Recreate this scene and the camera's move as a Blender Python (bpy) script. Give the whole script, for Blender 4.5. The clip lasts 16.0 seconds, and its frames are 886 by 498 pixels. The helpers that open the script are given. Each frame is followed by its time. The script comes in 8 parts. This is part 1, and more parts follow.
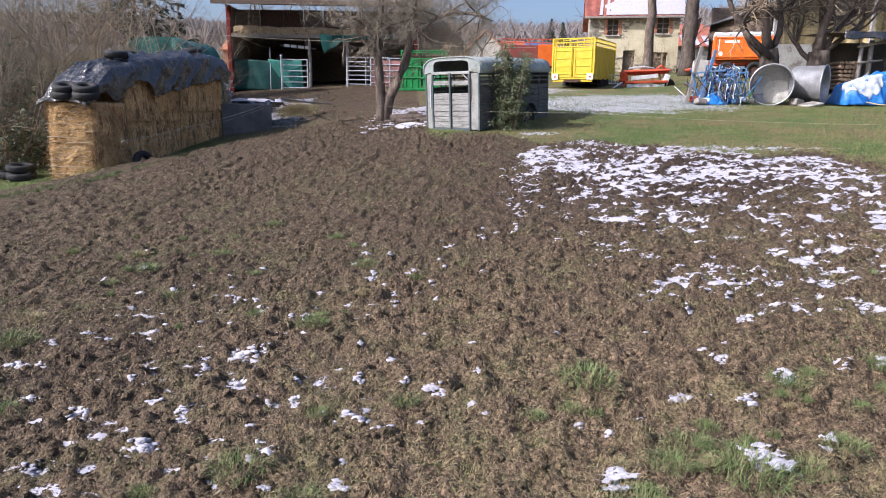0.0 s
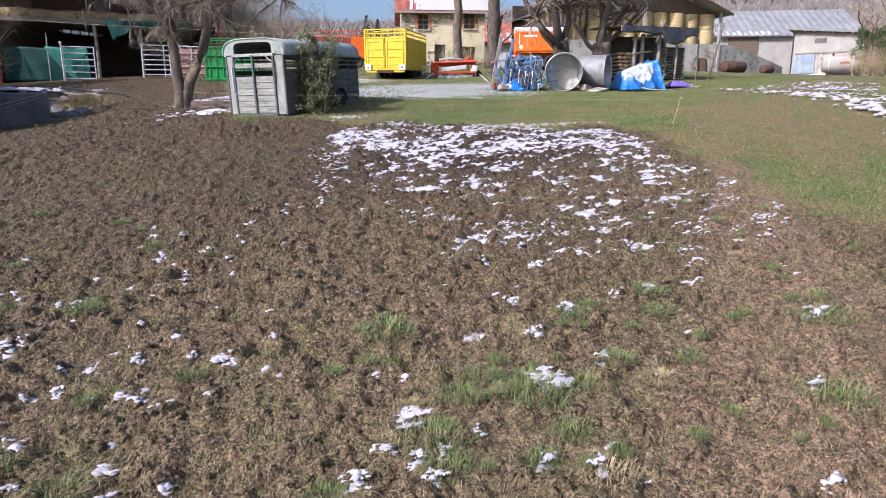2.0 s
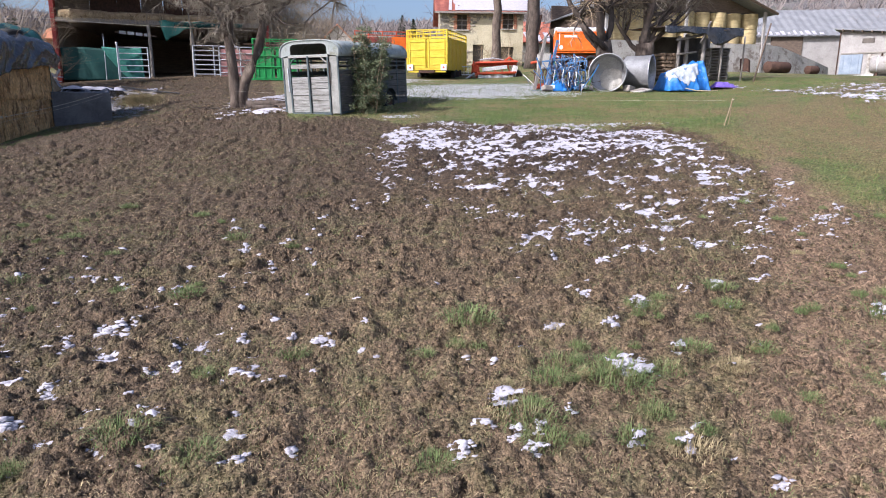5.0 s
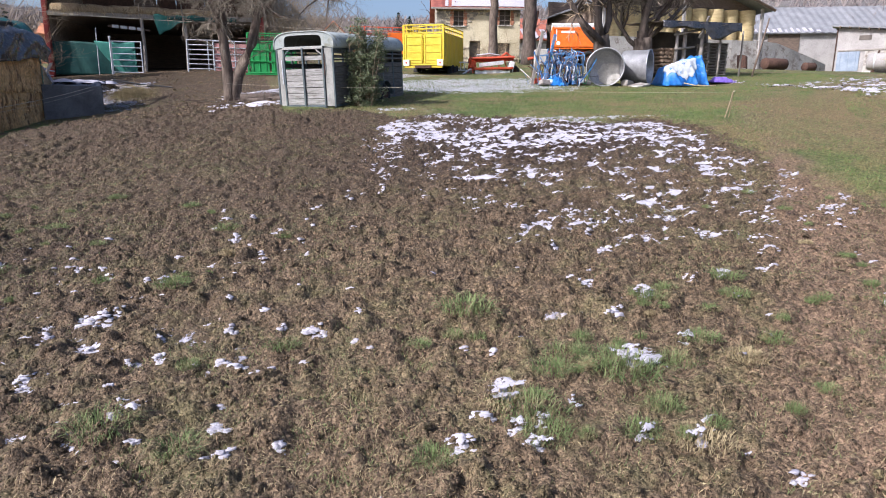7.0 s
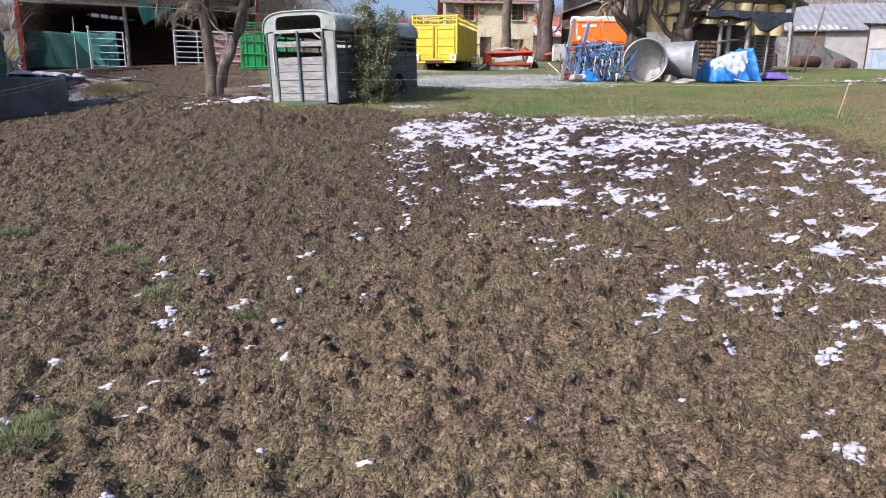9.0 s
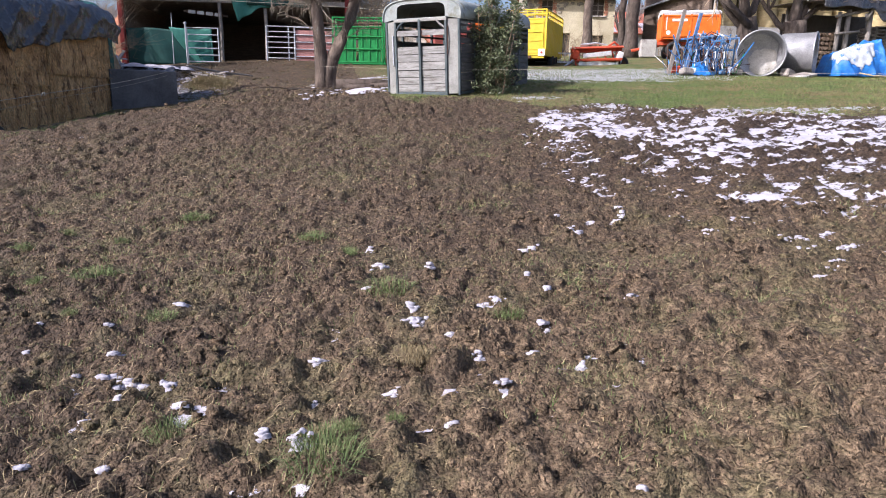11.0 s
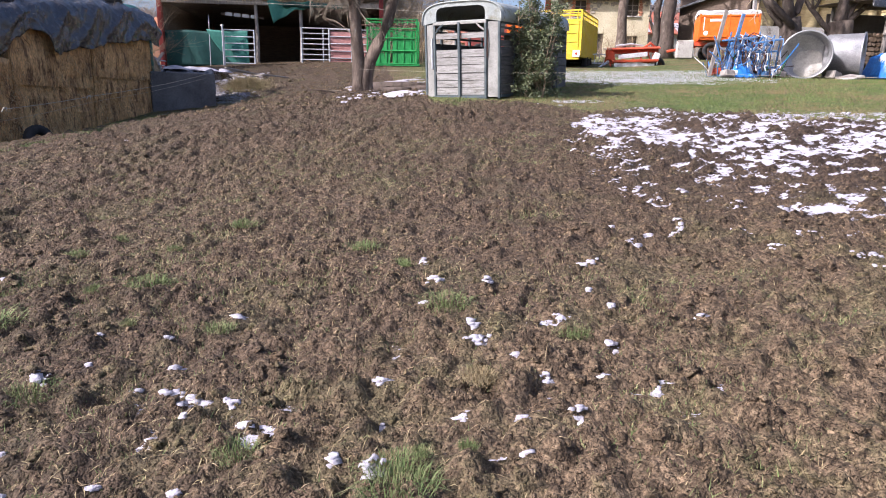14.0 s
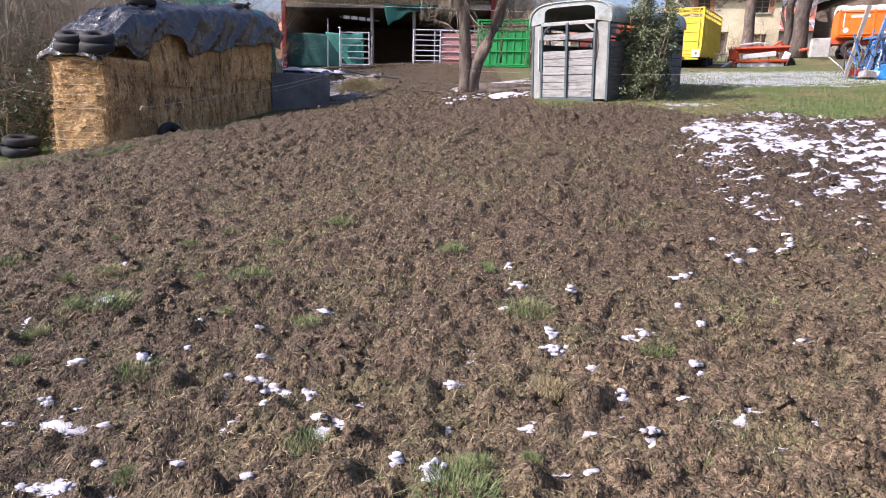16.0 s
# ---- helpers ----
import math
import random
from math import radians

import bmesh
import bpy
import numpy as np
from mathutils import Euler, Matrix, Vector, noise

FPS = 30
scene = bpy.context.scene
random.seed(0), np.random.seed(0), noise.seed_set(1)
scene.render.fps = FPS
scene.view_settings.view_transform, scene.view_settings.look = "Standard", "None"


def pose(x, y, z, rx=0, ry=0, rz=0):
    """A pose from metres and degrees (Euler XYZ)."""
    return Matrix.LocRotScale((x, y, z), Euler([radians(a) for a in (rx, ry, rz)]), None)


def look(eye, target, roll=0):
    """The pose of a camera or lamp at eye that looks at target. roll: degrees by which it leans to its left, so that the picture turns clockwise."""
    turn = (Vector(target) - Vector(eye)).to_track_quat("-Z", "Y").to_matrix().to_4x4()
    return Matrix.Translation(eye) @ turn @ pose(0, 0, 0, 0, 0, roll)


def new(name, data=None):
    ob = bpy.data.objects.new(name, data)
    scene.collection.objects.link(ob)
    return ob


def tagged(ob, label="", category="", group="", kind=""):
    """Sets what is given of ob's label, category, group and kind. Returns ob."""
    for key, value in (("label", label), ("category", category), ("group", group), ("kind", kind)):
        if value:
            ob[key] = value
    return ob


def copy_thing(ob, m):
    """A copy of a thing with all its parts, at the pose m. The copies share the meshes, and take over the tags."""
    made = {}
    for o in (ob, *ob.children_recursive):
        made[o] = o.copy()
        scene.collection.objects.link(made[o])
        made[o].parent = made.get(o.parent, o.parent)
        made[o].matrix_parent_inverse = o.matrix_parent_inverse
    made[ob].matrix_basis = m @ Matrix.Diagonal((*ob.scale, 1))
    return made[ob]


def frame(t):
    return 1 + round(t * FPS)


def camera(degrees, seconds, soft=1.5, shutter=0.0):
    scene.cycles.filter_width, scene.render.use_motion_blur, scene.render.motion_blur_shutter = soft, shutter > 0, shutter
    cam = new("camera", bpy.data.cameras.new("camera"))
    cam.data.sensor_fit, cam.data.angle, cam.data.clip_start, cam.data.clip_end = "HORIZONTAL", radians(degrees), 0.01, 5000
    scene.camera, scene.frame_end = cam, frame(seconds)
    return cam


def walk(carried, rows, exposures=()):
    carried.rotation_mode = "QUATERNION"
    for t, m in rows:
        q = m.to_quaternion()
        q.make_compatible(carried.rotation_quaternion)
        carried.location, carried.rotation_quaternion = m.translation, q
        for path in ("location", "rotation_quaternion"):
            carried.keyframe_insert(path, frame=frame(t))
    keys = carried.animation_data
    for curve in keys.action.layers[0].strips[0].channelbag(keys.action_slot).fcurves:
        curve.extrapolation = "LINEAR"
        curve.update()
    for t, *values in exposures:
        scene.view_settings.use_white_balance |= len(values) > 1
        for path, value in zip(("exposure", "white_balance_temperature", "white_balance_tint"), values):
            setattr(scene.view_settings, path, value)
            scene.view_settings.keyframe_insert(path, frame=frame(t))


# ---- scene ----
cam = camera(70.0, 16.0, 1.0)
METRES, EYE, TILT, LEAN, TURN = 8.0, 2.0, 0.0, 0.0, 0.0
ROWS = [
    (0.0, 0.0, 0.0, 0.0, 0.2, -12.38, -0.92),
    (0.5, 0.009, -0.001, -0.0249, -4.21, -12.31, -0.71),
    (1.0, 0.0096, 0.0058, -0.0427, -11.4, -12.32, -0.3),
    (1.5, 0.0058, 0.0111, -0.0473, -15.0, -12.34, -0.12),
    (2.0, 0.044, 0.0026, -0.0482, -15.4, -12.4, -0.12),
    (2.5, 0.095, -0.0128, -0.0469, -15.55, -12.41, -0.22),
    (3.0, 0.0822, -0.0154, -0.0466, -15.9, -12.4, -0.26),
    (3.5, 0.0219, -0.0134, -0.0455, -14.22, -12.42, -0.33),
    (4.0, -0.0212, -0.0165, -0.0451, -12.46, -12.43, -0.38),
    (6.5, -0.0222, -0.0336, -0.0575, -12.82, -12.56, -0.43),
    (7.0, -0.0167, -0.0012, -0.064, -12.87, -12.61, -0.46),
    (7.5, -0.0034, 0.0771, -0.0669, -12.91, -12.61, -0.51),
    (8.0, 0.0096, 0.188, -0.0693, -12.77, -12.59, -0.55),
    (8.5, 0.0158, 0.303, -0.0682, -12.39, -12.58, -0.61),
    (9.0, 0.0076, 0.3901, -0.0736, -12.63, -12.57, -0.65),
    (9.5, -0.0334, 0.45, -0.0813, -12.56, -12.59, -0.67),
    (10.0, -0.0882, 0.4908, -0.0891, -10.24, -12.57, -0.74),
    (12.5, -0.1717, 0.4882, -0.1001, -6.71, -12.67, -0.96),
    (13.0, -0.1776, 0.4939, -0.0953, -6.57, -12.66, -0.97),
    (13.5, -0.1777, 0.5014, -0.0912, -6.4, -12.65, -0.97),
    (14.0, -0.1754, 0.5078, -0.0899, -5.05, -12.68, -1.03),
    (14.5, -0.1713, 0.5106, -0.0894, -2.33, -12.74, -1.2),
    (15.0, -0.165, 0.5108, -0.0873, -1.26, -12.74, -1.2),
    (15.5, -0.1626, 0.5094, -0.085, 1.08, -12.8, -1.34),
    (16.0, -0.1578, 0.5085, -0.0859, 4.7, -12.88, -1.5),
]
walk(cam, [(t, pose(0, 0, EYE, TILT, LEAN, TURN) @ pose(METRES * x, METRES * y, METRES * z, 90 + pitch, roll, yaw)) for t, x, y, z, yaw, pitch, roll in ROWS],
     exposures=((0.0, 0.40, 6020, 16), (9.0, 0.40, 6020, 16.5), (12.5, 0.55, 6180, 21), (16.0, 0.69, 6180, 21)))
# ---------------------------------------------------------------- world and light
SUN_TO = Vector((-0.92, -0.33, 0.80)).normalized()
world = bpy.data.worlds.new("world")
scene.world = world
world.use_nodes = True
wn, wl = world.node_tree.nodes, world.node_tree.links
sky = wn.new("ShaderNodeTexSky")
sky.sky_type = "NISHITA"
sky.sun_disc = False
sky.sun_elevation = math.asin(SUN_TO.z)
sky.sun_rotation = math.atan2(SUN_TO.x, SUN_TO.y)
sky.air_density, sky.dust_density, sky.ozone_density = 1.0, 7.0, 2.5
sky.altitude = 600
wl.new(sky.outputs[0], wn["Background"].inputs[0])
wn["Background"].inputs[1].default_value = 0.15
sun_data = bpy.data.lights.new("sun", "SUN")
sun_data.energy, sun_data.angle, sun_data.color = 4.8, radians(0.6), (1.0, 0.955, 0.89)
sun = new("sun", sun_data)
sun.matrix_world = look(SUN_TO * 60, (0, 0, 0))

# ---------------------------------------------------------------- materials
def mat(name, a, b, scale=6.0, rough=0.85, metal=0.0, bump=0.25, fine=70.0, stain=None, stain_at=0.6,
        stretch=(1, 1, 1), spec=0.3, vary=0.25, world_space=False, depth=0.01, rough_vary=0.12):
    """Two colours mixed by coarse noise, darkened and lightened by fine grain, an optional stain, and fine relief."""
    m = bpy.data.materials.new(name)
    m.use_nodes = True
    n, l = m.node_tree.nodes, m.node_tree.links
    bsdf = n["Principled BSDF"]
    if world_space:
        src = n.new("ShaderNodeNewGeometry").outputs["Position"]
    else:
        src = n.new("ShaderNodeTexCoord").outputs["Object"]
    info = n.new("ShaderNodeObjectInfo")
    shift = n.new("ShaderNodeVectorMath")
    shift.operation = "MULTIPLY_ADD"
    comb = n.new("ShaderNodeCombineXYZ")
    for i in range(3):
        l.new(info.outputs["Random"], comb.inputs[i])
    l.new(comb.outputs[0], shift.inputs[0])
    shift.inputs[1].default_value = (0, 0, 0) if world_space else (17.3, 31.7, 11.9)
    l.new(src, shift.inputs[2])
    mp = n.new("ShaderNodeMapping")
    mp.inputs["Scale"].default_value = stretch
    l.new(shift.outputs[0], mp.inputs[0])

    def noise_node(s, detail, rgh=0.6):
        t = n.new("ShaderNodeTexNoise")
        t.inputs["Scale"].default_value, t.inputs["Detail"].default_value, t.inputs["Roughness"].default_value = s, detail, rgh
        l.new(mp.outputs[0], t.inputs["Vector"])
        return t.outputs["Fac"]

    def ramp(v, lo, hi):
        r = n.new("ShaderNodeMapRange")
        r.inputs[1].default_value, r.inputs[2].default_value = lo, hi
        l.new(v, r.inputs[0])
        return r.outputs[0]

    def mix(f, x, y, kind="MIX"):
        k = n.new("ShaderNodeMix")
        k.data_type, k.blend_type = "RGBA", kind
        if isinstance(f, float):
            k.inputs[0].default_value = f
        else:
            l.new(f, k.inputs[0])
        for s, v in ((6, x), (7, y)):
            if isinstance(v, tuple):
                k.inputs[s].default_value = (*v, 1)
            else:
                l.new(v, k.inputs[s])
        return k.outputs[2]

    big, small = noise_node(scale, 4), noise_node(fine, 5, 0.7)
    col = mix(ramp(big, 0.35, 0.65), a, b)
    if stain:
        col = mix(ramp(noise_node(scale * 0.6 + 1.1, 7, 0.72), stain_at, stain_at + 0.1), col, stain)
    grain = n.new("ShaderNodeMapRange")
    grain.inputs[1].default_value, grain.inputs[2].default_value = 0.25, 0.75
    grain.inputs[3].default_value, grain.inputs[4].default_value = 1 - vary, 1 + vary
    l.new(small, grain.inputs[0])
    hsv = n.new("ShaderNodeHueSaturation")
    l.new(col, hsv.inputs["Color"])
    l.new(grain.outputs[0], hsv.inputs["Value"])
    l.new(hsv.outputs[0], bsdf.inputs["Base Color"])
    rr = n.new("ShaderNodeMapRange")
    rr.inputs[3].default_value, rr.inputs[4].default_value = max(0.05, rough - rough_vary), min(1, rough + rough_vary)
    l.new(big, rr.inputs[0])
    l.new(rr.outputs[0], bsdf.inputs["Roughness"])
    bsdf.inputs["Metallic"].default_value = metal
    bsdf.inputs["Specular IOR Level"].default_value = spec
    if bump:
        bp = n.new("ShaderNodeBump")
        bp.inputs["Strength"].default_value, bp.inputs["Distance"].default_value = bump, depth
        l.new(small, bp.inputs["Height"])
        l.new(bp.outputs[0], bsdf.inputs["Normal"])
    return m


M = {}
M["plank"] = mat("weathered_plank", (0.22, 0.20, 0.18), (0.38, 0.36, 0.33), 3, 0.85, bump=0.5, fine=30, stretch=(1, 1, 9), stain=(0.10, 0.085, 0.07), stain_at=0.60)
M["plank_pale"] = mat("pale_painted_plank", (0.205, 0.20, 0.19), (0.36, 0.355, 0.345), 3.5, 0.85, bump=0.6, fine=26, stretch=(1, 1, 8), stain=(0.10, 0.085, 0.07), stain_at=0.55, vary=0.35)
# side planks darkened: the shade on the trailer's sides is put into this colour
M["plank_shaded"] = mat("shaded_side_plank", (0.085, 0.08, 0.075), (0.16, 0.15, 0.14), 3, 0.85, bump=0.5, fine=28, stretch=(1, 1, 8), stain=(0.07, 0.06, 0.05), stain_at=0.58)
M["panel_grey"] = mat("dirty_grey_panel", (0.22, 0.22, 0.205), (0.34, 0.34, 0.32), 3, 0.65, bump=0.15, fine=40, stain=(0.16, 0.14, 0.11), stain_at=0.62)
M["frame_teal"] = mat("dull_teal_steel", (0.055, 0.075, 0.085), (0.10, 0.125, 0.13), 5, 0.55, bump=0.15, stain=(0.12, 0.06, 0.03), stain_at=0.66)
M["roof_grey"] = mat("weathered_roof_sheet", (0.25, 0.285, 0.28), (0.36, 0.39, 0.375), 2, 0.5, bump=0.12, fine=30, stain=(0.17, 0.17, 0.13), stain_at=0.54, spec=0.5)
M["black_rubber"] = mat("old_rubber", (0.018, 0.018, 0.02), (0.035, 0.034, 0.034), 8, 0.75, bump=0.2, stain=(0.07, 0.06, 0.05), stain_at=0.68)
M["steel"] = mat("bright_steel", (0.30, 0.305, 0.315), (0.44, 0.44, 0.455), 3, 0.45, metal=0.6, bump=0.06, fine=25, spec=0.5)
M["galv"] = mat("galvanised_tube", (0.50, 0.53, 0.57), (0.64, 0.66, 0.70), 9, 0.45, metal=0.3, bump=0.05, stain=(0.2, 0.13, 0.08), stain_at=0.7)
M["concrete_crust"] = mat("dried_lime_crust", (0.42, 0.40, 0.36), (0.56, 0.54, 0.50), 4, 0.95, bump=0.6, fine=18, stain=(0.26, 0.24, 0.20), stain_at=0.58)
M["straw"] = mat("baled_straw", (0.33, 0.20, 0.085), (0.52, 0.35, 0.17), 3, 0.9, bump=0.9, fine=24, stretch=(1, 1, 4.5), stain=(0.19, 0.108, 0.05), stain_at=0.52, vary=0.75, depth=0.02)
# bale sides stand in shade: fill light is put into this brighter, warmer straw
M["straw_side"] = mat("brightened_long_straw", (0.46, 0.265, 0.115), (0.76, 0.49, 0.23), 2.4, 0.9, bump=1.0, fine=22, stretch=(2.2, 2.2, 0.7), stain=(0.19, 0.105, 0.052), stain_at=0.50, vary=0.75, depth=0.025)
M["straw_pale"] = mat("loose_pale_straw", (0.44, 0.34, 0.19), (0.58, 0.48, 0.30), 6, 0.9, bump=0.6, fine=40, vary=0.4)
M["straw_brown"] = mat("old_brown_straw", (0.26, 0.18, 0.10), (0.40, 0.31, 0.20), 4, 0.95, bump=0.9, fine=45, stain=(0.14, 0.10, 0.06), stain_at=0.55, vary=0.45, depth=0.03)
M["twine"] = mat("pale_twine", (0.42, 0.37, 0.29), (0.56, 0.52, 0.43), 20, 0.8, bump=0)
M["round_bale"] = mat("yellow_round_bale", (0.42, 0.325, 0.165), (0.53, 0.425, 0.235), 2, 0.9, bump=0.8, fine=30, stretch=(1, 1, 4), stain=(0.30, 0.23, 0.13), stain_at=0.6, vary=0.3, depth=0.03)
M["black_film"] = mat("black_silage_film", (0.026, 0.026, 0.030), (0.046, 0.046, 0.052), 3, 0.25, bump=0, fine=7, spec=0.9, rough_vary=0.1, vary=0.25, depth=0.05)


def crinkled(m, scales=((1.8, 0.034), (6.0, 0.011), (26.0, 0.0022))):
    """Sharp creases as in thin film that has been folded and blown about."""
    n, l = m.node_tree.nodes, m.node_tree.links
    pos = n.new("ShaderNodeTexCoord").outputs["Object"]
    last = None
    for scale, deep in scales:
        t = n.new("ShaderNodeTexNoise")
        t.inputs["Scale"].default_value, t.inputs["Detail"].default_value, t.inputs["Distortion"].default_value = scale, 1.5, 0.6
        l.new(pos, t.inputs["Vector"])
        prev = t.outputs["Fac"]
        for op, val in (("SUBTRACT", 0.5), ("ABSOLUTE", 0.0), ("MULTIPLY", -4.0)):
            k = n.new("ShaderNodeMath")
            k.operation = op
            k.inputs[1].default_value = val
            l.new(prev, k.inputs[0])
            prev = k.outputs[0]
        bp = n.new("ShaderNodeBump")
        bp.inputs["Strength"].default_value, bp.inputs["Distance"].default_value = 0.9, deep
        l.new(prev, bp.inputs["Height"])
        if last:
            l.new(last, bp.inputs["Normal"])
        last = bp.outputs[0]
    l.new(last, n["Principled BSDF"].inputs["Normal"])
    return m


crinkled(M["black_film"])
M["teal_tarp"] = mat("teal_tarpaulin", (0.012, 0.10, 0.09), (0.02, 0.15, 0.13), 3, 0.5, bump=0.15, fine=18, spec=0.4)
# one green net in two tones: shade and sunlight are put into the colour
M["net_shaded"] = mat("shaded_wind_net", (0.010, 0.055, 0.052), (0.016, 0.08, 0.072), 3, 0.7, bump=0.2, fine=60)
M["net_lit"] = mat("sunlit_wind_net", (0.04, 0.19, 0.155), (0.065, 0.25, 0.205), 3, 0.7, bump=0.2, fine=60)
M["red_steel"] = mat("red_oxide_steel", (0.16, 0.020, 0.019), (0.25, 0.034, 0.028), 5, 0.6, bump=0.15, stain=(0.12, 0.05, 0.03), stain_at=0.62)
M["dark_wood"] = mat("dark_barn_wood", (0.10, 0.074, 0.060), (0.18, 0.135, 0.105), 3, 0.9, bump=0.5, fine=25, stretch=(1, 1, 7))
# inner boards lightened: the dim light inside the barn is put into their colour
M["barn_board"] = mat("lightened_barn_board", (0.20, 0.155, 0.12), (0.32, 0.25, 0.19), 3, 0.9, bump=0.5, fine=25, stretch=(1, 1, 7))
M["grey_wood"] = mat("grey_weathered_wood", (0.20, 0.18, 0.16), (0.34, 0.31, 0.28), 4, 0.9, bump=0.5, fine=30, stretch=(6, 6, 1), stain=(0.09, 0.08, 0.07), stain_at=0.6)
M["red_sheet"] = mat("faded_red_sheet", (0.20, 0.045, 0.038), (0.29, 0.075, 0.06), 2, 0.65, bump=0.1, stain=(0.16, 0.06, 0.04), stain_at=0.6)
M["pink_panel"] = mat("faded_pink_panel", (0.42, 0.19, 0.17), (0.52, 0.27, 0.25), 4, 0.7, bump=0.2, stain=(0.30, 0.14, 0.12), stain_at=0.6)
M["green_steel"] = mat("bright_green_steel", (0.012, 0.20, 0.05), (0.022, 0.28, 0.075), 5, 0.45, bump=0.1, stain=(0.03, 0.12, 0.04), stain_at=0.66)
M["yellow"] = mat("yellow_trailer_paint", (0.60, 0.44, 0.03), (0.70, 0.54, 0.06), 3, 0.5, bump=0.05, stain=(0.45, 0.30, 0.06), stain_at=0.62, vary=0.08)
M["orange"] = mat("orange_paint", (0.72, 0.13, 0.015), (0.80, 0.18, 0.025), 3, 0.45, bump=0.05, stain=(0.45, 0.11, 0.03), stain_at=0.7, vary=0.1)
M["red_paint"] = mat("red_machine_paint", (0.46, 0.065, 0.03), (0.56, 0.10, 0.045), 4, 0.5, bump=0.1, stain=(0.30, 0.07, 0.03), stain_at=0.66, vary=0.12)
M["blue_paint"] = mat("worn_blue_paint", (0.04, 0.12, 0.29), (0.09, 0.23, 0.43), 9, 0.6, bump=0.15, stain=(0.24, 0.20, 0.18), stain_at=0.50)
M["rust"] = mat("rusty_iron", (0.055, 0.032, 0.025), (0.10, 0.055, 0.040), 9, 0.9, bump=0.4, stain=(0.06, 0.03, 0.02), stain_at=0.6)
M["white_paint"] = mat("white_paint", (0.72, 0.72, 0.71), (0.80, 0.80, 0.79), 4, 0.5, bump=0.05, stain=(0.55, 0.53, 0.50), stain_at=0.66)
M["blue_sheet"] = mat("blue_plastic_sheet", (0.02, 0.17, 0.55), (0.04, 0.26, 0.68), 3, 0.4, bump=0.2, fine=14, spec=0.5)
M["tarp_mix"] = mat("worn_blue_white_sheet", (0.015, 0.12, 0.42), (0.03, 0.20, 0.55), 3, 0.45, bump=0.3, fine=12, stain=(0.36, 0.46, 0.60), stain_at=0.62, spec=0.5)
M["tarp_white"] = mat("dirty_white_tarpaulin", (0.36, 0.40, 0.46), (0.50, 0.53, 0.57), 4, 0.55, bump=0.4, fine=10, stain=(0.16, 0.28, 0.48), stain_at=0.55)
M["white_sheet"] = mat("white_plastic_sheet", (0.62, 0.64, 0.66), (0.74, 0.75, 0.77), 3, 0.5, bump=0.2, fine=14, stain=(0.45, 0.44, 0.44), stain_at=0.6)
M["purple"] = mat("purple_plastic", (0.12, 0.07, 0.34), (0.22, 0.15, 0.50), 7, 0.45, bump=0.2, fine=20)
M["cream_wall"] = mat("old_lime_render", (0.50, 0.44, 0.30), (0.62, 0.56, 0.41), 0.9, 0.95, bump=0.5, fine=9, stain=(0.27, 0.235, 0.19), stain_at=0.56, depth=0.03)
M["stone"] = mat("rubble_stone", (0.22, 0.20, 0.17), (0.38, 0.34, 0.28), 5, 0.95, bump=0.5, fine=30, depth=0.02)
M["brick"] = mat("red_brick", (0.34, 0.15, 0.09), (0.44, 0.22, 0.14), 9, 0.95, bump=0.3)
M["concrete"] = mat("stained_concrete", (0.33, 0.315, 0.29), (0.45, 0.43, 0.40), 0.8, 0.95, bump=0.3, fine=12, stain=(0.20, 0.17, 0.15), stain_at=0.52)
# concrete darkened: the shade on the pit wall is put into its colour
M["shaded_block"] = mat("shaded_concrete_block", (0.10, 0.10, 0.105), (0.16, 0.16, 0.165), 2, 0.95, bump=0.3, fine=20, stain=(0.10, 0.10, 0.10), stain_at=0.58)
# pale render greyed: shade on the barn front is put into this base colour
M["pale_render"] = mat("shade_greyed_render", (0.29, 0.275, 0.265), (0.38, 0.36, 0.35), 0.9, 0.95, bump=0.2, fine=10, stain=(0.27, 0.26, 0.26), stain_at=0.56)
M["grey_sheet"] = mat("grey_roof_sheet", (0.17, 0.175, 0.19), (0.24, 0.245, 0.26), 0.7, 0.8, bump=0.1, fine=8, stain=(0.22, 0.22, 0.23), stain_at=0.6)
M["red_tile"] = mat("red_roof_tile", (0.30, 0.09, 0.06), (0.42, 0.15, 0.10), 2.5, 0.85, bump=0.4, fine=14, stain=(0.18, 0.07, 0.06), stain_at=0.62)
M["rust_roof"] = mat("rusty_red_roof", (0.20, 0.06, 0.05), (0.32, 0.11, 0.08), 1.5, 0.85, bump=0.3, fine=12)
M["orange_tile"] = mat("orange_roof_tile", (0.48, 0.19, 0.10), (0.58, 0.26, 0.15), 1.5, 0.9, bump=0.3, fine=8)
M["blue_roof"] = mat("blue_steel_roof", (0.05, 0.11, 0.26), (0.07, 0.15, 0.32), 0.8, 0.6, bump=0.0)
M["snow"] = mat("old_snow", (0.37, 0.355, 0.40), (0.46, 0.445, 0.49), 6, 0.75, bump=0.6, fine=45, vary=0.07, world_space=True, depth=0.015)


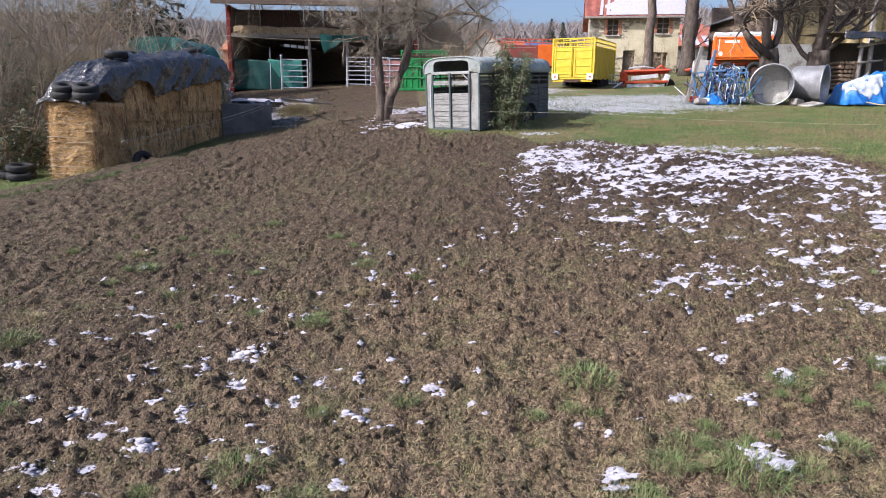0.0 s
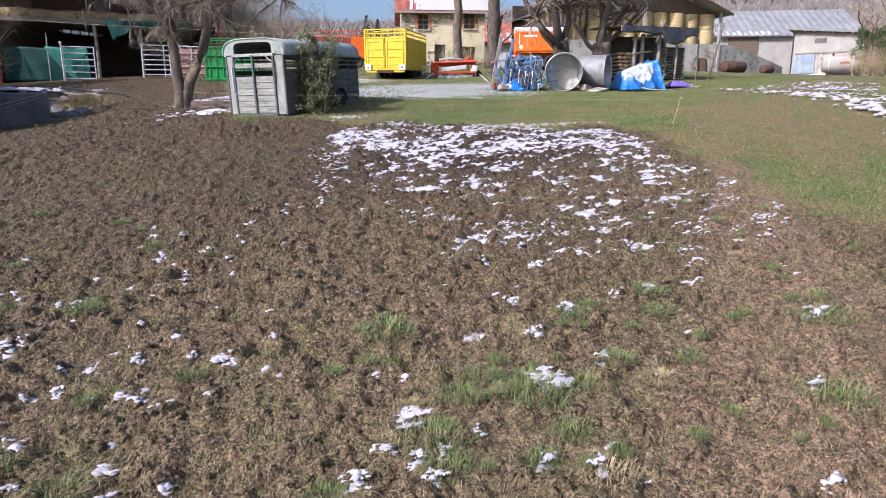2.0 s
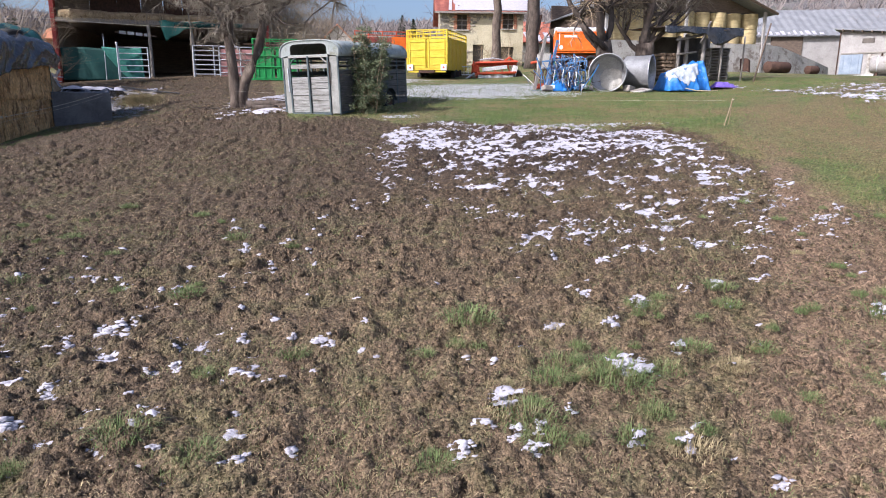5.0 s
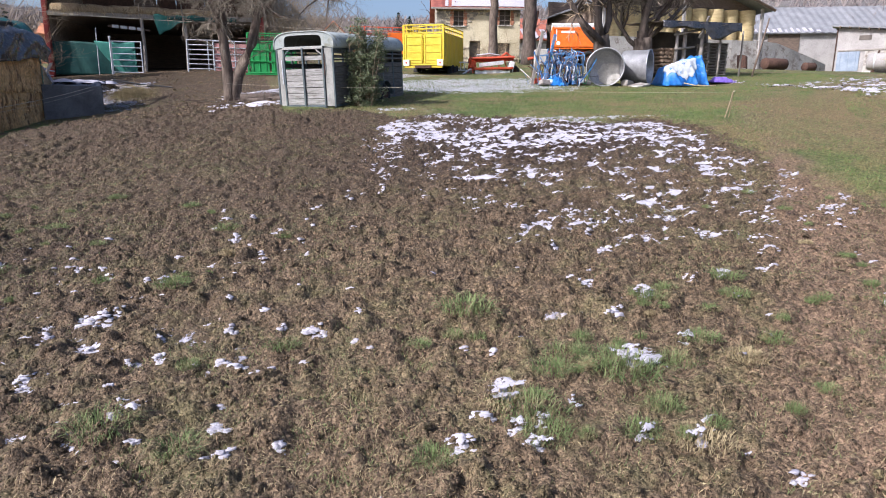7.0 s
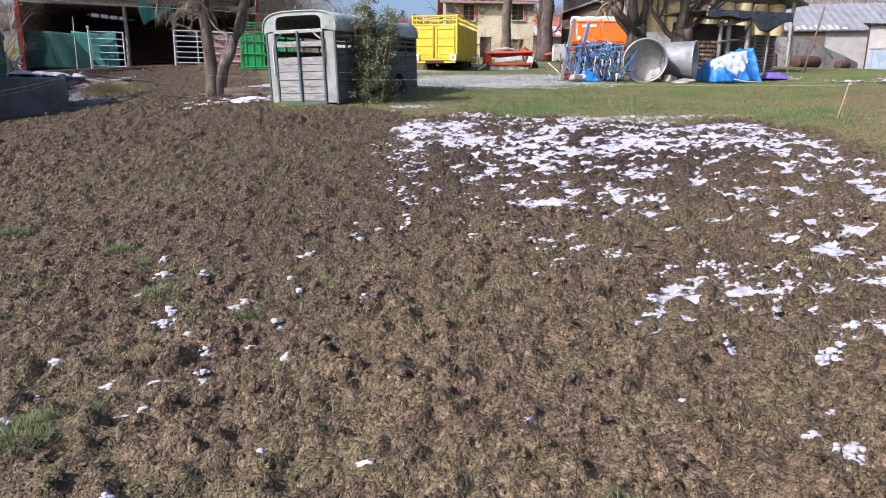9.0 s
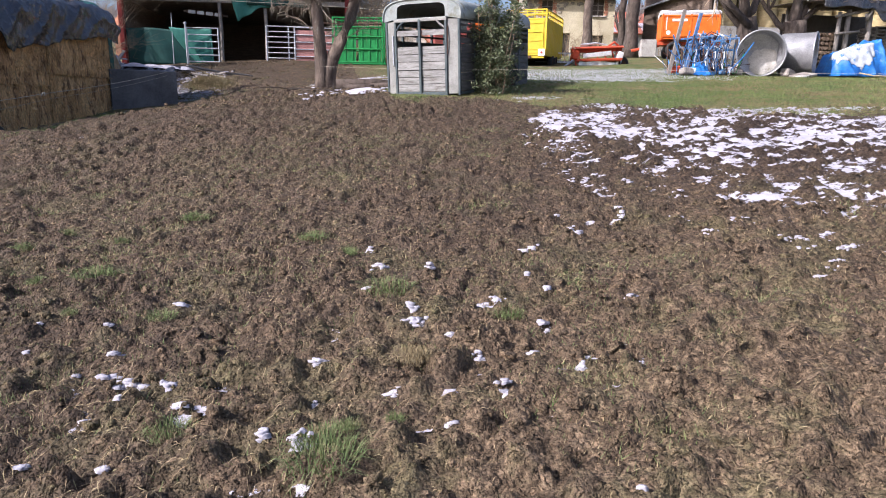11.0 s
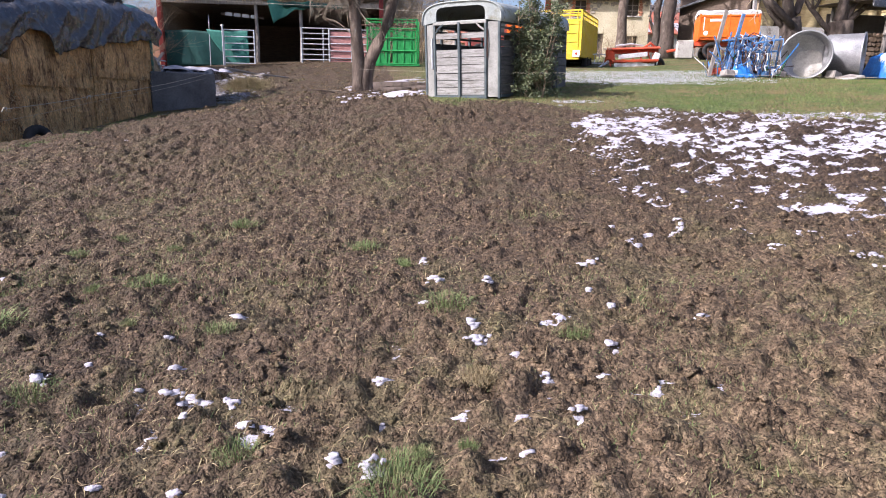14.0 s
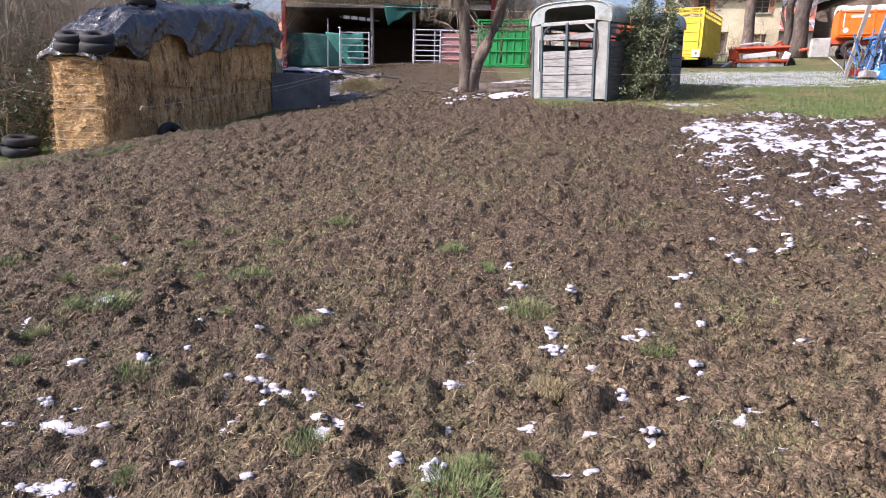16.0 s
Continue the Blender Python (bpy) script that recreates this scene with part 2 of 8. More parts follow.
def thawing(m):
    """Old snow whose thin edge breaks up into crumbs, by its depth over the soil."""
    n, l = m.node_tree.nodes, m.node_tree.links
    deep = n.new("ShaderNodeAttribute")
    deep.attribute_name = "deep"
    mp = n.new("ShaderNodeMapping")
    mp.inputs["Scale"].default_value = (0.7, 1.3, 1.0)
    l.new(n.new("ShaderNodeNewGeometry").outputs["Position"], mp.inputs[0])
    total = deep.outputs["Fac"]
    for scale, amp in ((16, 0.075), (48, 0.055)):
        t = n.new("ShaderNodeTexNoise")
        t.inputs["Scale"].default_value, t.inputs["Detail"].default_value, t.inputs["Roughness"].default_value = scale, 4, 0.7
        l.new(mp.outputs[0], t.inputs["Vector"])
        k = n.new("ShaderNodeMath")
        k.operation = "MULTIPLY_ADD"
        k.inputs[1].default_value = amp * 1.6
        l.new(t.outputs["Fac"], k.inputs[0])
        l.new(total, k.inputs[2])
        total = k.outputs[0]
    edge = n.new("ShaderNodeMapRange")
    edge.inputs[1].default_value, edge.inputs[2].default_value = 0.108, 0.116
    l.new(total, edge.inputs[0])
    l.new(edge.outputs[0], n["Principled BSDF"].inputs["Alpha"])
    return m


M["thaw_snow"] = thawing(mat("thawing_snow", (0.37, 0.355, 0.40), (0.46, 0.445, 0.49), 6, 0.75, bump=0.6, fine=45, vary=0.09, world_space=True, depth=0.015))
M["bark"] = mat("lichen_bark", (0.085, 0.064, 0.052), (0.18, 0.142, 0.115), 7, 0.95, bump=0.9, fine=30, stretch=(1, 1, 0.35), stain=(0.30, 0.29, 0.24), stain_at=0.60, depth=0.03)
M["bark_dark"] = mat("dark_bark", (0.055, 0.043, 0.035), (0.12, 0.095, 0.08), 6, 0.95, bump=0.9, fine=25, stretch=(1, 1, 0.35), stain=(0.22, 0.20, 0.16), stain_at=0.62, depth=0.03)
M["twig"] = mat("pale_twig", (0.17, 0.14, 0.11), (0.30, 0.26, 0.20), 5, 0.95, bump=0)
M["twig_brown"] = mat("brown_twig", (0.27, 0.20, 0.13), (0.41, 0.32, 0.22), 3, 0.95, bump=0)
# far twigs paled towards grey-violet: distance haze is put into the colour
M["twig_hazed"] = mat("hazed_far_twig", (0.19, 0.165, 0.16), (0.25, 0.22, 0.21), 0.5, 0.95, bump=0)
M["holly"] = mat("dark_evergreen_leaf", (0.075, 0.10, 0.045), (0.155, 0.18, 0.09), 5, 0.45, bump=0, vary=0.35, spec=0.5)
M["ivy"] = mat("ivy_leaf", (0.035, 0.075, 0.02), (0.07, 0.13, 0.035), 1.5, 0.5, bump=0, vary=0.35)
M["conifer"] = mat("conifer_needle", (0.012, 0.028, 0.016), (0.028, 0.05, 0.026), 1.5, 0.7, bump=0, vary=0.35)
M["blade"] = mat("tuft_grass_blade", (0.092, 0.138, 0.047), (0.175, 0.21, 0.085), 9, 0.75, bump=0, vary=0.45, stain=(0.30, 0.255, 0.145), stain_at=0.55, world_space=True)
M["blade_dry"] = mat("dry_grass_blade", (0.235, 0.185, 0.10), (0.39, 0.32, 0.19), 5, 0.8, bump=0, vary=0.35, stain=(0.13, 0.19, 0.06), stain_at=0.56, world_space=True)
M["lawn_blade"] = mat("lawn_blade", (0.085, 0.14, 0.036), (0.155, 0.195, 0.065), 0.9, 0.75, bump=0, vary=0.4, stain=(0.24, 0.18, 0.09), stain_at=0.51, world_space=True)
M["glass"] = mat("dark_window_glass", (0.02, 0.022, 0.025), (0.03, 0.032, 0.036), 3, 0.12, bump=0, spec=0.6)
# dark sheet colour that stands for the shade inside openings
M["dark_gap"] = mat("interior_shade_sheet", (0.085, 0.075, 0.068), (0.15, 0.130, 0.115), 2, 0.95, bump=0.2)
M["log"] = mat("cut_log", (0.16, 0.11, 0.075), (0.30, 0.22, 0.15), 6, 0.95, bump=0.5, fine=30)
M["blue_door"] = mat("blue_grey_door", (0.20, 0.25, 0.32), (0.28, 0.33, 0.40), 2, 0.6, bump=0.1)
M["far_render"] = mat("far_pale_wall", (0.55, 0.50, 0.44), (0.65, 0.60, 0.55), 0.6, 0.95, bump=0)

# ---------------------------------------------------------------- mesh helpers
class Buf:
    """Collects vertices and faces of one mesh."""
    def __init__(self):
        self.v, self.f = [], []

    def add(self, vs, fs):
        o = len(self.v)
        self.v.extend(tuple(p) for p in vs)
        self.f.extend(tuple(i + o for i in q) for q in fs)
        return self

    def hull(self, vs, fs):
        c = sum((Vector(p) for p in vs), Vector()) / len(vs)
        out = []
        for q in fs:
            a, b, d = (Vector(vs[i]) for i in q[:3])
            nrm = (b - a).cross(d - a)
            mid = sum((Vector(vs[i]) for i in q), Vector()) / len(q)
            out.append(q if nrm.dot(mid - c) >= 0 else tuple(reversed(q)))
        return self.add(vs, out)

    def box(self, size, at=(0, 0, 0), rot=(0, 0, 0), bev=0.008):
        """A box with chamfered edges."""
        h = [s / 2 for s in size]
        b = min(bev, *(k * 0.45 for k in h))
        m = Matrix.LocRotScale(at, Euler([radians(k) for k in rot]), None)
        vs, idx = [], {}
        for sx in (-1, 1):
            for sy in (-1, 1):
                for sz in (-1, 1):
                    s = (sx, sy, sz)
                    for ax in range(3):
                        p = [s[i] * (h[i] if i == ax else h[i] - b) for i in range(3)]
                        idx[(s, ax)] = len(vs)
                        vs.append(m @ Vector(p))
        fs = []
        for ax in range(3):
            u, w = [i for i in range(3) if i != ax]
            for sg in (-1, 1):
                q = []
                for su, sw in ((-1, -1), (1, -1), (1, 1), (-1, 1)):
                    s = [0, 0, 0]
                    s[ax], s[u], s[w] = sg, su, sw
                    q.append(idx[(tuple(s), ax)])
                fs.append(tuple(q))
            for su in (-1, 1):
                for sw in (-1, 1):
                    s0, s1 = [0, 0, 0], [0, 0, 0]
                    s0[ax], s1[ax] = -1, 1
                    s0[u] = s1[u] = su
                    s0[w] = s1[w] = sw
                    s0, s1 = tuple(s0), tuple(s1)
                    fs.append((idx[(s0, u)], idx[(s1, u)], idx[(s1, w)], idx[(s0, w)]))
        for sx in (-1, 1):
            for sy in (-1, 1):
                for sz in (-1, 1):
                    fs.append(tuple(idx[((sx, sy, sz), ax)] for ax in range(3)))
        return self.hull(vs, fs)

    def tube(self, pts, radii, seg=8, cap=True):
        pts = [Vector(p) for p in pts]
        if not isinstance(radii, (list, tuple)):
            radii = [radii] * len(pts)
        n = len(pts)
        vs, fs = [], []
        ref = Vector((0.31, 0.17, 0.93))
        for i, p in enumerate(pts):
            d = (pts[min(i + 1, n - 1)] - pts[max(i - 1, 0)])
            d = d.normalized() if d.length > 1e-9 else Vector((0, 0, 1))
            side = d.cross(ref)
            if side.length < 0.15:
                side = d.cross(Vector((1, 0, 0)))
            side.normalize()
            up = side.cross(d)
            for k in range(seg):
                a = 2 * math.pi * k / seg
                vs.append(p + (side * math.cos(a) + up * math.sin(a)) * radii[i])
        for i in range(n - 1):
            for k in range(seg):
                k2 = (k + 1) % seg
                fs.append((i * seg + k, i * seg + k2, (i + 1) * seg + k2, (i + 1) * seg + k))
        if cap:
            fs.append(tuple(reversed(range(seg))))
            fs.append(tuple((n - 1) * seg + k for k in range(seg)))
        return self.add(vs, fs)

    def lathe(self, prof, m=None, seg=24, closed=False):
        """Turns (radius, height) round the local z axis."""
        m = m or Matrix()
        vs, fs = [], []
        for r, z in prof:
            for k in range(seg):
                a = 2 * math.pi * k / seg
                vs.append(m @ Vector((r * math.cos(a), r * math.sin(a), z)))
        n = len(prof)
        for i in range(n if closed else n - 1):
            j = (i + 1) % n
            for k in range(seg):
                k2 = (k + 1) % seg
                fs.append((i * seg + k, i * seg + k2, j * seg + k2, j * seg + k))
        return self.add(vs, fs)

    def sheet(self, fn, nu, nv, thick=0.0):
        """A surface fn(u, v); with a thickness it gets a second side."""
        g = [[Vector(fn(i / nu, j / nv)) for i in range(nu + 1)] for j in range(nv + 1)]
        vs = [p for row in g for p in row]
        w = nu + 1
        fs = [(j * w + i, j * w + i + 1, (j + 1) * w + i + 1, (j + 1) * w + i) for j in range(nv) for i in range(nu)]
        if thick:
            nrm = []
            for j in range(nv + 1):
                for i in range(nu + 1):
                    a = g[j][min(i + 1, nu)] - g[j][max(i - 1, 0)]
                    b = g[min(j + 1, nv)][i] - g[max(j - 1, 0)][i]
                    c = a.cross(b)
                    nrm.append(c.normalized() if c.length > 1e-12 else Vector((0, 0, 1)))
            o = len(vs)
            vs += [p - q * thick for p, q in zip(vs[:o], nrm)]
            fs += [tuple(o + i for i in reversed(q)) for q in fs[:]]
            rim = [i for i in range(w)] + [j * w + nu for j in range(1, nv + 1)] + [nv * w + i for i in range(nu - 1, -1, -1)] + [j * w for j in range(nv - 1, 0, -1)]
            for a, b in zip(rim, rim[1:] + rim[:1]):
                fs.append((a, o + a, o + b, b))
        return self.add(vs, fs)

    def mesh(self, name, material, smooth=False):
        me = bpy.data.meshes.new(name)
        me.from_pydata([tuple(p) for p in self.v], [], self.f)
        me.materials.append(material)
        if smooth:
            me.polygons.foreach_set("use_smooth", [True] * len(me.polygons))
        me.update()
        return me


def part(name, buf, material, parent, label="", smooth=False):
    ob = new(name, buf.mesh(name, material, smooth))
    ob.parent = parent
    return tagged(ob, label)


def thing(name, m, label, category, group="", kind=""):
    ob = new(name)
    ob.empty_display_size = 0.2
    ob.matrix_world = m
    return tagged(ob, label, category, group, kind)


def solid(name, buf, material, m, label, category="", group="", kind="", smooth=False):
    ob = new(name, buf.mesh(name, material, smooth))
    ob.matrix_world = m
    return tagged(ob, label, category, group, kind)


# ---------------------------------------------------------------- ground relief
def hash2(ix, iy, s):
    h = (ix.astype(np.int64) * 374761393 + iy.astype(np.int64) * 668265263 + s * 2147483647) & 0xFFFFFFFF
    h = ((h ^ (h >> 13)) * 1274126177) & 0xFFFFFFFF
    return ((h ^ (h >> 16)) & 0xFFFF) / 65535.0


def vnoise(x, y, s=0):
    ix, iy = np.floor(x), np.floor(y)
    fx, fy = x - ix, y - iy
    fx, fy = fx * fx * (3 - 2 * fx), fy * fy * (3 - 2 * fy)
    a, b = hash2(ix, iy, s), hash2(ix + 1, iy, s)
    c, d = hash2(ix, iy + 1, s), hash2(ix + 1, iy + 1, s)
    return (a + (b - a) * fx) * (1 - fy) + (c + (d - c) * fx) * fy


def fbm(x, y, octaves=4, s=0):
    t, amp, tot = 0, 1.0, 0
    for k in range(octaves):
        t = t + amp * vnoise(x * 2 ** k + 13.1 * k, y * 2 ** k - 7.7 * k, s + k)
        tot += amp
        amp *= 0.5
    return t / tot


def cells(x, y, s=0):
    """Distance to the nearest scattered point, and that point's random number."""
    ix, iy = np.floor(x), np.floor(y)
    best, val = np.full(x.shape, 9.0), np.zeros(x.shape)
    for dx in (-1, 0, 1):
        for dy in (-1, 0, 1):
            cx, cy = ix + dx, iy + dy
            px, py = cx + hash2(cx, cy, s + 5), cy + hash2(cx, cy, s + 9)
            d = np.hypot(px - x, py - y)
            near = d < best
            best = np.where(near, d, best)
            val = np.where(near, hash2(cx, cy, s + 17), val)
    return best, val


def sstep(v, lo, hi):
    t = np.clip((v - lo) / (hi - lo), 0, 1)
    return t * t * (3 - 2 * t)


def bell(x, y, cx, cy, rx, ry):
    return np.exp(-((x - cx) / rx) ** 2 - ((y - cy) / ry) ** 2)


def edge_line(x, y):
    """How far a place lies beyond the paddock's brink, where the ground drops to the bales."""
    return (-8.9 - x) * 0.80 + (y - 14.9) * 0.60 - 0.0


def land(x, y):
    """The hillside without clods: it climbs away from the paddock's foot."""
    x, y = np.asarray(x, float), np.asarray(y, float)
    cx, cy = np.clip(x, -24, 50), np.clip(y, -6, 55)
    z = -0.9503 + 0.0731 * cx + 0.1248 * cy - 0.0006 * cx * cx - 0.0003 * cy * cy - 0.0009 * cx * cy
    z = z + 0.095 * np.clip(y - 55, 0, 90) + 0.115 * np.clip(y - 145, 0, 500) + 0.05 * (y < -6) * (y + 6)
    z = z + 0.05 * np.clip(x - 50, 0, 400) * sstep(y, 60, 300) + 0.03 * np.clip(-24 - x, 0, 400) * sstep(y, 60, 300)
    z = z + 0.24 * bell(x, y, 0.2, 18.4, 4.0, 4.0) + 0.20 * bell(x, y, 9.0, 12.6, 3.0, 3.0)
    z = z + 0.30 * bell(x, y, -6, 35, 9, 6) - 0.25 * bell(x, y, 9, 36, 6, 6)
    z = z - 0.38 * sstep(edge_line(x, y), 0.0, 0.9) * sstep(y, 12, 15) * (1 - sstep(y, 25, 31))
    z = z - 0.20 * bell(x, y, 15.5, 23.8, 3.0, 3.0) - 0.06 * bell(x, y, 11, 24, 2.5, 2.5)
    z = z + 0.25 * bell(x, y, 16, 14.5, 3.2, 4.5)
    z = z + 34 * bell(x, y, 350, 350, 190, 190)
    far = sstep(y, 160, 700)
    z = z + far * (fbm(x / 170.0, y / 240.0, 3, 40) - 0.5) * 46
    return z


def gz(x, y):
    return float(land(x, y))


def paddock(x, y):
    """1 on the trodden mud, 0 on the grass beyond the electric fence."""
    wob = (fbm(x * 0.8, y * 0.8, 4, 3) - 0.5) * 2.6
    back = 16.9 - 0.56 * np.clip(x - 1.2, 0, 7.2) - 0.02 * np.abs(x) + 18 * (1 - sstep(x + wob * 0.3, -1.9, -0.2))
    m = sstep(back - y + wob, -0.6, 0.8)
    right = np.interp(y, (2.0, 4.0, 5.2, 6.5, 8.0, 9.5, 12.0), (8.2, 8.0, 7.4, 6.9, 7.1, 7.5, 7.9)) + wob * 0.5
    m = m * sstep(right - x, -0.8, 0.7)
    m = m * (1 - sstep(edge_line(x, y) + wob * 0.2, 0.1, 0.9) * sstep(y, 11, 14) * (1 - sstep(y, 24, 28)))
    return m


def track_line(y):
    """Where the wheel track runs: up from the foot of the slope and away to the yard."""
    return np.interp(y, (1.0, 2.6, 3.5, 4.6, 6.0, 7.5, 9.0, 10.3, 11.7, 15.5, 20.0, 30.0), (2.0, 3.4, 4.0, 4.9, 5.8, 6.9, 7.9, 8.5, 9.3, 12.4, 17.0, 32.0))


def track(x, y):
    """The reddish wheel track that bends away from the foot of the slope."""
    half = np.interp(y, (2.6, 4.6, 6.0, 7.5, 9.0, 11.0, 15.5, 20.0), (1.15, 1.05, 0.85, 0.62, 0.55, 0.7, 1.4, 1.6))
    d = np.abs(x - track_line(y)) / half
    return np.exp(-d ** 3) * (0.55 + 0.75 * fbm(x * 1.3, y * 1.3, 3, 8)) * (1 - 0.35 * sstep(y, 8.8, 10.5))


def worn(x, y):
    """Bare, driven-over strips of the meadow beside the wheel track."""
    c = x - track_line(y)
    s = fbm(c * 1.1, y * 0.16 + c * 0.1, 4, 210)
    strips = sstep(c, -0.6, 0.8) * np.clip(0.15 + 1.5 * sstep(s, 0.40, 0.60), 0, 1) * (1 - bell(x, y, 8.2, 8.6, 1.0, 2.2))
    cross = np.exp(-((y - 15.6 + 0.35 * (x - 11.3)) / 0.9) ** 2) * sstep(x, 8.5, 10.5)
    low = sstep(x, 5.5, 6.5) * (1 - sstep(y, 5.6, 7.0))
    return np.clip(np.maximum(np.maximum(strips, 0.9 * cross), 0.85 * low), 0, 1) * (1 - sstep(y, 22, 27))


def clods(x, y):
    """Hoof-trodden relief in metres."""
    wx = x + 0.06 * (vnoise(x * 8, y * 8, 21) - 0.5)
    wy = y + 0.06 * (vnoise(x * 8, y * 8, 22) - 0.5)
    d1, v1 = cells(wx / 0.21, wy / 0.17, 50)
    d2, v2 = cells(wx / 0.105, wy / 0.090, 60)
    z = 0.066 * v1 * np.clip(1 - d1 * d1 * 1.7, 0, 1) - 0.020 * (v1 < 0.22) * np.clip(0.50 - d1, 0, 1)
    d3, v3 = cells(wx / 0.062, wy / 0.056, 64)
    z = z + 0.036 * v3 * v3 * np.clip(1 - d3 * d3 * 1.7, 0, 1) + 0.060 * v2 * v2 * np.clip(1 - d2 * d2 * 1.9, 0, 1)
    z = 1.08 * z + 0.060 * (fbm(x / 0.7, y / 0.7, 3, 70) - 0.5) + 0.095 * (fbm(x / 0.17, y / 0.14, 3, 80) - 0.5)
    z = z - 0.026 * np.abs(fbm(x / 0.22, y / 0.19, 2, 84) - 0.5) * 4 * (0.4 + v1)
    return z * (0.65 + 0.7 * fbm(x / 1.7, y / 1.7, 2, 85)) - 0.028


# old snow left in single flecks, from the foot of the slope upwards: place and width
FLECKS_A = [
    (2.1, 2.95, 0.15), (2.47, 2.55, 0.19), (3.24, 2.46, 0.23), (-3.01, 4.16, 0.33), (-2.95, 4.82, 0.35), (-2.41, 4.94, 0.19), (-2.3, 4.33, 0.43), (-2.11, 4.83, 0.28), (-2.08, 4.71, 0.18), (-1.49, 4.53, 0.06),
    (-1.44, 4.9, 0.06), (-1.39, 4.11, 0.1), (-1.38, 4.36, 0.11), (-1.27, 4.17, 0.19), (-1.26, 3.68, 0.1), (-1.23, 4.96, 0.11), (-1.2, 4.85, 0.11), (-1.17, 3.85, 0.11), (-0.75, 4.65, 0.09), (-0.7, 4.09, 0.08),
    (-0.69, 3.82, 0.22), (-0.67, 3.52, 0.23), (-0.64, 4.59, 0.27), (-0.62, 4.71, 0.12), (-0.43, 4.43, 0.15), (-0.31, 3.53, 0.11), (-0.12, 4.47, 0.08), (-0.06, 4.91, 0.32), (0.26, 4.74, 0.09), (0.35, 4.56, 0.05),
    (0.72, 3.25, 0.18), (0.91, 3.51, 0.18),
]
FLECKS_B = [
    (1.04, 4.38, 0.09), (1.12, 3.33, 0.14), (1.15, 3.7, 0.33), (1.17, 3.13, 0.18), (1.23, 4.21, 0.05), (1.27, 3.34, 0.13), (1.5, 4.42, 0.07), (1.54, 3.47, 0.07), (1.83, 3.06, 0.14), (1.86, 4.59, 0.23),
    (2.16, 3.9, 0.27), (2.24, 3.08, 0.11), (2.25, 3.82, 0.33), (2.37, 4.53, 0.19), (2.47, 4.16, 0.11), (2.71, 4.02, 0.16), (2.83, 4.87, 0.23), (2.87, 3.63, 0.1), (3.35, 3.93, 0.11), (3.37, 4.93, 0.13),
    (3.53, 4.56, 0.1), (3.59, 4.21, 0.09), (3.92, 3.24, 0.14), (4.16, 3.41, 0.07), (4.39, 3.54, 0.15), (4.77, 4.11, 0.29), (5.33, 4.92, 0.11), (-4.13, 5.76, 0.33), (-4.07, 6.21, 0.24), (-3.83, 5.68, 0.14),
    (-3.79, 6.41, 0.27), (-3.66, 6.82, 0.07),
]
FLECKS_C = [
    (-3.57, 5.06, 0.2), (-3.54, 6.22, 0.24), (-3.26, 6.41, 0.15), (-3.15, 6.82, 0.13), (-3.03, 6.36, 0.15), (-2.99, 6.53, 0.05), (-2.79, 5.33, 0.1), (-2.6, 6.5, 0.06), (-2.47, 6.87, 0.1), (-2.37, 6.95, 0.04),
    (-2.27, 6.4, 0.06), (-2.19, 5.52, 0.13), (-2.08, 6.9, 0.1), (-1.9, 5.7, 0.41), (-1.81, 5.25, 0.14), (-1.76, 5.77, 0.27), (-1.63, 6.54, 0.08), (-1.47, 6.45, 0.14), (-1.43, 6.8, 0.04), (-1.26, 5.19, 0.07),
    (-1.03, 6.79, 0.07), (-0.93, 5.4, 0.11), (-0.79, 6.48, 0.08), (-0.77, 5.68, 0.09), (-0.77, 6.7, 0.08), (-0.73, 5.19, 0.17), (-0.5, 6.66, 0.1), (-0.45, 5.43, 0.15), (-0.31, 5.12, 0.09), (-0.15, 5.92, 0.06),
    (-0.08, 6.87, 0.09), (0.3, 5.72, 0.08),
]
FLECKS_D = [
    (0.31, 5.09, 0.06), (1.12, 5.83, 0.06), (1.99, 5.87, 0.05), (2.37, 5.38, 0.12), (2.47, 5.27, 0.27), (2.53, 6.99, 0.3), (2.56, 6.24, 0.15), (2.63, 5.54, 0.06), (2.86, 6.77, 0.27), (3.02, 6, 0.25),
    (3.03, 6.46, 0.2), (3.4, 5.08, 0.19), (3.43, 6.26, 0.21), (3.47, 6.6, 0.15), (3.51, 6.88, 0.16), (3.73, 5.02, 0.19), (4.01, 6.74, 0.18), (4.25, 5.09, 0.17), (4.58, 5.46, 0.3), (5.38, 5.15, 0.18),
    (-4.41, 7.98, 0.14), (-4.01, 8.24, 0.21), (-3.69, 7.38, 0.17), (-3.63, 7.04, 0.11), (-3.26, 7.4, 0.12), (-3.15, 7.9, 0.06), (-3.07, 7.56, 0.07), (-2.72, 7.31, 0.04), (-2.7, 7.73, 0.09), (-2.57, 7.48, 0.11),
    (-2.53, 7.24, 0.13), (-2.41, 7.16, 0.24),
]
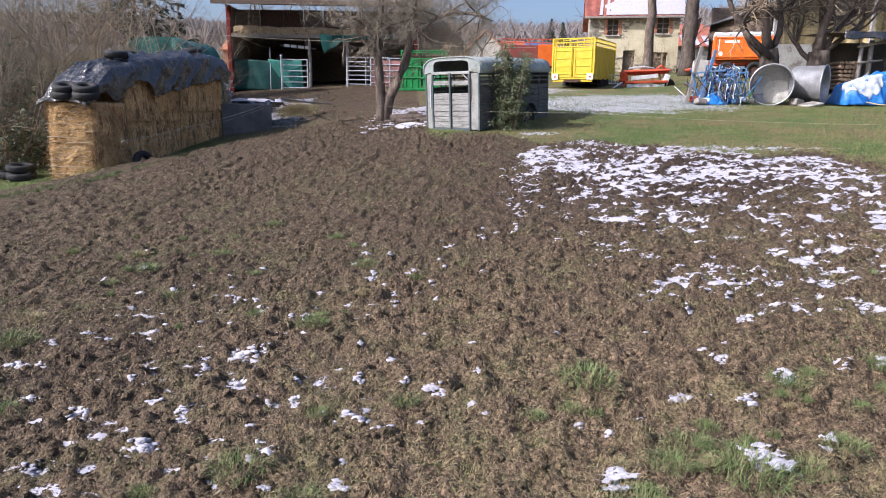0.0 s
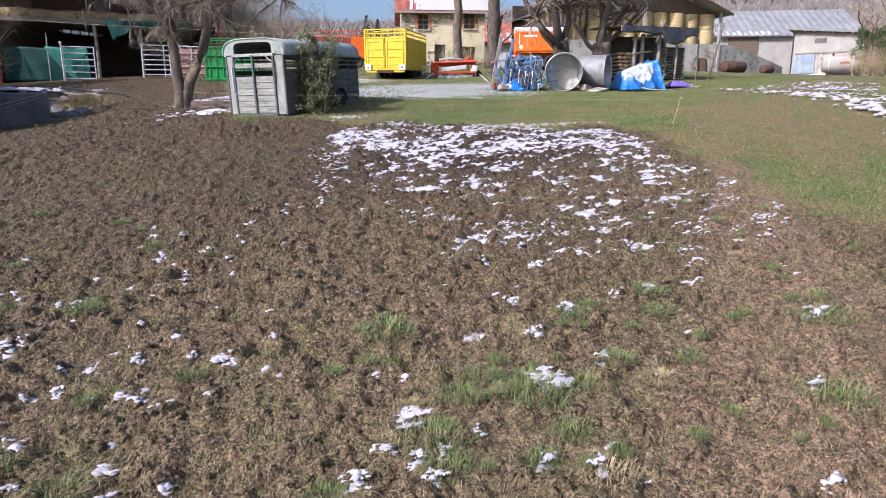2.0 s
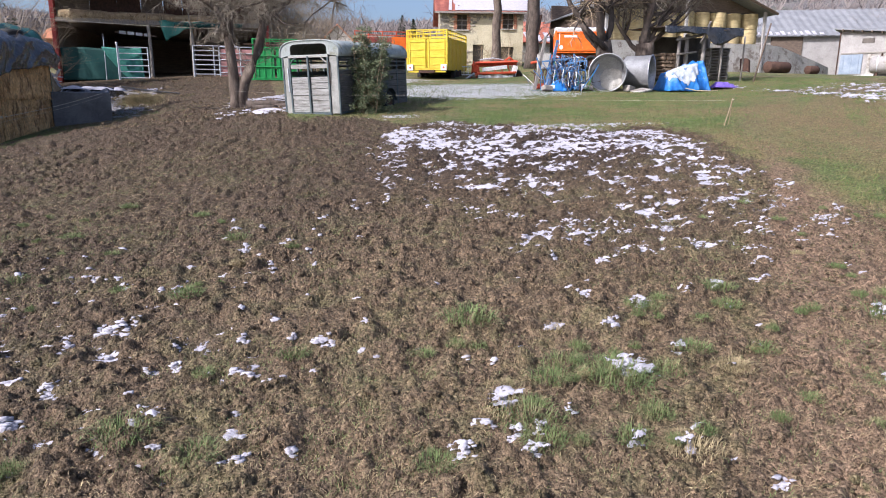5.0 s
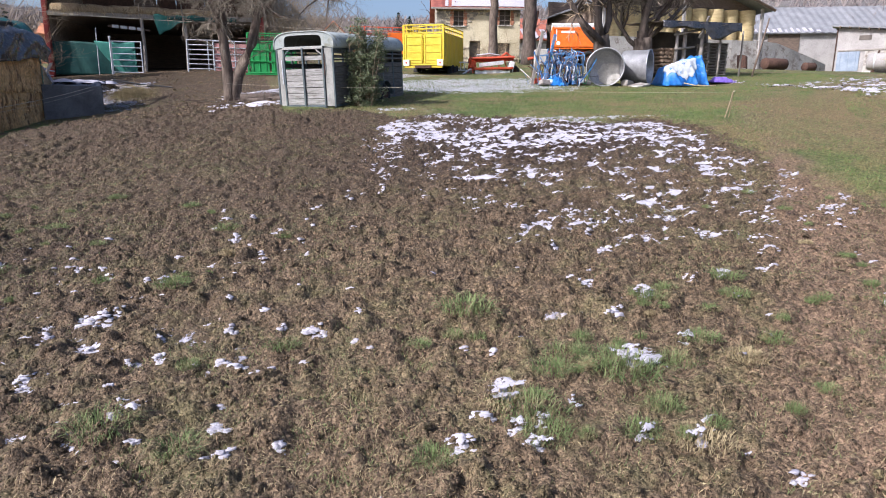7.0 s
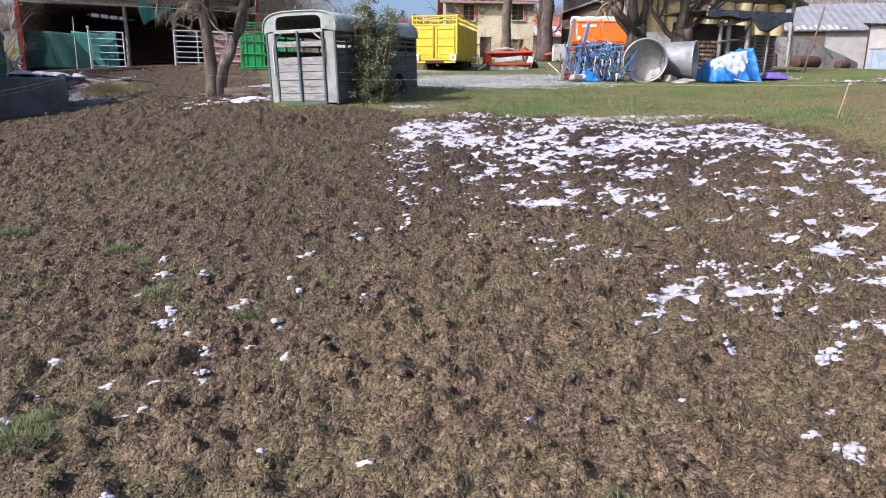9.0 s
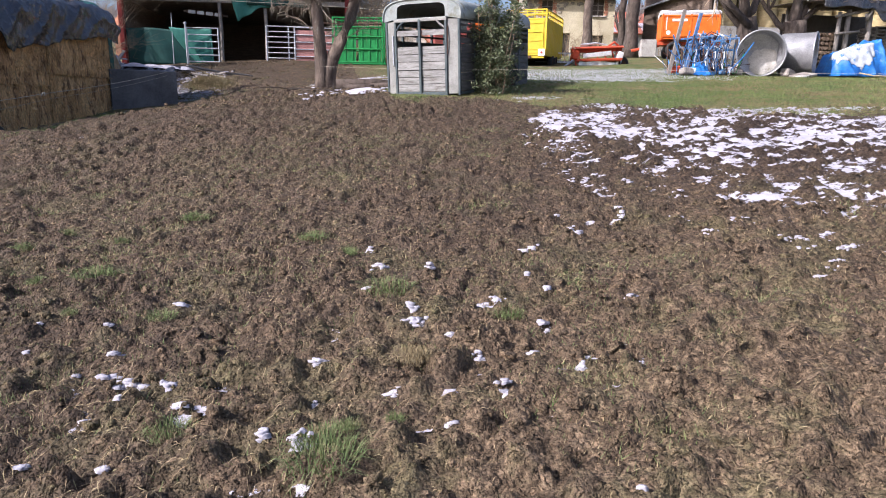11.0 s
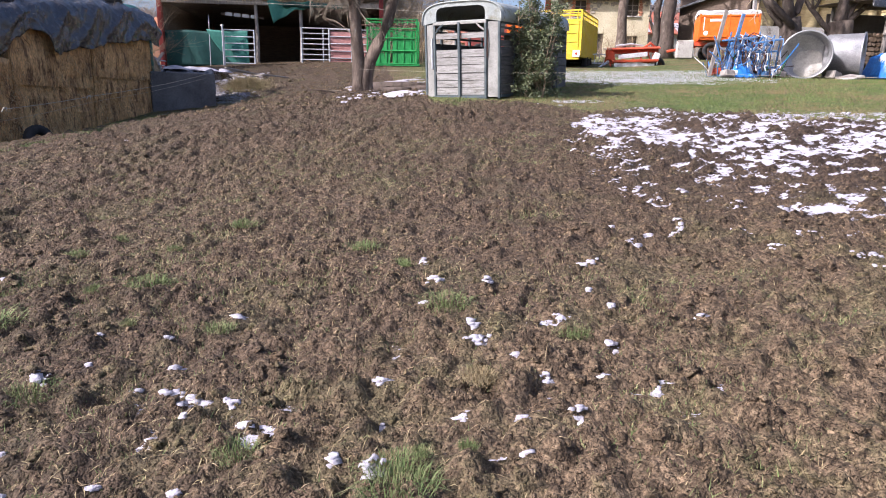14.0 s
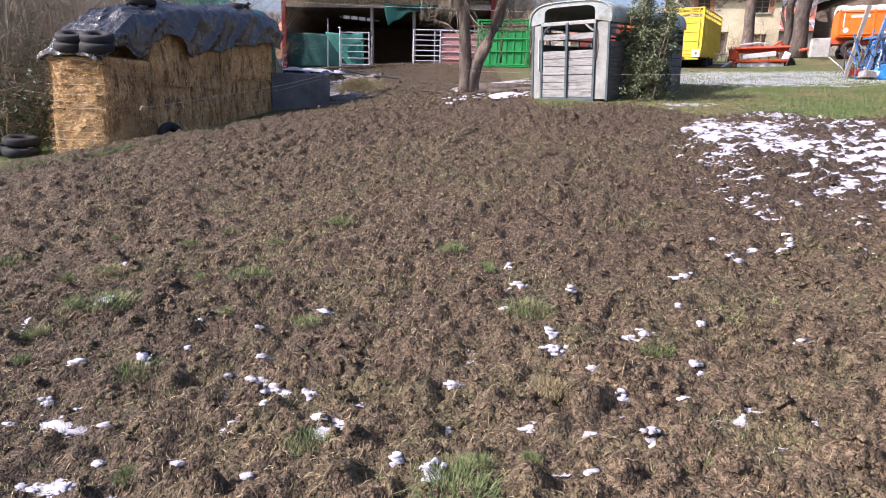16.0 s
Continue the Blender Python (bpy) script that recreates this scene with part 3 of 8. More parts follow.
FLECKS_E = [
    (-2.34, 8.06, 0.1), (-2.19, 7.1, 0.07), (-1.42, 7.16, 0.13), (-1.15, 8.08, 0.06), (-1.1, 8.82, 0.09), (-1.04, 8.44, 0.24), (-0.87, 7.5, 0.2), (-0.87, 7.73, 0.1), (-0.7, 8.23, 0.08), (-0.69, 7.29, 0.05),
    (-0.54, 7.1, 0.1), (-0.48, 7.66, 0.24), (-0.34, 7.62, 0.16), (-0.27, 7.03, 0.04), (-0.11, 7.35, 0.11), (-0.07, 8.87, 0.09), (-0.04, 8.05, 0.06), (0.03, 7.8, 0.05), (0.07, 8.51, 0.24), (0.49, 7.55, 0.08),
    (0.55, 8.8, 0.13), (1.83, 7.95, 0.12), (1.86, 7.64, 0.09), (2.25, 7, 0.12), (3.38, 7.78, 0.17), (3.44, 8.32, 0.21), (-4.35, 9.06, 0.07), (0.59, 9.43, 0.09), (0.79, 9.07, 0.15), (1.05, 9.11, 0.16),
    (1.23, 10.5, 0.12), (2.28, 9.58, 0.11),
]
FLECKS = FLECKS_A + FLECKS_B + FLECKS_C + FLECKS_D + FLECKS_E


def snow_cover(x, y):
    """0 to 1: how much of the old snow is left."""
    n = fbm(x * 0.9, y * 0.9, 3, 90) - 0.5
    n2 = fbm(x * 3.0, y * 4.4, 3, 95) - 0.5
    n3 = fbm(x * 12, y * 16, 2, 97) - 0.5
    lift = (y - 11.6) + 0.25 * (x - 4.5)
    big = sstep(1.0 - np.abs((x - 4.5) / 3.15) ** 2.4 - np.abs(lift / 4.1) ** 2.6 + n * 0.9, -0.1, 0.45) * (0.70 + 0.32 * sstep(lift, -2.2, 1.6))
    mid = sstep(1.0 - ((x - 5.3) / 2.3) ** 2 - ((y - 7.8) / 1.2) ** 2 + n * 1.0, 0.0, 0.9) * 0.63
    low = sstep(1.0 - ((x - 3.6) / 1.6) ** 2 - ((y - 6.5 + 0.25 * (x - 3.6)) / 0.75) ** 2 + n * 0.9, 0.0, 0.7) * 0.60
    foot = bell(x, y, -2.6, 5.3, 2.2, 1.7) * 0.44
    m = np.maximum(np.maximum(big, mid), np.maximum(low, foot)) + n2 * 0.60 + n3 * 0.60
    return m


def steps(start, stop, first, growth):
    out, d, p = [], first, start
    while abs(p - start) < abs(stop - start):
        p += math.copysign(d, stop - start)
        out.append(p)
        d *= growth
    return out


def grid_mesh(name, gx, gy, zz, keep=None, smooth=True, deep=None):
    nx, ny = len(gx), len(gy)
    X, Y = np.meshgrid(gx, gy)
    co = np.stack([X, Y, zz], -1).reshape(-1, 3)
    idx = np.arange(nx * ny).reshape(ny, nx)
    quads = np.stack([idx[:-1, :-1], idx[:-1, 1:], idx[1:, 1:], idx[1:, :-1]], -1).reshape(-1, 4)
    if keep is not None:
        quads = quads[keep.reshape(-1)]
        used, inv = np.unique(quads, return_inverse=True)
        co, quads = co[used], inv.reshape(-1, 4)
    me = bpy.data.meshes.new(name)
    me.vertices.add(len(co))
    me.vertices.foreach_set("co", co.astype(np.float32).ravel())
    me.loops.add(len(quads) * 4)
    me.loops.foreach_set("vertex_index", quads.astype(np.int32).ravel())
    me.polygons.add(len(quads))
    me.polygons.foreach_set("loop_start", np.arange(0, len(quads) * 4, 4, dtype=np.int32))
    me.polygons.foreach_set("use_smooth", np.full(len(quads), smooth))
    me.update(calc_edges=True)
    if deep is not None:
        mask_attribute(me, "deep", deep.reshape(-1)[used])
    return me


def mask_attribute(me, name, values):
    at = me.attributes.new(name, "FLOAT", "POINT")
    at.data.foreach_set("value", np.asarray(values, np.float32).ravel())


GX = sorted(steps(-8.8, -1600, 0.06, 1.16)) + list(np.arange(-8.8, -4.6, 0.05)) + list(np.arange(-4.6, 5.4, 0.032)) + list(np.arange(5.4, 13.0, 0.05)) + steps(13.0, 1600, 0.06, 1.16)
gy_near, yy = [], 1.9
while yy < 25.0:
    gy_near.append(yy)
    yy += 0.024 + 0.0032 * (yy - 1.9)
GY = sorted(steps(-2.5, -120, 0.06, 1.22)) + list(np.arange(-2.5, 1.88, 0.05)) + gy_near + steps(gy_near[-1], 2600, 0.07, 1.055)
GX, GY = np.array(GX), np.array(GY)
XX, YY = np.meshgrid(GX, GY)
BASE = land(XX, YY)
MUD = paddock(XX, YY)
TRACK = np.clip(track(XX, YY), 0, 1)
nearby = (1 - sstep(np.abs(XX - 2.5), 10.6, 12.2)) * (1 - sstep(YY, 22.5, 25.5)) * sstep(YY, -2.5, -1.0)
CLOD = clods(XX, YY) * nearby * np.clip(0.22 + 0.78 * MUD * (1 - 0.2 * TRACK), 0, 1)
ground_me = grid_mesh("ground", GX, GY, BASE + CLOD, None, True)
mask_attribute(ground_me, "mud", MUD)
mask_attribute(ground_me, "track", TRACK)
mask_attribute(ground_me, "worn", worn(XX, YY))
# soil damp round the snow patches, and also darker up the slope
mask_attribute(ground_me, "darker", np.maximum(np.maximum(bell(XX, YY, 4.9, 11.2, 3.4, 3.6), bell(XX, YY, 4.0, 7.2, 2.4, 1.6)), 0.9 * bell(XX, YY, -3.0, 5.6, 2.2, 2.2)) * 0.75 + 0.85 * sstep(YY - 0.5 * XX + 2.5 * (fbm(XX * 0.5, YY * 0.5, 3, 222) - 0.5), 5.5, 10.5))
strip = 1.0 * np.clip(1.25 - ((XX - 7.4 - 0.15 * (YY - 25)) / 5.2) ** 2 - ((YY - 25.6) / 4.6) ** 2, 0, 0.92)
yard = 0.75 * bell(XX, YY, -7.0, 25.5, 1.5, 2.5) + 0.9 * bell(XX, YY, 0.2, 22.3, 1.6, 1.6) + 0.8 * bell(XX, YY, 51, 46, 4, 1.5) + 0.8 * bell(XX, YY, 5.0, 33.5, 2, 3) + 0.5 * bell(XX, YY, 2.6, 17.0, 1.2, 0.4)
edge_snow = 0.55 * np.exp(-((YY - (16.2 - 0.45 * np.clip(XX - 2, 0, 8))) / 0.5) ** 2) * sstep(XX, 2.0, 3.5) * (1 - sstep(XX, 7.5, 9))
mask_attribute(ground_me, "snowy", np.clip(np.maximum(strip, np.maximum(yard, edge_snow)), 0, 1))
mask_attribute(ground_me, "wood", sstep(YY + 0.25 * np.abs(XX - 10), 120, 190))
yardmud = sstep(YY, 21, 24) * (1 - sstep(XX + 0.2 * (YY - 24), -1.0, 2.5)) * (1 - sstep(YY, 44, 52)) * sstep(XX, -17, -13)
mask_attribute(ground_me, "yardmud", np.maximum(yardmud, 0.75 * np.exp(-((YY - 20.6 - 0.05 * (XX - 10)) / 1.3) ** 2) * sstep(XX, 11, 15)))


def ground_material():
    m = bpy.data.materials.new("ground_soil")
    m.use_nodes = True
    n, l = m.node_tree.nodes, m.node_tree.links
    bsdf = n["Principled BSDF"]
    pos = n.new("ShaderNodeNewGeometry").outputs["Position"]

    def att(k):
        a = n.new("ShaderNodeAttribute")
        a.attribute_name = k
        return a.outputs["Fac"]

    def nz(s, d=4, r=0.6):
        t = n.new("ShaderNodeTexNoise")
        t.inputs["Scale"].default_value, t.inputs["Detail"].default_value, t.inputs["Roughness"].default_value = s, d, r
        l.new(pos, t.inputs["Vector"])
        return t.outputs["Fac"]

    def rg(v, a, b, c=0.0, d=1.0):
        r = n.new("ShaderNodeMapRange")
        for i, q in enumerate((a, b, c, d)):
            r.inputs[i + 1].default_value = q
        l.new(v, r.inputs[0])
        return r.outputs[0]

    def mt(op, a, b):
        k = n.new("ShaderNodeMath")
        k.operation = op
        for i, v in enumerate((a, b)):
            if isinstance(v, float):
                k.inputs[i].default_value = v
            else:
                l.new(v, k.inputs[i])
        return k.outputs[0]

    def mx(f, a, b):
        k = n.new("ShaderNodeMix")
        k.data_type = "RGBA"
        l.new(f, k.inputs[0])
        for s, v in ((6, a), (7, b)):
            if isinstance(v, tuple):
                k.inputs[s].default_value = (*v, 1)
            else:
                l.new(v, k.inputs[s])
        return k.outputs[2]

    def crumb(s):
        """Crumbs of soil, each with a tone of its own."""
        w = n.new("ShaderNodeVectorMath")
        w.operation = "MULTIPLY_ADD"
        t = n.new("ShaderNodeTexNoise")
        t.inputs["Scale"].default_value = s * 1.7
        l.new(pos, t.inputs["Vector"])
        l.new(t.outputs["Color"], w.inputs[0])
        w.inputs[1].default_value = (0.8 / s,) * 3
        l.new(pos, w.inputs[2])
        v = n.new("ShaderNodeTexVoronoi")
        v.inputs["Scale"].default_value = s
        l.new(w.outputs[0], v.inputs["Vector"])
        sp = n.new("ShaderNodeSeparateColor")
        l.new(v.outputs["Color"], sp.inputs[0])
        return sp.outputs[0], v.outputs["Distance"]

    grain, mid, coarse = nz(85, 6, 0.75), nz(9, 5, 0.65), nz(0.7, 4)
    (tone_a, dist_a), (tone_b, dist_b) = crumb(36), crumb(85)
    soil = mx(rg(nz(20, 3, 0.6), 0.34, 0.62), MUD_A, MUD_B)
    soil = mx(rg(coarse, 0.42, 0.66, 0, 0.8), soil, MUD_C)
    soil = mx(rg(nz(38, 3, 0.7), 0.62, 0.72, 0, 0.42), soil, STRAW_BIT)
    soil = mx(rg(nz(1.6, 6, 0.75), 0.49, 0.62, 0, 0.65), soil, MOSS)
    # soil mixed towards a dark brown by that mask
    soil = mx(mt("MULTIPLY", att("darker"), 0.66), soil, (0.064, 0.044, 0.032))
    soil = mx(mt("MULTIPLY", rg(att("track"), 0.25, 0.8), 0.8), soil, TRACK_SOIL)
    lawn = mx(rg(nz(1.4, 5, 0.7), 0.36, 0.64), LAWN_A, LAWN_B)
    lawn = mx(rg(nz(0.5, 5, 0.65), 0.42, 0.60, 0, 0.85), lawn, LAWN_C)
    lawn = mx(mt("MULTIPLY", mt("MULTIPLY", rg(att("track"), 0.40, 0.95), rg(nz(0.9, 5, 0.65), 0.38, 0.56)), 0.85), lawn, TRACK_SOIL)
    lawn = mx(mt("MULTIPLY", att("worn"), rg(nz(3.5, 5, 0.7), 0.3, 0.6, 0.4, 0.95)), lawn, LAWN_C)
    lawn = mx(att("yardmud"), lawn, MUD_C)
    col = mx(rg(mt("ADD", att("mud"), rg(nz(6, 5, 0.7), 0.3, 0.7, -0.35, 0.35)), 0.35, 0.65), lawn, soil)
    # hillside woods greyed, with the haze of distance mixed into their colour
    woods = mx(rg(nz(0.05, 5, 0.7), 0.4, 0.6), (0.135, 0.124, 0.122), (0.185, 0.168, 0.160))
    woods = mx(rg(nz(0.012, 4, 0.6), 0.52, 0.62, 0, 0.8), woods, (0.12, 0.13, 0.095))
    col = mx(att("wood"), col, woods)
    hs = n.new("ShaderNodeHueSaturation")
    l.new(col, hs.inputs["Color"])
    tones = mt("MULTIPLY", rg(tone_a, 0.0, 1.0, 0.58, 1.36), rg(tone_b, 0.0, 1.0, 0.76, 1.26))
    l.new(mt("MULTIPLY", rg(grain, 0.36, 0.64, 0.80, 1.24), tones), hs.inputs["Value"])
    sn = mt("ADD", att("snowy"), mt("ADD", rg(nz(1.1, 5, 0.7), 0.3, 0.7, -0.5, 0.2), rg(nz(6.5, 6, 0.75), 0.3, 0.7, -0.5, 0.45)))
    col = mx(mt("MULTIPLY", rg(sn, 0.36, 0.50), rg(att("snowy"), 0.03, 0.12)), hs.outputs[0], (0.52, 0.52, 0.57))
    l.new(col, bsdf.inputs["Base Color"])
    l.new(rg(mid, 0.3, 0.7, 0.62, 0.95), bsdf.inputs["Roughness"])
    bsdf.inputs["Specular IOR Level"].default_value = 0.25
    b1, b2 = n.new("ShaderNodeBump"), n.new("ShaderNodeBump")
    b1.inputs["Strength"].default_value, b1.inputs["Distance"].default_value = 1.0, 0.038
    b2.inputs["Strength"].default_value, b2.inputs["Distance"].default_value = 1.0, 0.010
    l.new(mt("SUBTRACT", mt("MULTIPLY", nz(14, 3, 0.5), 0.8), dist_a), b1.inputs["Height"])
    l.new(mt("SUBTRACT", mt("MULTIPLY", grain, 0.45), dist_b), b2.inputs["Height"])
    l.new(b1.outputs[0], b2.inputs["Normal"])
    l.new(b2.outputs[0], bsdf.inputs["Normal"])
    return m


MUD_A, MUD_B, MUD_C = (0.063, 0.044, 0.028), (0.232, 0.165, 0.104), (0.168, 0.120, 0.076)
STRAW_BIT, MOSS, TRACK_SOIL = (0.37, 0.30, 0.195), (0.165, 0.150, 0.072), (0.235, 0.158, 0.106)
LAWN_A, LAWN_B, LAWN_C = (0.090, 0.130, 0.038), (0.150, 0.175, 0.062), (0.225, 0.165, 0.085)
ground_me.materials.append(ground_material())
ground = tagged(new("ground", ground_me), "trodden brown mud paddock running into patchy winter grass", "ground", kind="structure")

# old snow lies in the hollows, with the clods standing through it
cover = snow_cover(XX, YY) * nearby
levels = np.quantile(CLOD[(nearby > 0.9) & (MUD > 0.8)], (0.001, 0.02, 0.10, 0.26, 0.44, 0.58, 0.78))
lying = np.interp(cover, (0.18, 0.35, 0.55, 0.75, 0.95, 1.15, 1.5), levels) + 0.004 + 0.010 * (fbm(XX / 0.13, YY / 0.09, 2, 33) - 0.5)
lying = np.where(cover > 0.18, lying + 0.006, CLOD - 0.05)
deep = np.where(cover > 0.18, lying - CLOD, -0.05)
above = lying > CLOD - 0.012
keep = above[:-1, :-1] | above[1:, :-1] | above[:-1, 1:] | above[1:, 1:]
keep &= cover[:-1, :-1] > 0.18
snow_me = grid_mesh("snow", GX, GY, BASE + np.maximum(lying, CLOD + 0.003), keep, True, deep)
snow_me.materials.append(M["thaw_snow"])
tagged(new("snow", snow_me), "patches of old white snow left in the hollows of the mud", "snow", kind="stuff")


def ball():
    """A round-edged low lump of 26 corners."""
    vs, fs = [(0, 0, 1)], []
    for zz, rr in ((0.72, 0.70), (0.1, 1.0), (-2.2, 0.95)):
        vs += [(rr * math.cos(a), rr * math.sin(a), zz) for a in np.arange(8) * math.pi / 4]
    for k in range(8):
        q = (k + 1) % 8
        fs.append((0, 1 + k, 1 + q))
        for row in (1, 9):
            fs += [(row + k, row + 8 + k, row + 8 + q), (row + k, row + 8 + q, row + q)]
    return np.array(vs), np.array(fs)


def snow_flecks():
    """Single flecks of thawing snow: small rounded lumps run together, thin and mostly drawn out sideways."""
    vs, fs = ball()
    r = np.random.RandomState(4)
    at = []
    for cx, cy, w in FLECKS:
        a = r.normal(0, 0.45)
        n = int(5 + w * 95)
        u, v = r.normal(0, 0.24, n) * w, r.normal(0, 0.085, n) * w + r.normal(0, 0.006, n)
        # lumps keep to two or three knots within the fleck
        knot = r.uniform(-0.34, 0.34, 3) * w
        u = 0.55 * u + 0.75 * knot[r.randint(0, 3, n)]
        size = r.uniform(0.008, 0.019, n) * (0.9 + 1.5 * min(w, 0.3))
        at.append(np.stack([cx + u * math.cos(a) - v * math.sin(a), cy + u * math.sin(a) + v * math.cos(a), size], -1))
    # scattered crumbs round the large patches
    n = 520
    ang, q = r.uniform(0, 6.283, n), 0.82 + 0.22 * r.uniform(0, 1, n) ** 1.5
    px, py = 4.5 + 3.4 * q * np.cos(ang), 10.6 + 4.6 * q * np.sin(ang) - 0.25 * 3.4 * q * np.cos(ang)
    ok = (vnoise(px * 1.7, py * 1.7, 140) > 0.45) & (py < 15.5) & (px < 7.2)
    px, py = px[ok], py[ok]
    for k in range(9):
        at.append(np.stack([px + r.normal(0, 0.045, len(px)), py + r.normal(0, 0.018, len(px)), r.uniform(0.010, 0.020, len(px))], -1))
    # and blotches between the fruit tree and the trailer, and past the pit wall
    for n, x0, x1, y0, y1 in ((130, -2.4, -0.4, 18.3, 27.5), (70, -7.7, -6.0, 26.3, 30.0)):
        px, py = r.uniform(x0, x1, n), y0 + (y1 - y0) * r.uniform(0, 1, n)
        wide = r.uniform(0.05, 0.22, n)
        for k in range(10):
            at.append(np.stack([px + r.normal(0, 1, n) * wide, py + r.normal(0, 0.6, n) * wide, r.uniform(0.018, 0.045, n)], -1))
    at = np.concatenate(at)
    x, y, size = at[:, 0], at[:, 1], at[:, 2]
    n = len(x)
    z = land(x, y) + clods(x, y) * (y < 17.5) * (1 - sstep(y, 16, 17.5)) + np.where(y > 17.5, 0.02, 0.0)
    stretch = np.stack([r.uniform(0.9, 1.9, n), r.uniform(0.7, 1.1, n), r.uniform(0.22, 0.42, n)], -1)[:, None, :]
    v = vs[None] * stretch * size[:, None, None] * r.uniform(0.55, 1.4, (n, len(vs), 1))
    v = v + np.stack([x, y, z + 0.002], -1)[:, None, :]
    f = (fs[None] + len(vs) * np.arange(n)[:, None, None]).reshape(-1)
    me = bpy.data.meshes.new("snow_flecks")
    me.vertices.add(len(vs) * n)
    me.vertices.foreach_set("co", v.astype(np.float32).ravel())
    me.loops.add(len(f))
    me.loops.foreach_set("vertex_index", f.astype(np.int32))
    me.polygons.add(len(f) // 3)
    me.polygons.foreach_set("loop_start", np.arange(0, len(f), 3, dtype=np.int32))
    me.update(calc_edges=True)
    me.polygons.foreach_set("use_smooth", np.ones(len(f) // 3, dtype=bool))
    me.materials.append(M["snow"])
    tagged(new("snow_flecks", me), "small crumbly flecks of old snow strewn over the mud", "snow", kind="stuff")


snow_flecks()


def crumbs(name, label, n, seed, lo, hi, zone):
    """Loose lumps of mud: small dented solids scattered over the trodden ground."""
    ring = [(math.cos(a), math.sin(a)) for a in np.arange(5) * 2 * math.pi / 5]
    ico = np.array([(a, b, -0.35) for a, b in ring] + [(0.75 * a, 0.75 * b, 0.45) for a, b in ring] + [(0, 0, 0.75)])
    tri = np.array([q for k in range(5) for q in ((k, (k + 1) % 5, 5 + (k + 1) % 5), (k, 5 + (k + 1) % 5, 5 + k), (5 + k, 5 + (k + 1) % 5, 10))])
    if hi < 0.03:
        ico = ico[[0, 1, 2, 3, 4, 10]]
        tri = np.array([(k, (k + 1) % 5, 5) for k in range(5)])
    nv = len(ico)
    r = np.random.RandomState(seed)
    x = r.uniform(zone[0], zone[1], n)
    y = zone[2] + (zone[3] - zone[2]) * r.uniform(0, 1, n) ** 1.5
    ok = (paddock(x, y) > r.uniform(0.1, 0.9, n)) & (track(x, y) < r.uniform(0.5, 1.6, n)) & (snow_cover(x, y) < 0.75)
    x, y = x[ok], y[ok]
    n = len(x)
    z = land(x, y) + clods(x, y)
    size = lo + (hi - lo) * r.uniform(0, 1, n) ** 2.2
    v = ico[None] * r.uniform(0.6, 1.35, (n, nv, 1)) * size[:, None, None] * r.uniform(0.6, 1.3, (n, 1, 3))
    a = r.uniform(0, 6.283, n)
    v = v + r.normal(0, 0.14, v.shape) * size[:, None, None]
    c, q = np.cos(a)[:, None], np.sin(a)[:, None]
    v = np.stack([v[..., 0] * c - v[..., 1] * q + x[:, None], v[..., 0] * q + v[..., 1] * c + y[:, None], v[..., 2] * 0.8 + z[:, None] - 0.1 * size[:, None]], -1)
    f = (tri[None] + nv * np.arange(n)[:, None, None]).reshape(-1)
    me = bpy.data.meshes.new(name)
    me.vertices.add(nv * n)
    me.vertices.foreach_set("co", v.astype(np.float32).ravel())
    me.loops.add(len(f))
    me.loops.foreach_set("vertex_index", f.astype(np.int32))
    me.polygons.add(len(f) // 3)
    me.polygons.foreach_set("loop_start", np.arange(0, len(f), 3, dtype=np.int32))
    me.update(calc_edges=True)
    mask_attribute(me, "mud", np.ones(nv * n))
    me.materials.append(ground_me.materials[0])
    return tagged(new(name, me), label, "mud", kind="stuff")


crumbs("yard_lumps", "trodden lumps of mud in the yard before the barn", 5200, 6, 0.02, 0.075, (-8, 0.5, 18.5, 34.5))
crumbs("mud_clods", "trodden clods of brown mud", 23000, 7, 0.016, 0.045, (-8, 9.5, 2.0, 16.0))
crumbs("mud_lumps", "loose trodden lumps of brown mud", 26000, 5, 0.009, 0.024, (-6, 7.0, 2.0, 10.0))
# ---------------------------------------------------------------- trees and brush
def wander(rnd, p, d, length, r0, r1, n, bend, lift=0.0):
    pts, rad, q, dd = [p.copy()], [r0], p.copy(), d.copy()
    for i in range(n):
        dd = (dd + Vector((rnd.gauss(0, bend), rnd.gauss(0, bend), rnd.gauss(0, bend) + lift))).normalized()
        q = q + dd * (length / n)
        pts.append(q.copy())
        rad.append(r0 + (r1 - r0) * (i + 1) / n)
    return pts, rad, dd


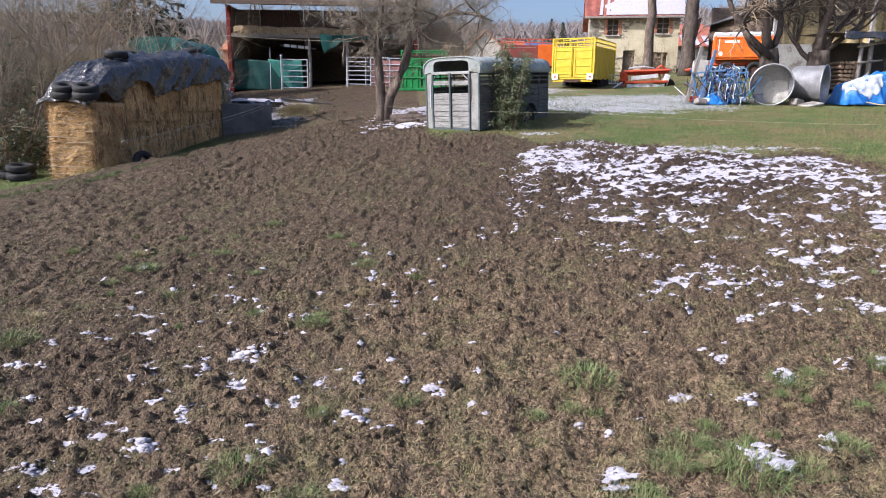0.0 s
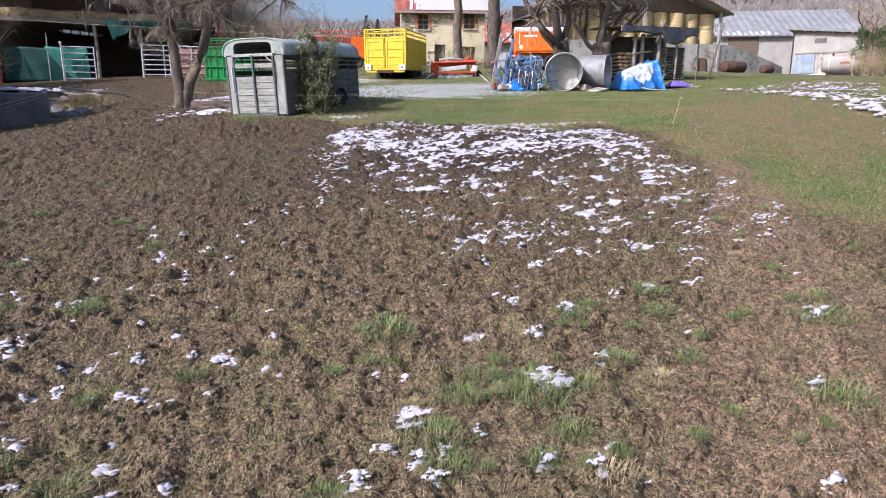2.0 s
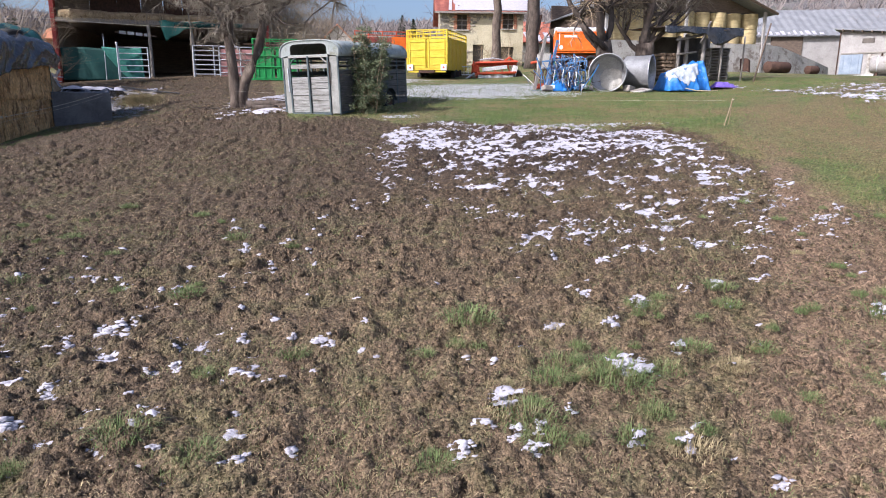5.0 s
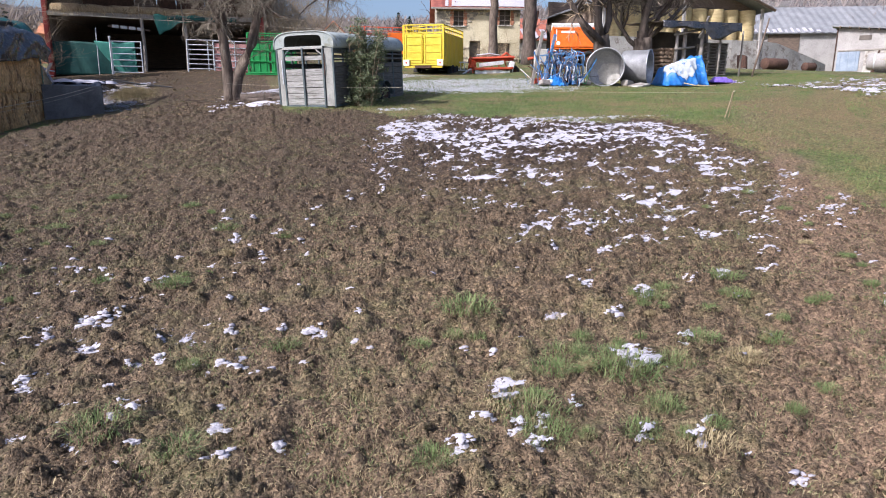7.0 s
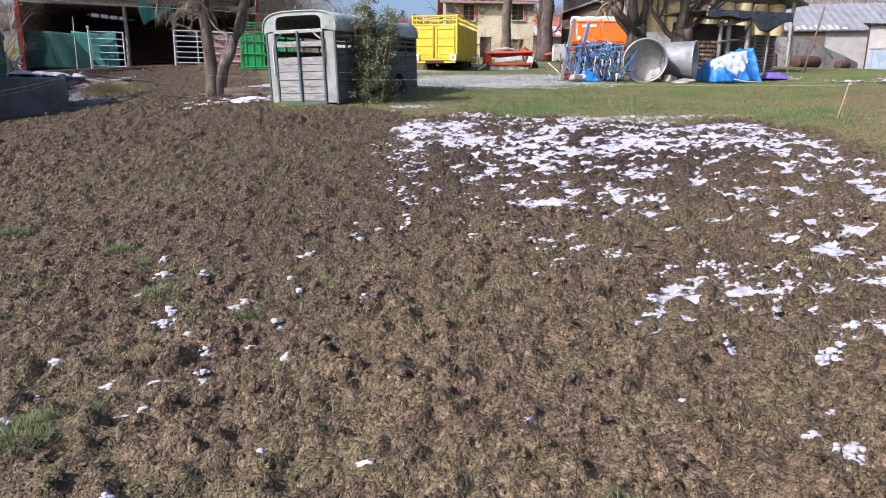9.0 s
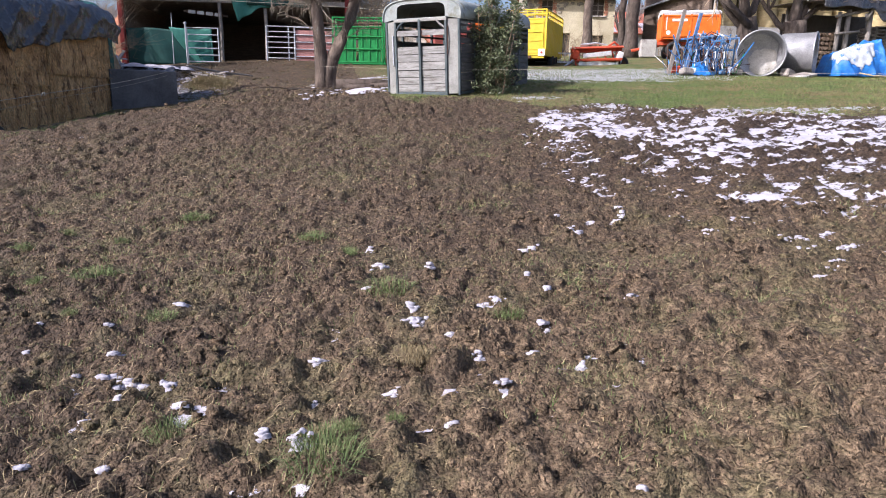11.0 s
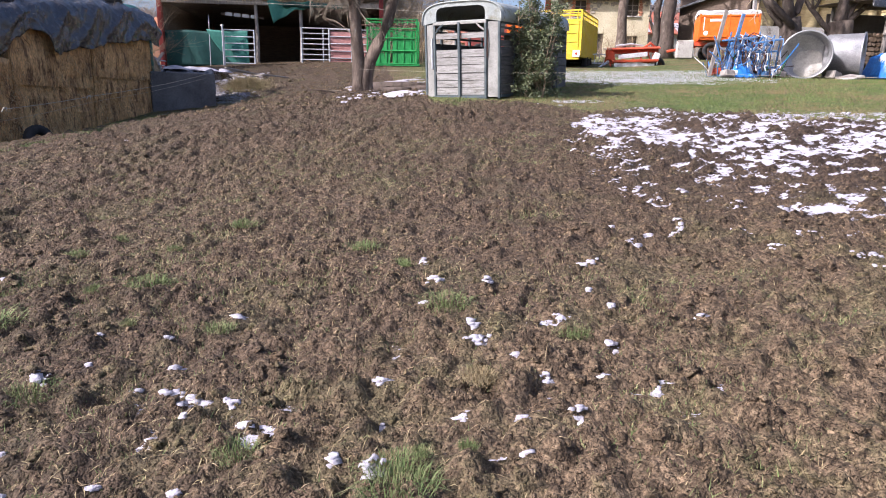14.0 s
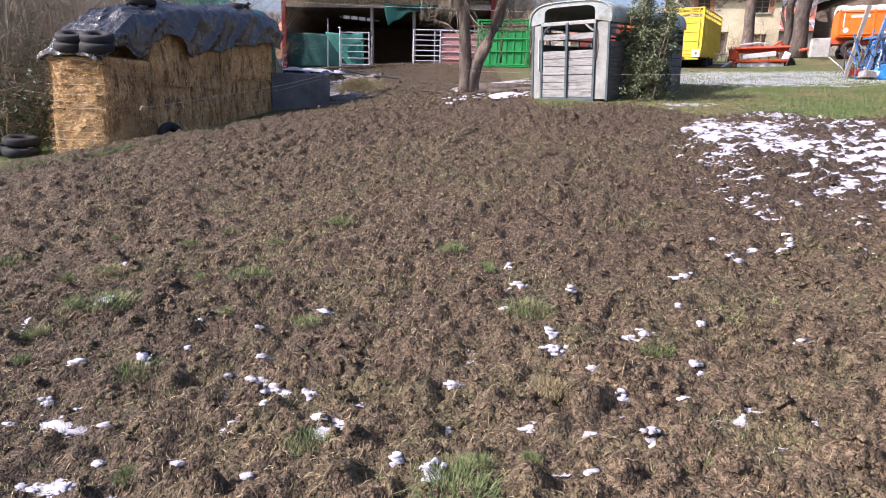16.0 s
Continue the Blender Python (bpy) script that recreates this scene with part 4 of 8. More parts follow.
def grow(rnd, wood, twigs, p, d, length, r, level, droop=0.0, spread=0.8, kids=4, low=0.35):
    pts, rad, dd = wander(rnd, p, d, length, r, r * 0.55, 6, 0.13, 0.05 if level > 1 else -droop)
    if r > 0.028:
        wood.tube(pts, rad, 9 if r > 0.12 else 6, cap=r > 0.1)
    elif r > 0.007:
        twigs.tube(pts[::2], rad[::2], 3, cap=False)
    else:
        twigs.tube([pts[0], pts[-1]], [rad[0], 0.001], 3, cap=False)
    if level == 0:
        return
    for k in range(kids):
        t = rnd.uniform(low, 1.0)
        i = min(int(t * 6), 5)
        at = pts[i].lerp(pts[i + 1], t * 6 - i)
        side = Vector((rnd.gauss(0, 1), rnd.gauss(0, 1), rnd.gauss(0.15, 0.6))).normalized()
        nd = (dd * (1 - spread * 0.5) + side * spread).normalized()
        grow(rnd, wood, twigs, at, nd, length * rnd.uniform(0.45, 0.72), r * rnd.uniform(0.38, 0.55), level - 1, droop, spread, kids, 0.2)
    nd = (dd + Vector((rnd.gauss(0, 0.2), rnd.gauss(0, 0.2), 0.1))).normalized()
    grow(rnd, wood, twigs, pts[-1], nd, length * 0.65, r * 0.55, level - 1, droop, spread, kids, 0.2)


def bare_tree(name, x, y, limbs, seed, label, trunk_r, trunk_h, lean=(0, 0), bark="bark", twig="twig", level=4, kids=4, droop=0.05, sink=0.15):
    """A winter tree: trunk, the limbs given as (direction, length, radius, height on the trunk), and a crown of twigs."""
    rnd = random.Random(seed)
    t = thing(name, pose(x, y, gz(x, y) - sink), label, "tree")
    wood, twigs = Buf(), Buf()
    n = 7
    pts = [Vector((lean[0] * (i / n) ** 1.3 * trunk_h + rnd.gauss(0, 0.05) * min(1, trunk_h / 4), lean[1] * i / n * trunk_h, trunk_h * i / n)) for i in range(n + 1)]
    rad = [trunk_r * (1.45 - 0.45 * min(1, i / 1.5)) * (1 - 0.16 * i / n) for i in range(n + 1)]
    wood.tube(pts, rad, 14)
    for (dx, dy, dz), ln, r, h in limbs:
        i = min(int(h * n), n - 1)
        at = pts[i].lerp(pts[i + 1], h * n - i)
        grow(rnd, wood, twigs, at, Vector((dx, dy, dz)).normalized(), ln, r, level, droop, 0.8, kids)
    part("trunk", wood, M[bark], t, smooth=True)
    if twigs.v:
        part("crown", twigs, M[twig], t, "bare winter twigs")
    return t


def brush(name, at, size, seed, label, stems, material="twig_brown", level=2, category="bush"):
    rnd = random.Random(seed)
    x, y = at
    t = thing(name, pose(x, y, gz(x, y) - 0.1), label, category)
    stem, tw = Buf(), Buf()
    for k in range(stems):
        p = Vector((rnd.uniform(-1, 1) * size[0], rnd.uniform(-1, 1) * size[1], 0))
        p.z = gz(x + p.x, y + p.y) - gz(x, y)
        d = Vector((rnd.gauss(0, 0.38), rnd.gauss(0, 0.38), 1)).normalized()
        grow(rnd, stem, tw, p, d, size[2] * rnd.uniform(0.45, 0.8), rnd.uniform(0.012, 0.032), level, 0.02, 0.7, 4, 0.15)
    if stem.v:
        tagged(part("stem", stem, M[material], t), kind="stuff")
    tagged(part("crown", tw, M[material], t), kind="stuff")
    return t


def leaf_cloud(buf, rnd, centres, n, size):
    """Small bent leaves round the centres (point, radius)."""
    for k in range(n):
        c, r = rnd.choice(centres)
        d = Vector((rnd.gauss(0, 1), rnd.gauss(0, 1), rnd.gauss(0, 1))).normalized() * r * rnd.uniform(0.45, 1.05)
        p = Vector(c) + d
        a = Vector((rnd.gauss(0, 1), rnd.gauss(0, 1), rnd.gauss(0, 0.7))).normalized()
        b = a.cross(Vector((rnd.gauss(0, 1), rnd.gauss(0, 1), rnd.gauss(0, 1)))).normalized()
        s = size * rnd.uniform(0.6, 1.3)
        up = a.cross(b) * s * 0.2
        buf.add([p - a * s, p + b * s * 0.5 + up, p + a * s, p - b * s * 0.5 + up], [(0, 1, 2), (0, 2, 3)])


# ---------------------------------------------------------------- livestock trailer with a shrub against it
def livestock_trailer():
    t = thing("livestock_trailer", pose(-0.50, 18.33, 1.43, 3.6, -0.6, -33.2), "old livestock trailer of grey weathered planks with a rounded roof", "trailer")
    W, L, G = 1.74, 4.35, 1.53
    def wood(name, size, at, key="plank", rot=(0, 0, 0), label="", bev=0.006):
        return part(name, Buf().box(size, at, rot, bev), M[key], t, label)
    wood("floor", (W - 0.04, L - 0.04, 0.06), (W / 2, L / 2, 0.10), "dark_wood")
    # corner and door posts
    for x, w in ((0.02, 0.05), (W - 0.02, 0.05)):
        wood("corner_post", (w, 0.05, G), (x, 0.0, G / 2 + 0.02), "frame_teal")
        wood("corner_post", (w, 0.05, G), (x, L, G / 2 + 0.02), "frame_teal")
    for x in (0.24, 1.43):
        wood("door_post", (0.05, 0.06, G + 0.02), (x, -0.015, G / 2 + 0.02), "frame_teal")
    wood("door_bar", (0.055, 0.05, G), (0.83, -0.045, G / 2 + 0.03), "frame_teal", label="upright steel bar between the two tailgate leaves")
    wood("side_panel", (0.17, 0.03, G - 0.04), (0.13, 0.005, G / 2 + 0.03), "panel_grey")
    wood("side_panel", (0.25, 0.03, G - 0.04), (1.585, 0.005, G / 2 + 0.03), "panel_grey")
    # tailgate planks, with the open gaps above
    for x0, x1 in ((0.27, 0.80), (0.86, 1.40)):
        gate = part("tailgate", Buf().box((x1 - x0 + 0.03, 0.03, 0.05), ((x0 + x1) / 2, -0.02, 0.06)), M["frame_teal"], t)
        heights = [0.16, 0.14, 0.15, 0.17, 0.15, 0.16]
        z = 0.09
        for i, h in enumerate(heights):
            part("plank", Buf().box((x1 - x0, 0.028, h - 0.008), ((x0 + x1) / 2, -0.012 + 0.003 * (i % 2), z + h / 2), (0, 0.25 * (-1) ** i, 0)), M["plank_pale"], gate)
            z += h
        part("plank", Buf().box((x1 - x0, 0.028, 0.115), ((x0 + x1) / 2, -0.012, 1.29)), M["plank_pale"], gate)
        part("rail", Buf().box((x1 - x0, 0.03, 0.035), ((x0 + x1) / 2, -0.03, 0.56)), M["plank_pale"], gate)
    wood("door_lintel", (1.24, 0.06, 0.06), (0.835, -0.02, G + 0.015), "panel_grey")
    wood("door_sill", (1.26, 0.06, 0.05), (0.835, -0.03, 0.04), "frame_teal")
    part("brace", Buf().tube([(1.22, -0.03, 1.53), (1.30, -0.035, 1.45), (1.40, -0.03, 1.38)], 0.022, 6), M["panel_grey"], t)
    part("brace", Buf().tube([(0.46, -0.03, 1.53), (0.36, -0.035, 1.46), (0.27, -0.03, 1.36)], 0.022, 6), M["frame_teal"], t)
    part("chain", Buf().tube([(1.47, -0.035, 1.40), (1.48, -0.04, 1.1), (1.465, -0.035, 0.85)], 0.012, 5), M["rust"], t)
    part("latch", Buf().box((0.03, 0.03, 0.62), (0.17, -0.02, 0.95)), M["galv"], t)
    # rounded roof sheet
    def prof(u):
        a = math.pi * u
        return (W / 2 - (W / 2 + 0.03) * math.copysign(abs(math.cos(a)) ** 0.55, math.cos(a)), G + 0.42 * math.sin(a) ** 0.62)
    part("roof", Buf().sheet(lambda u, v: (prof(u)[0], -0.05 + (L + 0.1) * v, prof(u)[1]), 28, 12, -0.025), M["roof_grey"], t, "rounded grey-green sheet roof", smooth=True)
    # roof end with its window opening
    gable = Buf()
    outer = [prof(i / 24) for i in range(25)]
    x0, x1, z0, z1 = 0.29, 1.42, G + 0.06, G + 0.34
    inner = []
    for i in range(25):
        a = math.pi * i / 24
        ix = (x0 + x1) / 2 - (x1 - x0) / 2 * math.copysign(abs(math.cos(a)) ** 0.3, math.cos(a))
        inner.append((ix, z0 + (z1 - z0) * math.sin(a) ** 0.35))
    vs = [(x, y, z) for y in (-0.03, 0.0) for ring in (outer, inner) for x, z in ring]
    fs = []
    for i in range(24):
        fs += [(i, i + 1, 25 + i + 1, 25 + i), (50 + i, 75 + i, 75 + i + 1, 50 + i + 1), (25 + i, 25 + i + 1, 75 + i + 1, 75 + i)]
    gable.add(vs, fs)
    gable.box((1.15, 0.03, 0.06), ((x0 + x1) / 2, -0.015, G + 0.03))
    part("roof_end", gable, M["roof_grey"], t, "dirty grey roof end with a long window opening")
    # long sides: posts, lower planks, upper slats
    for sx, key in ((W, "plank_shaded"), (0.0, "plank_shaded")):
        side = part("side_frame", Buf().box((0.05, L - 0.05, 0.06), (sx, L / 2, 0.07)).box((0.05, L - 0.05, 0.05), (sx, L / 2, G - 0.01)), M["frame_teal"], t)
        for k in range(1, 6):
            part("post", Buf().box((0.055, 0.06, G - 0.08), (sx, L * k / 6, G / 2 + 0.02)), M["frame_teal"], side)
        z = 0.11
        for i, h in enumerate((0.19, 0.18, 0.2, 0.18, 0.19, 0.13)):
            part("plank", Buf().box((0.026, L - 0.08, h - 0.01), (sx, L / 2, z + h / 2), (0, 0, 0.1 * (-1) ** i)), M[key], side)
            z += h
        for z in (1.30, 1.42):
            part("slat", Buf().box((0.026, L - 0.08, 0.045), (sx, L / 2, z)), M[key], side)
    front = part("front_wall", Buf().box((W, 0.03, G), (W / 2, L, G / 2 + 0.02)), M["plank_shaded"], t)
    for x, s in ((W + 0.06, 1), (-0.06, -1)):
        for y in (2.75,):
            m = pose(x, y, 0.20, 0, 90, 0)
            w = part("wheel", Buf().lathe([(0.19, -0.085), (0.30, -0.09), (0.335, -0.05), (0.335, 0.05), (0.30, 0.09), (0.19, 0.085)], m, 24, True), M["black_rubber"], t, "flat black tyre half sunk in grass")
            part("rim", Buf().lathe([(0.0, 0.03), (0.1, 0.04), (0.19, 0.075), (0.2, -0.07), (0.0, -0.02)], m, 20), M["rust"], w)
            part("mudguard", Buf().sheet(lambda u, v: (x + s * 0.12 * (v - 0.5) * 2, 2.75 - 0.42 * math.cos(math.pi * u), 0.24 + 0.40 * math.sin(math.pi * u)), 14, 2, 0.012), M["frame_teal"], t)


livestock_trailer()


def evergreen_shrub():
    x, y = 1.70, 17.92
    rnd = random.Random(12)
    t = thing("shrub", pose(x, y, gz(x, y) - 0.05), "tall loose evergreen shrub with small dark leaves against a trailer", "shrub")
    stems, leaves, centres = Buf(), Buf(), []
    for k in range(24):
        d = Vector((rnd.gauss(0, 0.10), rnd.gauss(0, 0.10), 1)).normalized()
        p = Vector((rnd.gauss(0, 0.20), rnd.gauss(0, 0.14), 0))
        ln = rnd.uniform(0.9, 2.1) if k else 2.2
        pts, rad, dd = wander(rnd, p, d, ln, 0.022, 0.006, 6, 0.07, 0.03)
        stems.tube(pts, rad, 5)
        for i, q in enumerate(pts):
            for j in range(4):
                e = q + Vector((rnd.gauss(0, 0.15), rnd.gauss(0, 0.15), rnd.uniform(-0.02, 0.2))) * (1.25 - 0.12 * i)
                stems.tube([q, (q + e) / 2 + Vector((0, 0, -0.02)), e], [0.007, 0.005, 0.003], 3, False)
                centres.append((e, rnd.uniform(0.07, 0.14)))
    leaf_cloud(leaves, rnd, centres, 17000, 0.031)
    part("stem", stems, M["twig_brown"], t)
    part("foliage", leaves, M["holly"], t)


evergreen_shrub()

# ---------------------------------------------------------------- straw stack under black film
BALE_M = pose(-9.02, 16.30, -0.12, 0, 0, -9.0)      # x across the stack to its far side is negative, y along it


def straw_bale(x, y, z, sx, sy, sz, seed, tilt=0.0, front=False):
    """One big bale: swollen, ragged faces, loose straw, and twine across its end."""
    rnd = random.Random(seed)
    b = Buf()
    def face(o, a, c, na, nc):
        nonlocal b
        def fn(u, v):
            p = Vector(o) + Vector(a) * u + Vector(c) * v
            nrm = Vector(a).cross(Vector(c)).normalized()
            edge = min(1, min(u, 1 - u) * 7, 0.75 + min(v, 1 - v) * 3)
            w = noise.noise(p * 2.6 + Vector((seed, 0, 0))) * 0.075 + noise.noise(Vector((p.x * 4, p.y * 4, p.z * 12)) + Vector((0, seed, 0))) * 0.022 + noise.noise(Vector((p.x * 14, p.y * 14, p.z * 26)) + Vector((0, seed, 9))) * 0.014
            return p + nrm * (0.035 * edge + w * edge - 0.02 * (1 - edge))
        b.sheet(fn, na, nc)
    hx, hy, hz = sx / 2, sy / 2, sz / 2
    face((-hx, -hy, -hz), (sx, 0, 0), (0, 0, sz), 30, 26)
    main, b = b, Buf()
    face((hx, -hy, -hz), (0, sy, 0), (0, 0, sz), 44, 26)
    side, b = b, main
    face((hx, hy, -hz), (-sx, 0, 0), (0, 0, sz), 6, 6)
    face((-hx, hy, -hz), (0, -sy, 0), (0, 0, sz), 6, 6)
    face((-hx, -hy, hz), (sx, 0, 0), (0, sy, 0), 8, 8)
    face((-hx, hy, -hz), (sx, 0, 0), (0, -sy, 0), 4, 4)
    m = BALE_M @ pose(x, y, z, 0, tilt, rnd.uniform(-1.5, 1.5))
    t = thing("straw_bale", m, "big golden-brown straw bale stacked with others", "straw bale", "straw bales in the stack")
    part("straw", b, M["straw"], t)
    part("straw_side", side, M["straw_side"], t, "brightened side of long loose stalks")
    if front:
        for k in range(7):
            zz = -hz + sz * (k + 0.5) / 7 + rnd.uniform(-0.03, 0.03)
            lo, hi = (0.0, 1.0) if rnd.random() < 0.45 else (rnd.uniform(0, 0.4), rnd.uniform(0.6, 1.0))
            pts = [(-hx + sx * (lo + (hi - lo) * j / 8), -hy - 0.052 - 0.012 * (j % 2), zz + rnd.uniform(-0.016, 0.016)) for j in range(9)]
            part("twine", Buf().tube(pts, 0.0048, 4, False), M["twine"], t)
    for key, n in (("straw_pale", 700), ("straw_side", 1700)):
        wisps = Buf()
        for k in range(n):
            if rnd.random() < 0.4:
                p = Vector((rnd.uniform(-hx, hx), -hy - 0.03, rnd.uniform(-hz, hz)))
                out = Vector((rnd.gauss(0, 1.2), -0.6, rnd.gauss(-0.4, 0.9)))
            else:
                p = Vector((hx + 0.03, rnd.uniform(-hy, hy), rnd.uniform(-hz, hz)))
                out = Vector((0.5, rnd.gauss(0, 0.7), rnd.gauss(-1.2, 0.9)))
            e = p + out.normalized() * rnd.uniform(0.05, 0.22)
            s = Vector((rnd.gauss(0, 0.003), rnd.gauss(0, 0.003), 0.005))
            wisps.add([p - s, p + s, e], [(0, 1, 2)])
        tagged(part("loose_straw", wisps, M[key], t), kind="stuff")


seed = 0
for col, (y0, y1, base, top) in enumerate(((0.0, 1.45, 0.0, 2.14), (1.48, 4.15, 0.25, 3.12), (4.18, 7.0, 0.5, 3.42))):
    for row in range(2):
        h = (top - base) / 2
        seed += 1
        straw_bale(-0.64 + (0.02 if row % 2 else -0.02) + (0.05, 0.0, -0.03)[col], (y0 + y1) / 2, base + h * (row + 0.5), 1.28, y1 - y0 - 0.03, h + 0.03, seed, 0.3 if row == 0 else -0.3, col == 0)


def film_cover():
    """Wrinkled black film over the stack: it climbs from the first bales and hangs down the sides in folds."""
    t = thing("silage_film", BALE_M, "wrinkled black silage film spread over a stack of straw bales", "tarpaulin")
    def fn(u, v):
        s = (u - 0.5) * 2
        a = abs(s)
        k0 = max(0.0, 1 - v / 0.05)
        y = -0.10 + 7.25 * max(0.0, (v - 0.05) / 0.95)
        ridge = float(np.interp(y, (-0.2, 0.1, 0.35, 1.0, 2.25, 4.2, 6.5, 7.2, 7.4), (2.15, 2.24, 2.56, 2.95, 3.32, 3.56, 3.77, 3.62, 3.35)))
        hang = float(np.interp(y, (-0.2, 0.3, 0.7, 1.05, 1.25, 1.5, 2.0, 2.35, 2.55, 3.8, 4.85, 6.6, 7.3), (0.10, 0.20, 0.36, 0.80, 0.78, 0.56, 0.46, 0.66, 0.98, 0.94, 0.84, 0.74, 0.76)))
        hang *= 1 + 0.09 * noise.noise(Vector((y * 1.6, s, 2))) + 0.05 * noise.noise(Vector((y * 6, s, 5)))
        flat = 0.64
        wide = 0.645 + 0.045 * float(sstep(np.float64(y), 0.3, 2.0))
        if a < flat:
            x, z = s / flat * wide, ridge + 0.13 * (1 - (a / flat) ** 2)
        else:
            k = (a - flat) / (1 - flat)
            x = math.copysign(wide + 0.05 * min(1, k * 4), s)
            z = ridge - hang * k
        p = Vector((x, y, z))
        along = float(sstep(np.float64(y), 1.0, 2.2))
        crease = lambda a, b, c: max(0.0, 1 - 2.6 * abs(noise.noise(Vector((a, b, c))))) ** 2
        fold = (crease(s * 1.2, y * 0.9 + s * 1.9, 3.0) * 0.09 + crease(s * 2.2 - y * 0.5, y * 1.6 + s * 1.4, 7.0) * 0.045) * along
        fold += (crease(s * 2.4 + y * 0.7, y * 0.7, 13.0) * 0.10 + crease(s * 5.5, y * 1.5 + s, 17.0) * 0.05) * (1 - along)
        fold += crease(s * 7 + y * 2, y * 4 - s, 23.0) * 0.022 + crease(s * 12 - y * 3, y * 9 + s * 2, 29.0) * 0.010
        sag = noise.noise(Vector((s * 2.0, y * 1.3, 1.0))) * 0.08
        calm = 0.25 + 0.75 * float(sstep(np.float64(y), 0.0, 1.1))
        fold, sag = fold * calm, sag * calm
        if a < flat:
            p.z += fold * 0.8 + sag
        else:
            p.x += math.copysign((fold * 1.2 + max(0, sag)) * (0.25 + 0.75 * along), s)
        if k0 > 0:
            drop = (0.14 + 0.07 * noise.noise(Vector((s * 3, 0, 8)))) * k0
            p.z -= drop
            p.y -= 0.01 * k0
        p.x -= 0.64
        return p
    part("front_sheet", Buf().sheet(lambda u, v: fn(u, 0.30 * v) + Vector((0, 0, 0.02)), 110, 70, 0.004), M["black_film"], t, "crinkled black front sheet with a bright sheen", smooth=True)
    part("rear_sheet", Buf().sheet(lambda u, v: fn(u, 0.275 + 0.725 * v), 110, 120, 0.004), M["black_film"], t, "black rear sheet hanging down in folds", smooth=True)


film_cover()


def tyre(m, label, r=0.31, w=0.19, group="loose old tyres"):
    prof = []
    for k in range(14):
        a = 2 * math.pi * k / 14
        prof.append((r - 0.095 + 0.095 * math.cos(a), w / 2 * math.copysign(abs(math.sin(a)) ** 0.6, math.sin(a))))
    b = Buf().lathe(prof, None, 56, True)
    for i, (x, y, z) in enumerate(b.v):
        q = math.hypot(x, y)
        if q > r - 0.03 and (i % 56) % 2:
            b.v[i] = (x * (1 - 0.012 / q), y * (1 - 0.012 / q), z)
    return solid("tyre", b, M["black_rubber"], m, label, "tyre", group, smooth=True)


TY = "old black car tyre weighing down the film on the stack"
for x, y, z, rx in ((-0.62, 0.02, 2.36, 15), (-0.60, 0.06, 2.53, 17), (-0.02, 0.02, 2.35, 15), (-0.05, 0.08, 2.52, 18), (-0.5, 2.0, 3.50, 6), (-1.05, 3.2, 3.60, 0), (-0.45, 5.9, 3.92, 4)):
    tyre(BALE_M @ pose(x, y, z, rx, 3, 20), TY)
tyre(pose(-8.28, 17.5, gz(-8.28, 17.5) + 0.19, 78, 0, 62), "black tyre leaning against the foot of the straw bales")
for x, y, z, r in ((-11.3, 16.9, 0.10, 0.36), (-11.75, 17.2, 0.10, 0.34), (-11.35, 17.0, 0.30, 0.36)):
    tyre(pose(x, y, gz(x, y) + z, 5, 4, 0), "old tyre lying in a heap beside the bales", r)
# striped feed sack at the foot of the bales
sack = Buf().sheet(lambda u, v: ((u - 0.5) * 0.5, (v - 0.5) * 0.28, 0.13 * math.sin(math.pi * u) ** 0.5 * math.sin(math.pi * v) ** 0.5 + 0.02 * math.sin(u * 21)), 16, 10, 0.01)
solid("feed_sack", sack, M["white_sheet"], pose(-7.65, 18.75, gz(-7.65, 18.75) + 0.02, 0, -20, 40), "crumpled pale plastic sack at the foot of the bales", "sack", smooth=True)

# ---------------------------------------------------------------- teal covered load behind the stack
def teal_load():
    x, y = -11.35, 27.6
    t = thing("covered_load", pose(x, y, gz(x, y), 0, 0, -4), "tall load covered by a dark teal tarpaulin behind the bales", "tarpaulin")
    def fn(u, v):
        yy = -1.6 + 3.2 * v
        a = math.pi * u
        px = -1.35 * math.copysign(abs(math.cos(a)) ** 0.5, math.cos(a))
        pz = 3.15 * abs(math.sin(a)) ** 0.33
        return (px + 0.05 * noise.noise(Vector((px * 2, yy * 2, pz))), yy, pz * (1 + 0.02 * math.sin(yy * 5)) - 0.25 * (1 - u) * 0.3)
    part("cover", Buf().sheet(fn, 36, 14, 0.01), M["teal_tarp"], t, smooth=True)
    end = Buf()
    def cap(u, v):
        a = math.pi * u
        px = -1.35 * math.copysign(abs(math.cos(a)) ** 0.5, math.cos(a))
        pz = 3.12 * abs(math.sin(a)) ** 0.33
        return (px * (1 - v) , -1.6 - 0.02 * math.sin(u * 40), pz * (1 - v) + 0.0)
    end.sheet(cap, 36, 6)
    part("end_flap", end, M["teal_tarp"], t, smooth=True)
    part("strap", Buf().tube([(1.25, -1.62, 0.1), (1.22, -1.65, 2.4), (0.95, -1.6, 2.9)], 0.02, 5), M["twine"], t)


teal_load()

# ---------------------------------------------------------------- block wall of the old pit, with scrap and snow on it
def pit_wall():
    t = thing("pit_wall", pose(-7.98, 23.06, 0.2, 0, 0, 28.7), "low shaded rendered concrete wall beside the barn yard", "wall", kind="structure")
    part("face_wall", Buf().box((1.76, 0.18, 1.90), (0.88, 0, 0.95), (0, 0, 0), 0.02), M["shaded_block"], t)
    part("return_wall", Buf().box((0.18, 2.3, 1.86), (1.66, 1.24, 0.93), (0, 0, 0), 0.015), M["shaded_block"], t)


pit_wall()
rnd = random.Random(8)
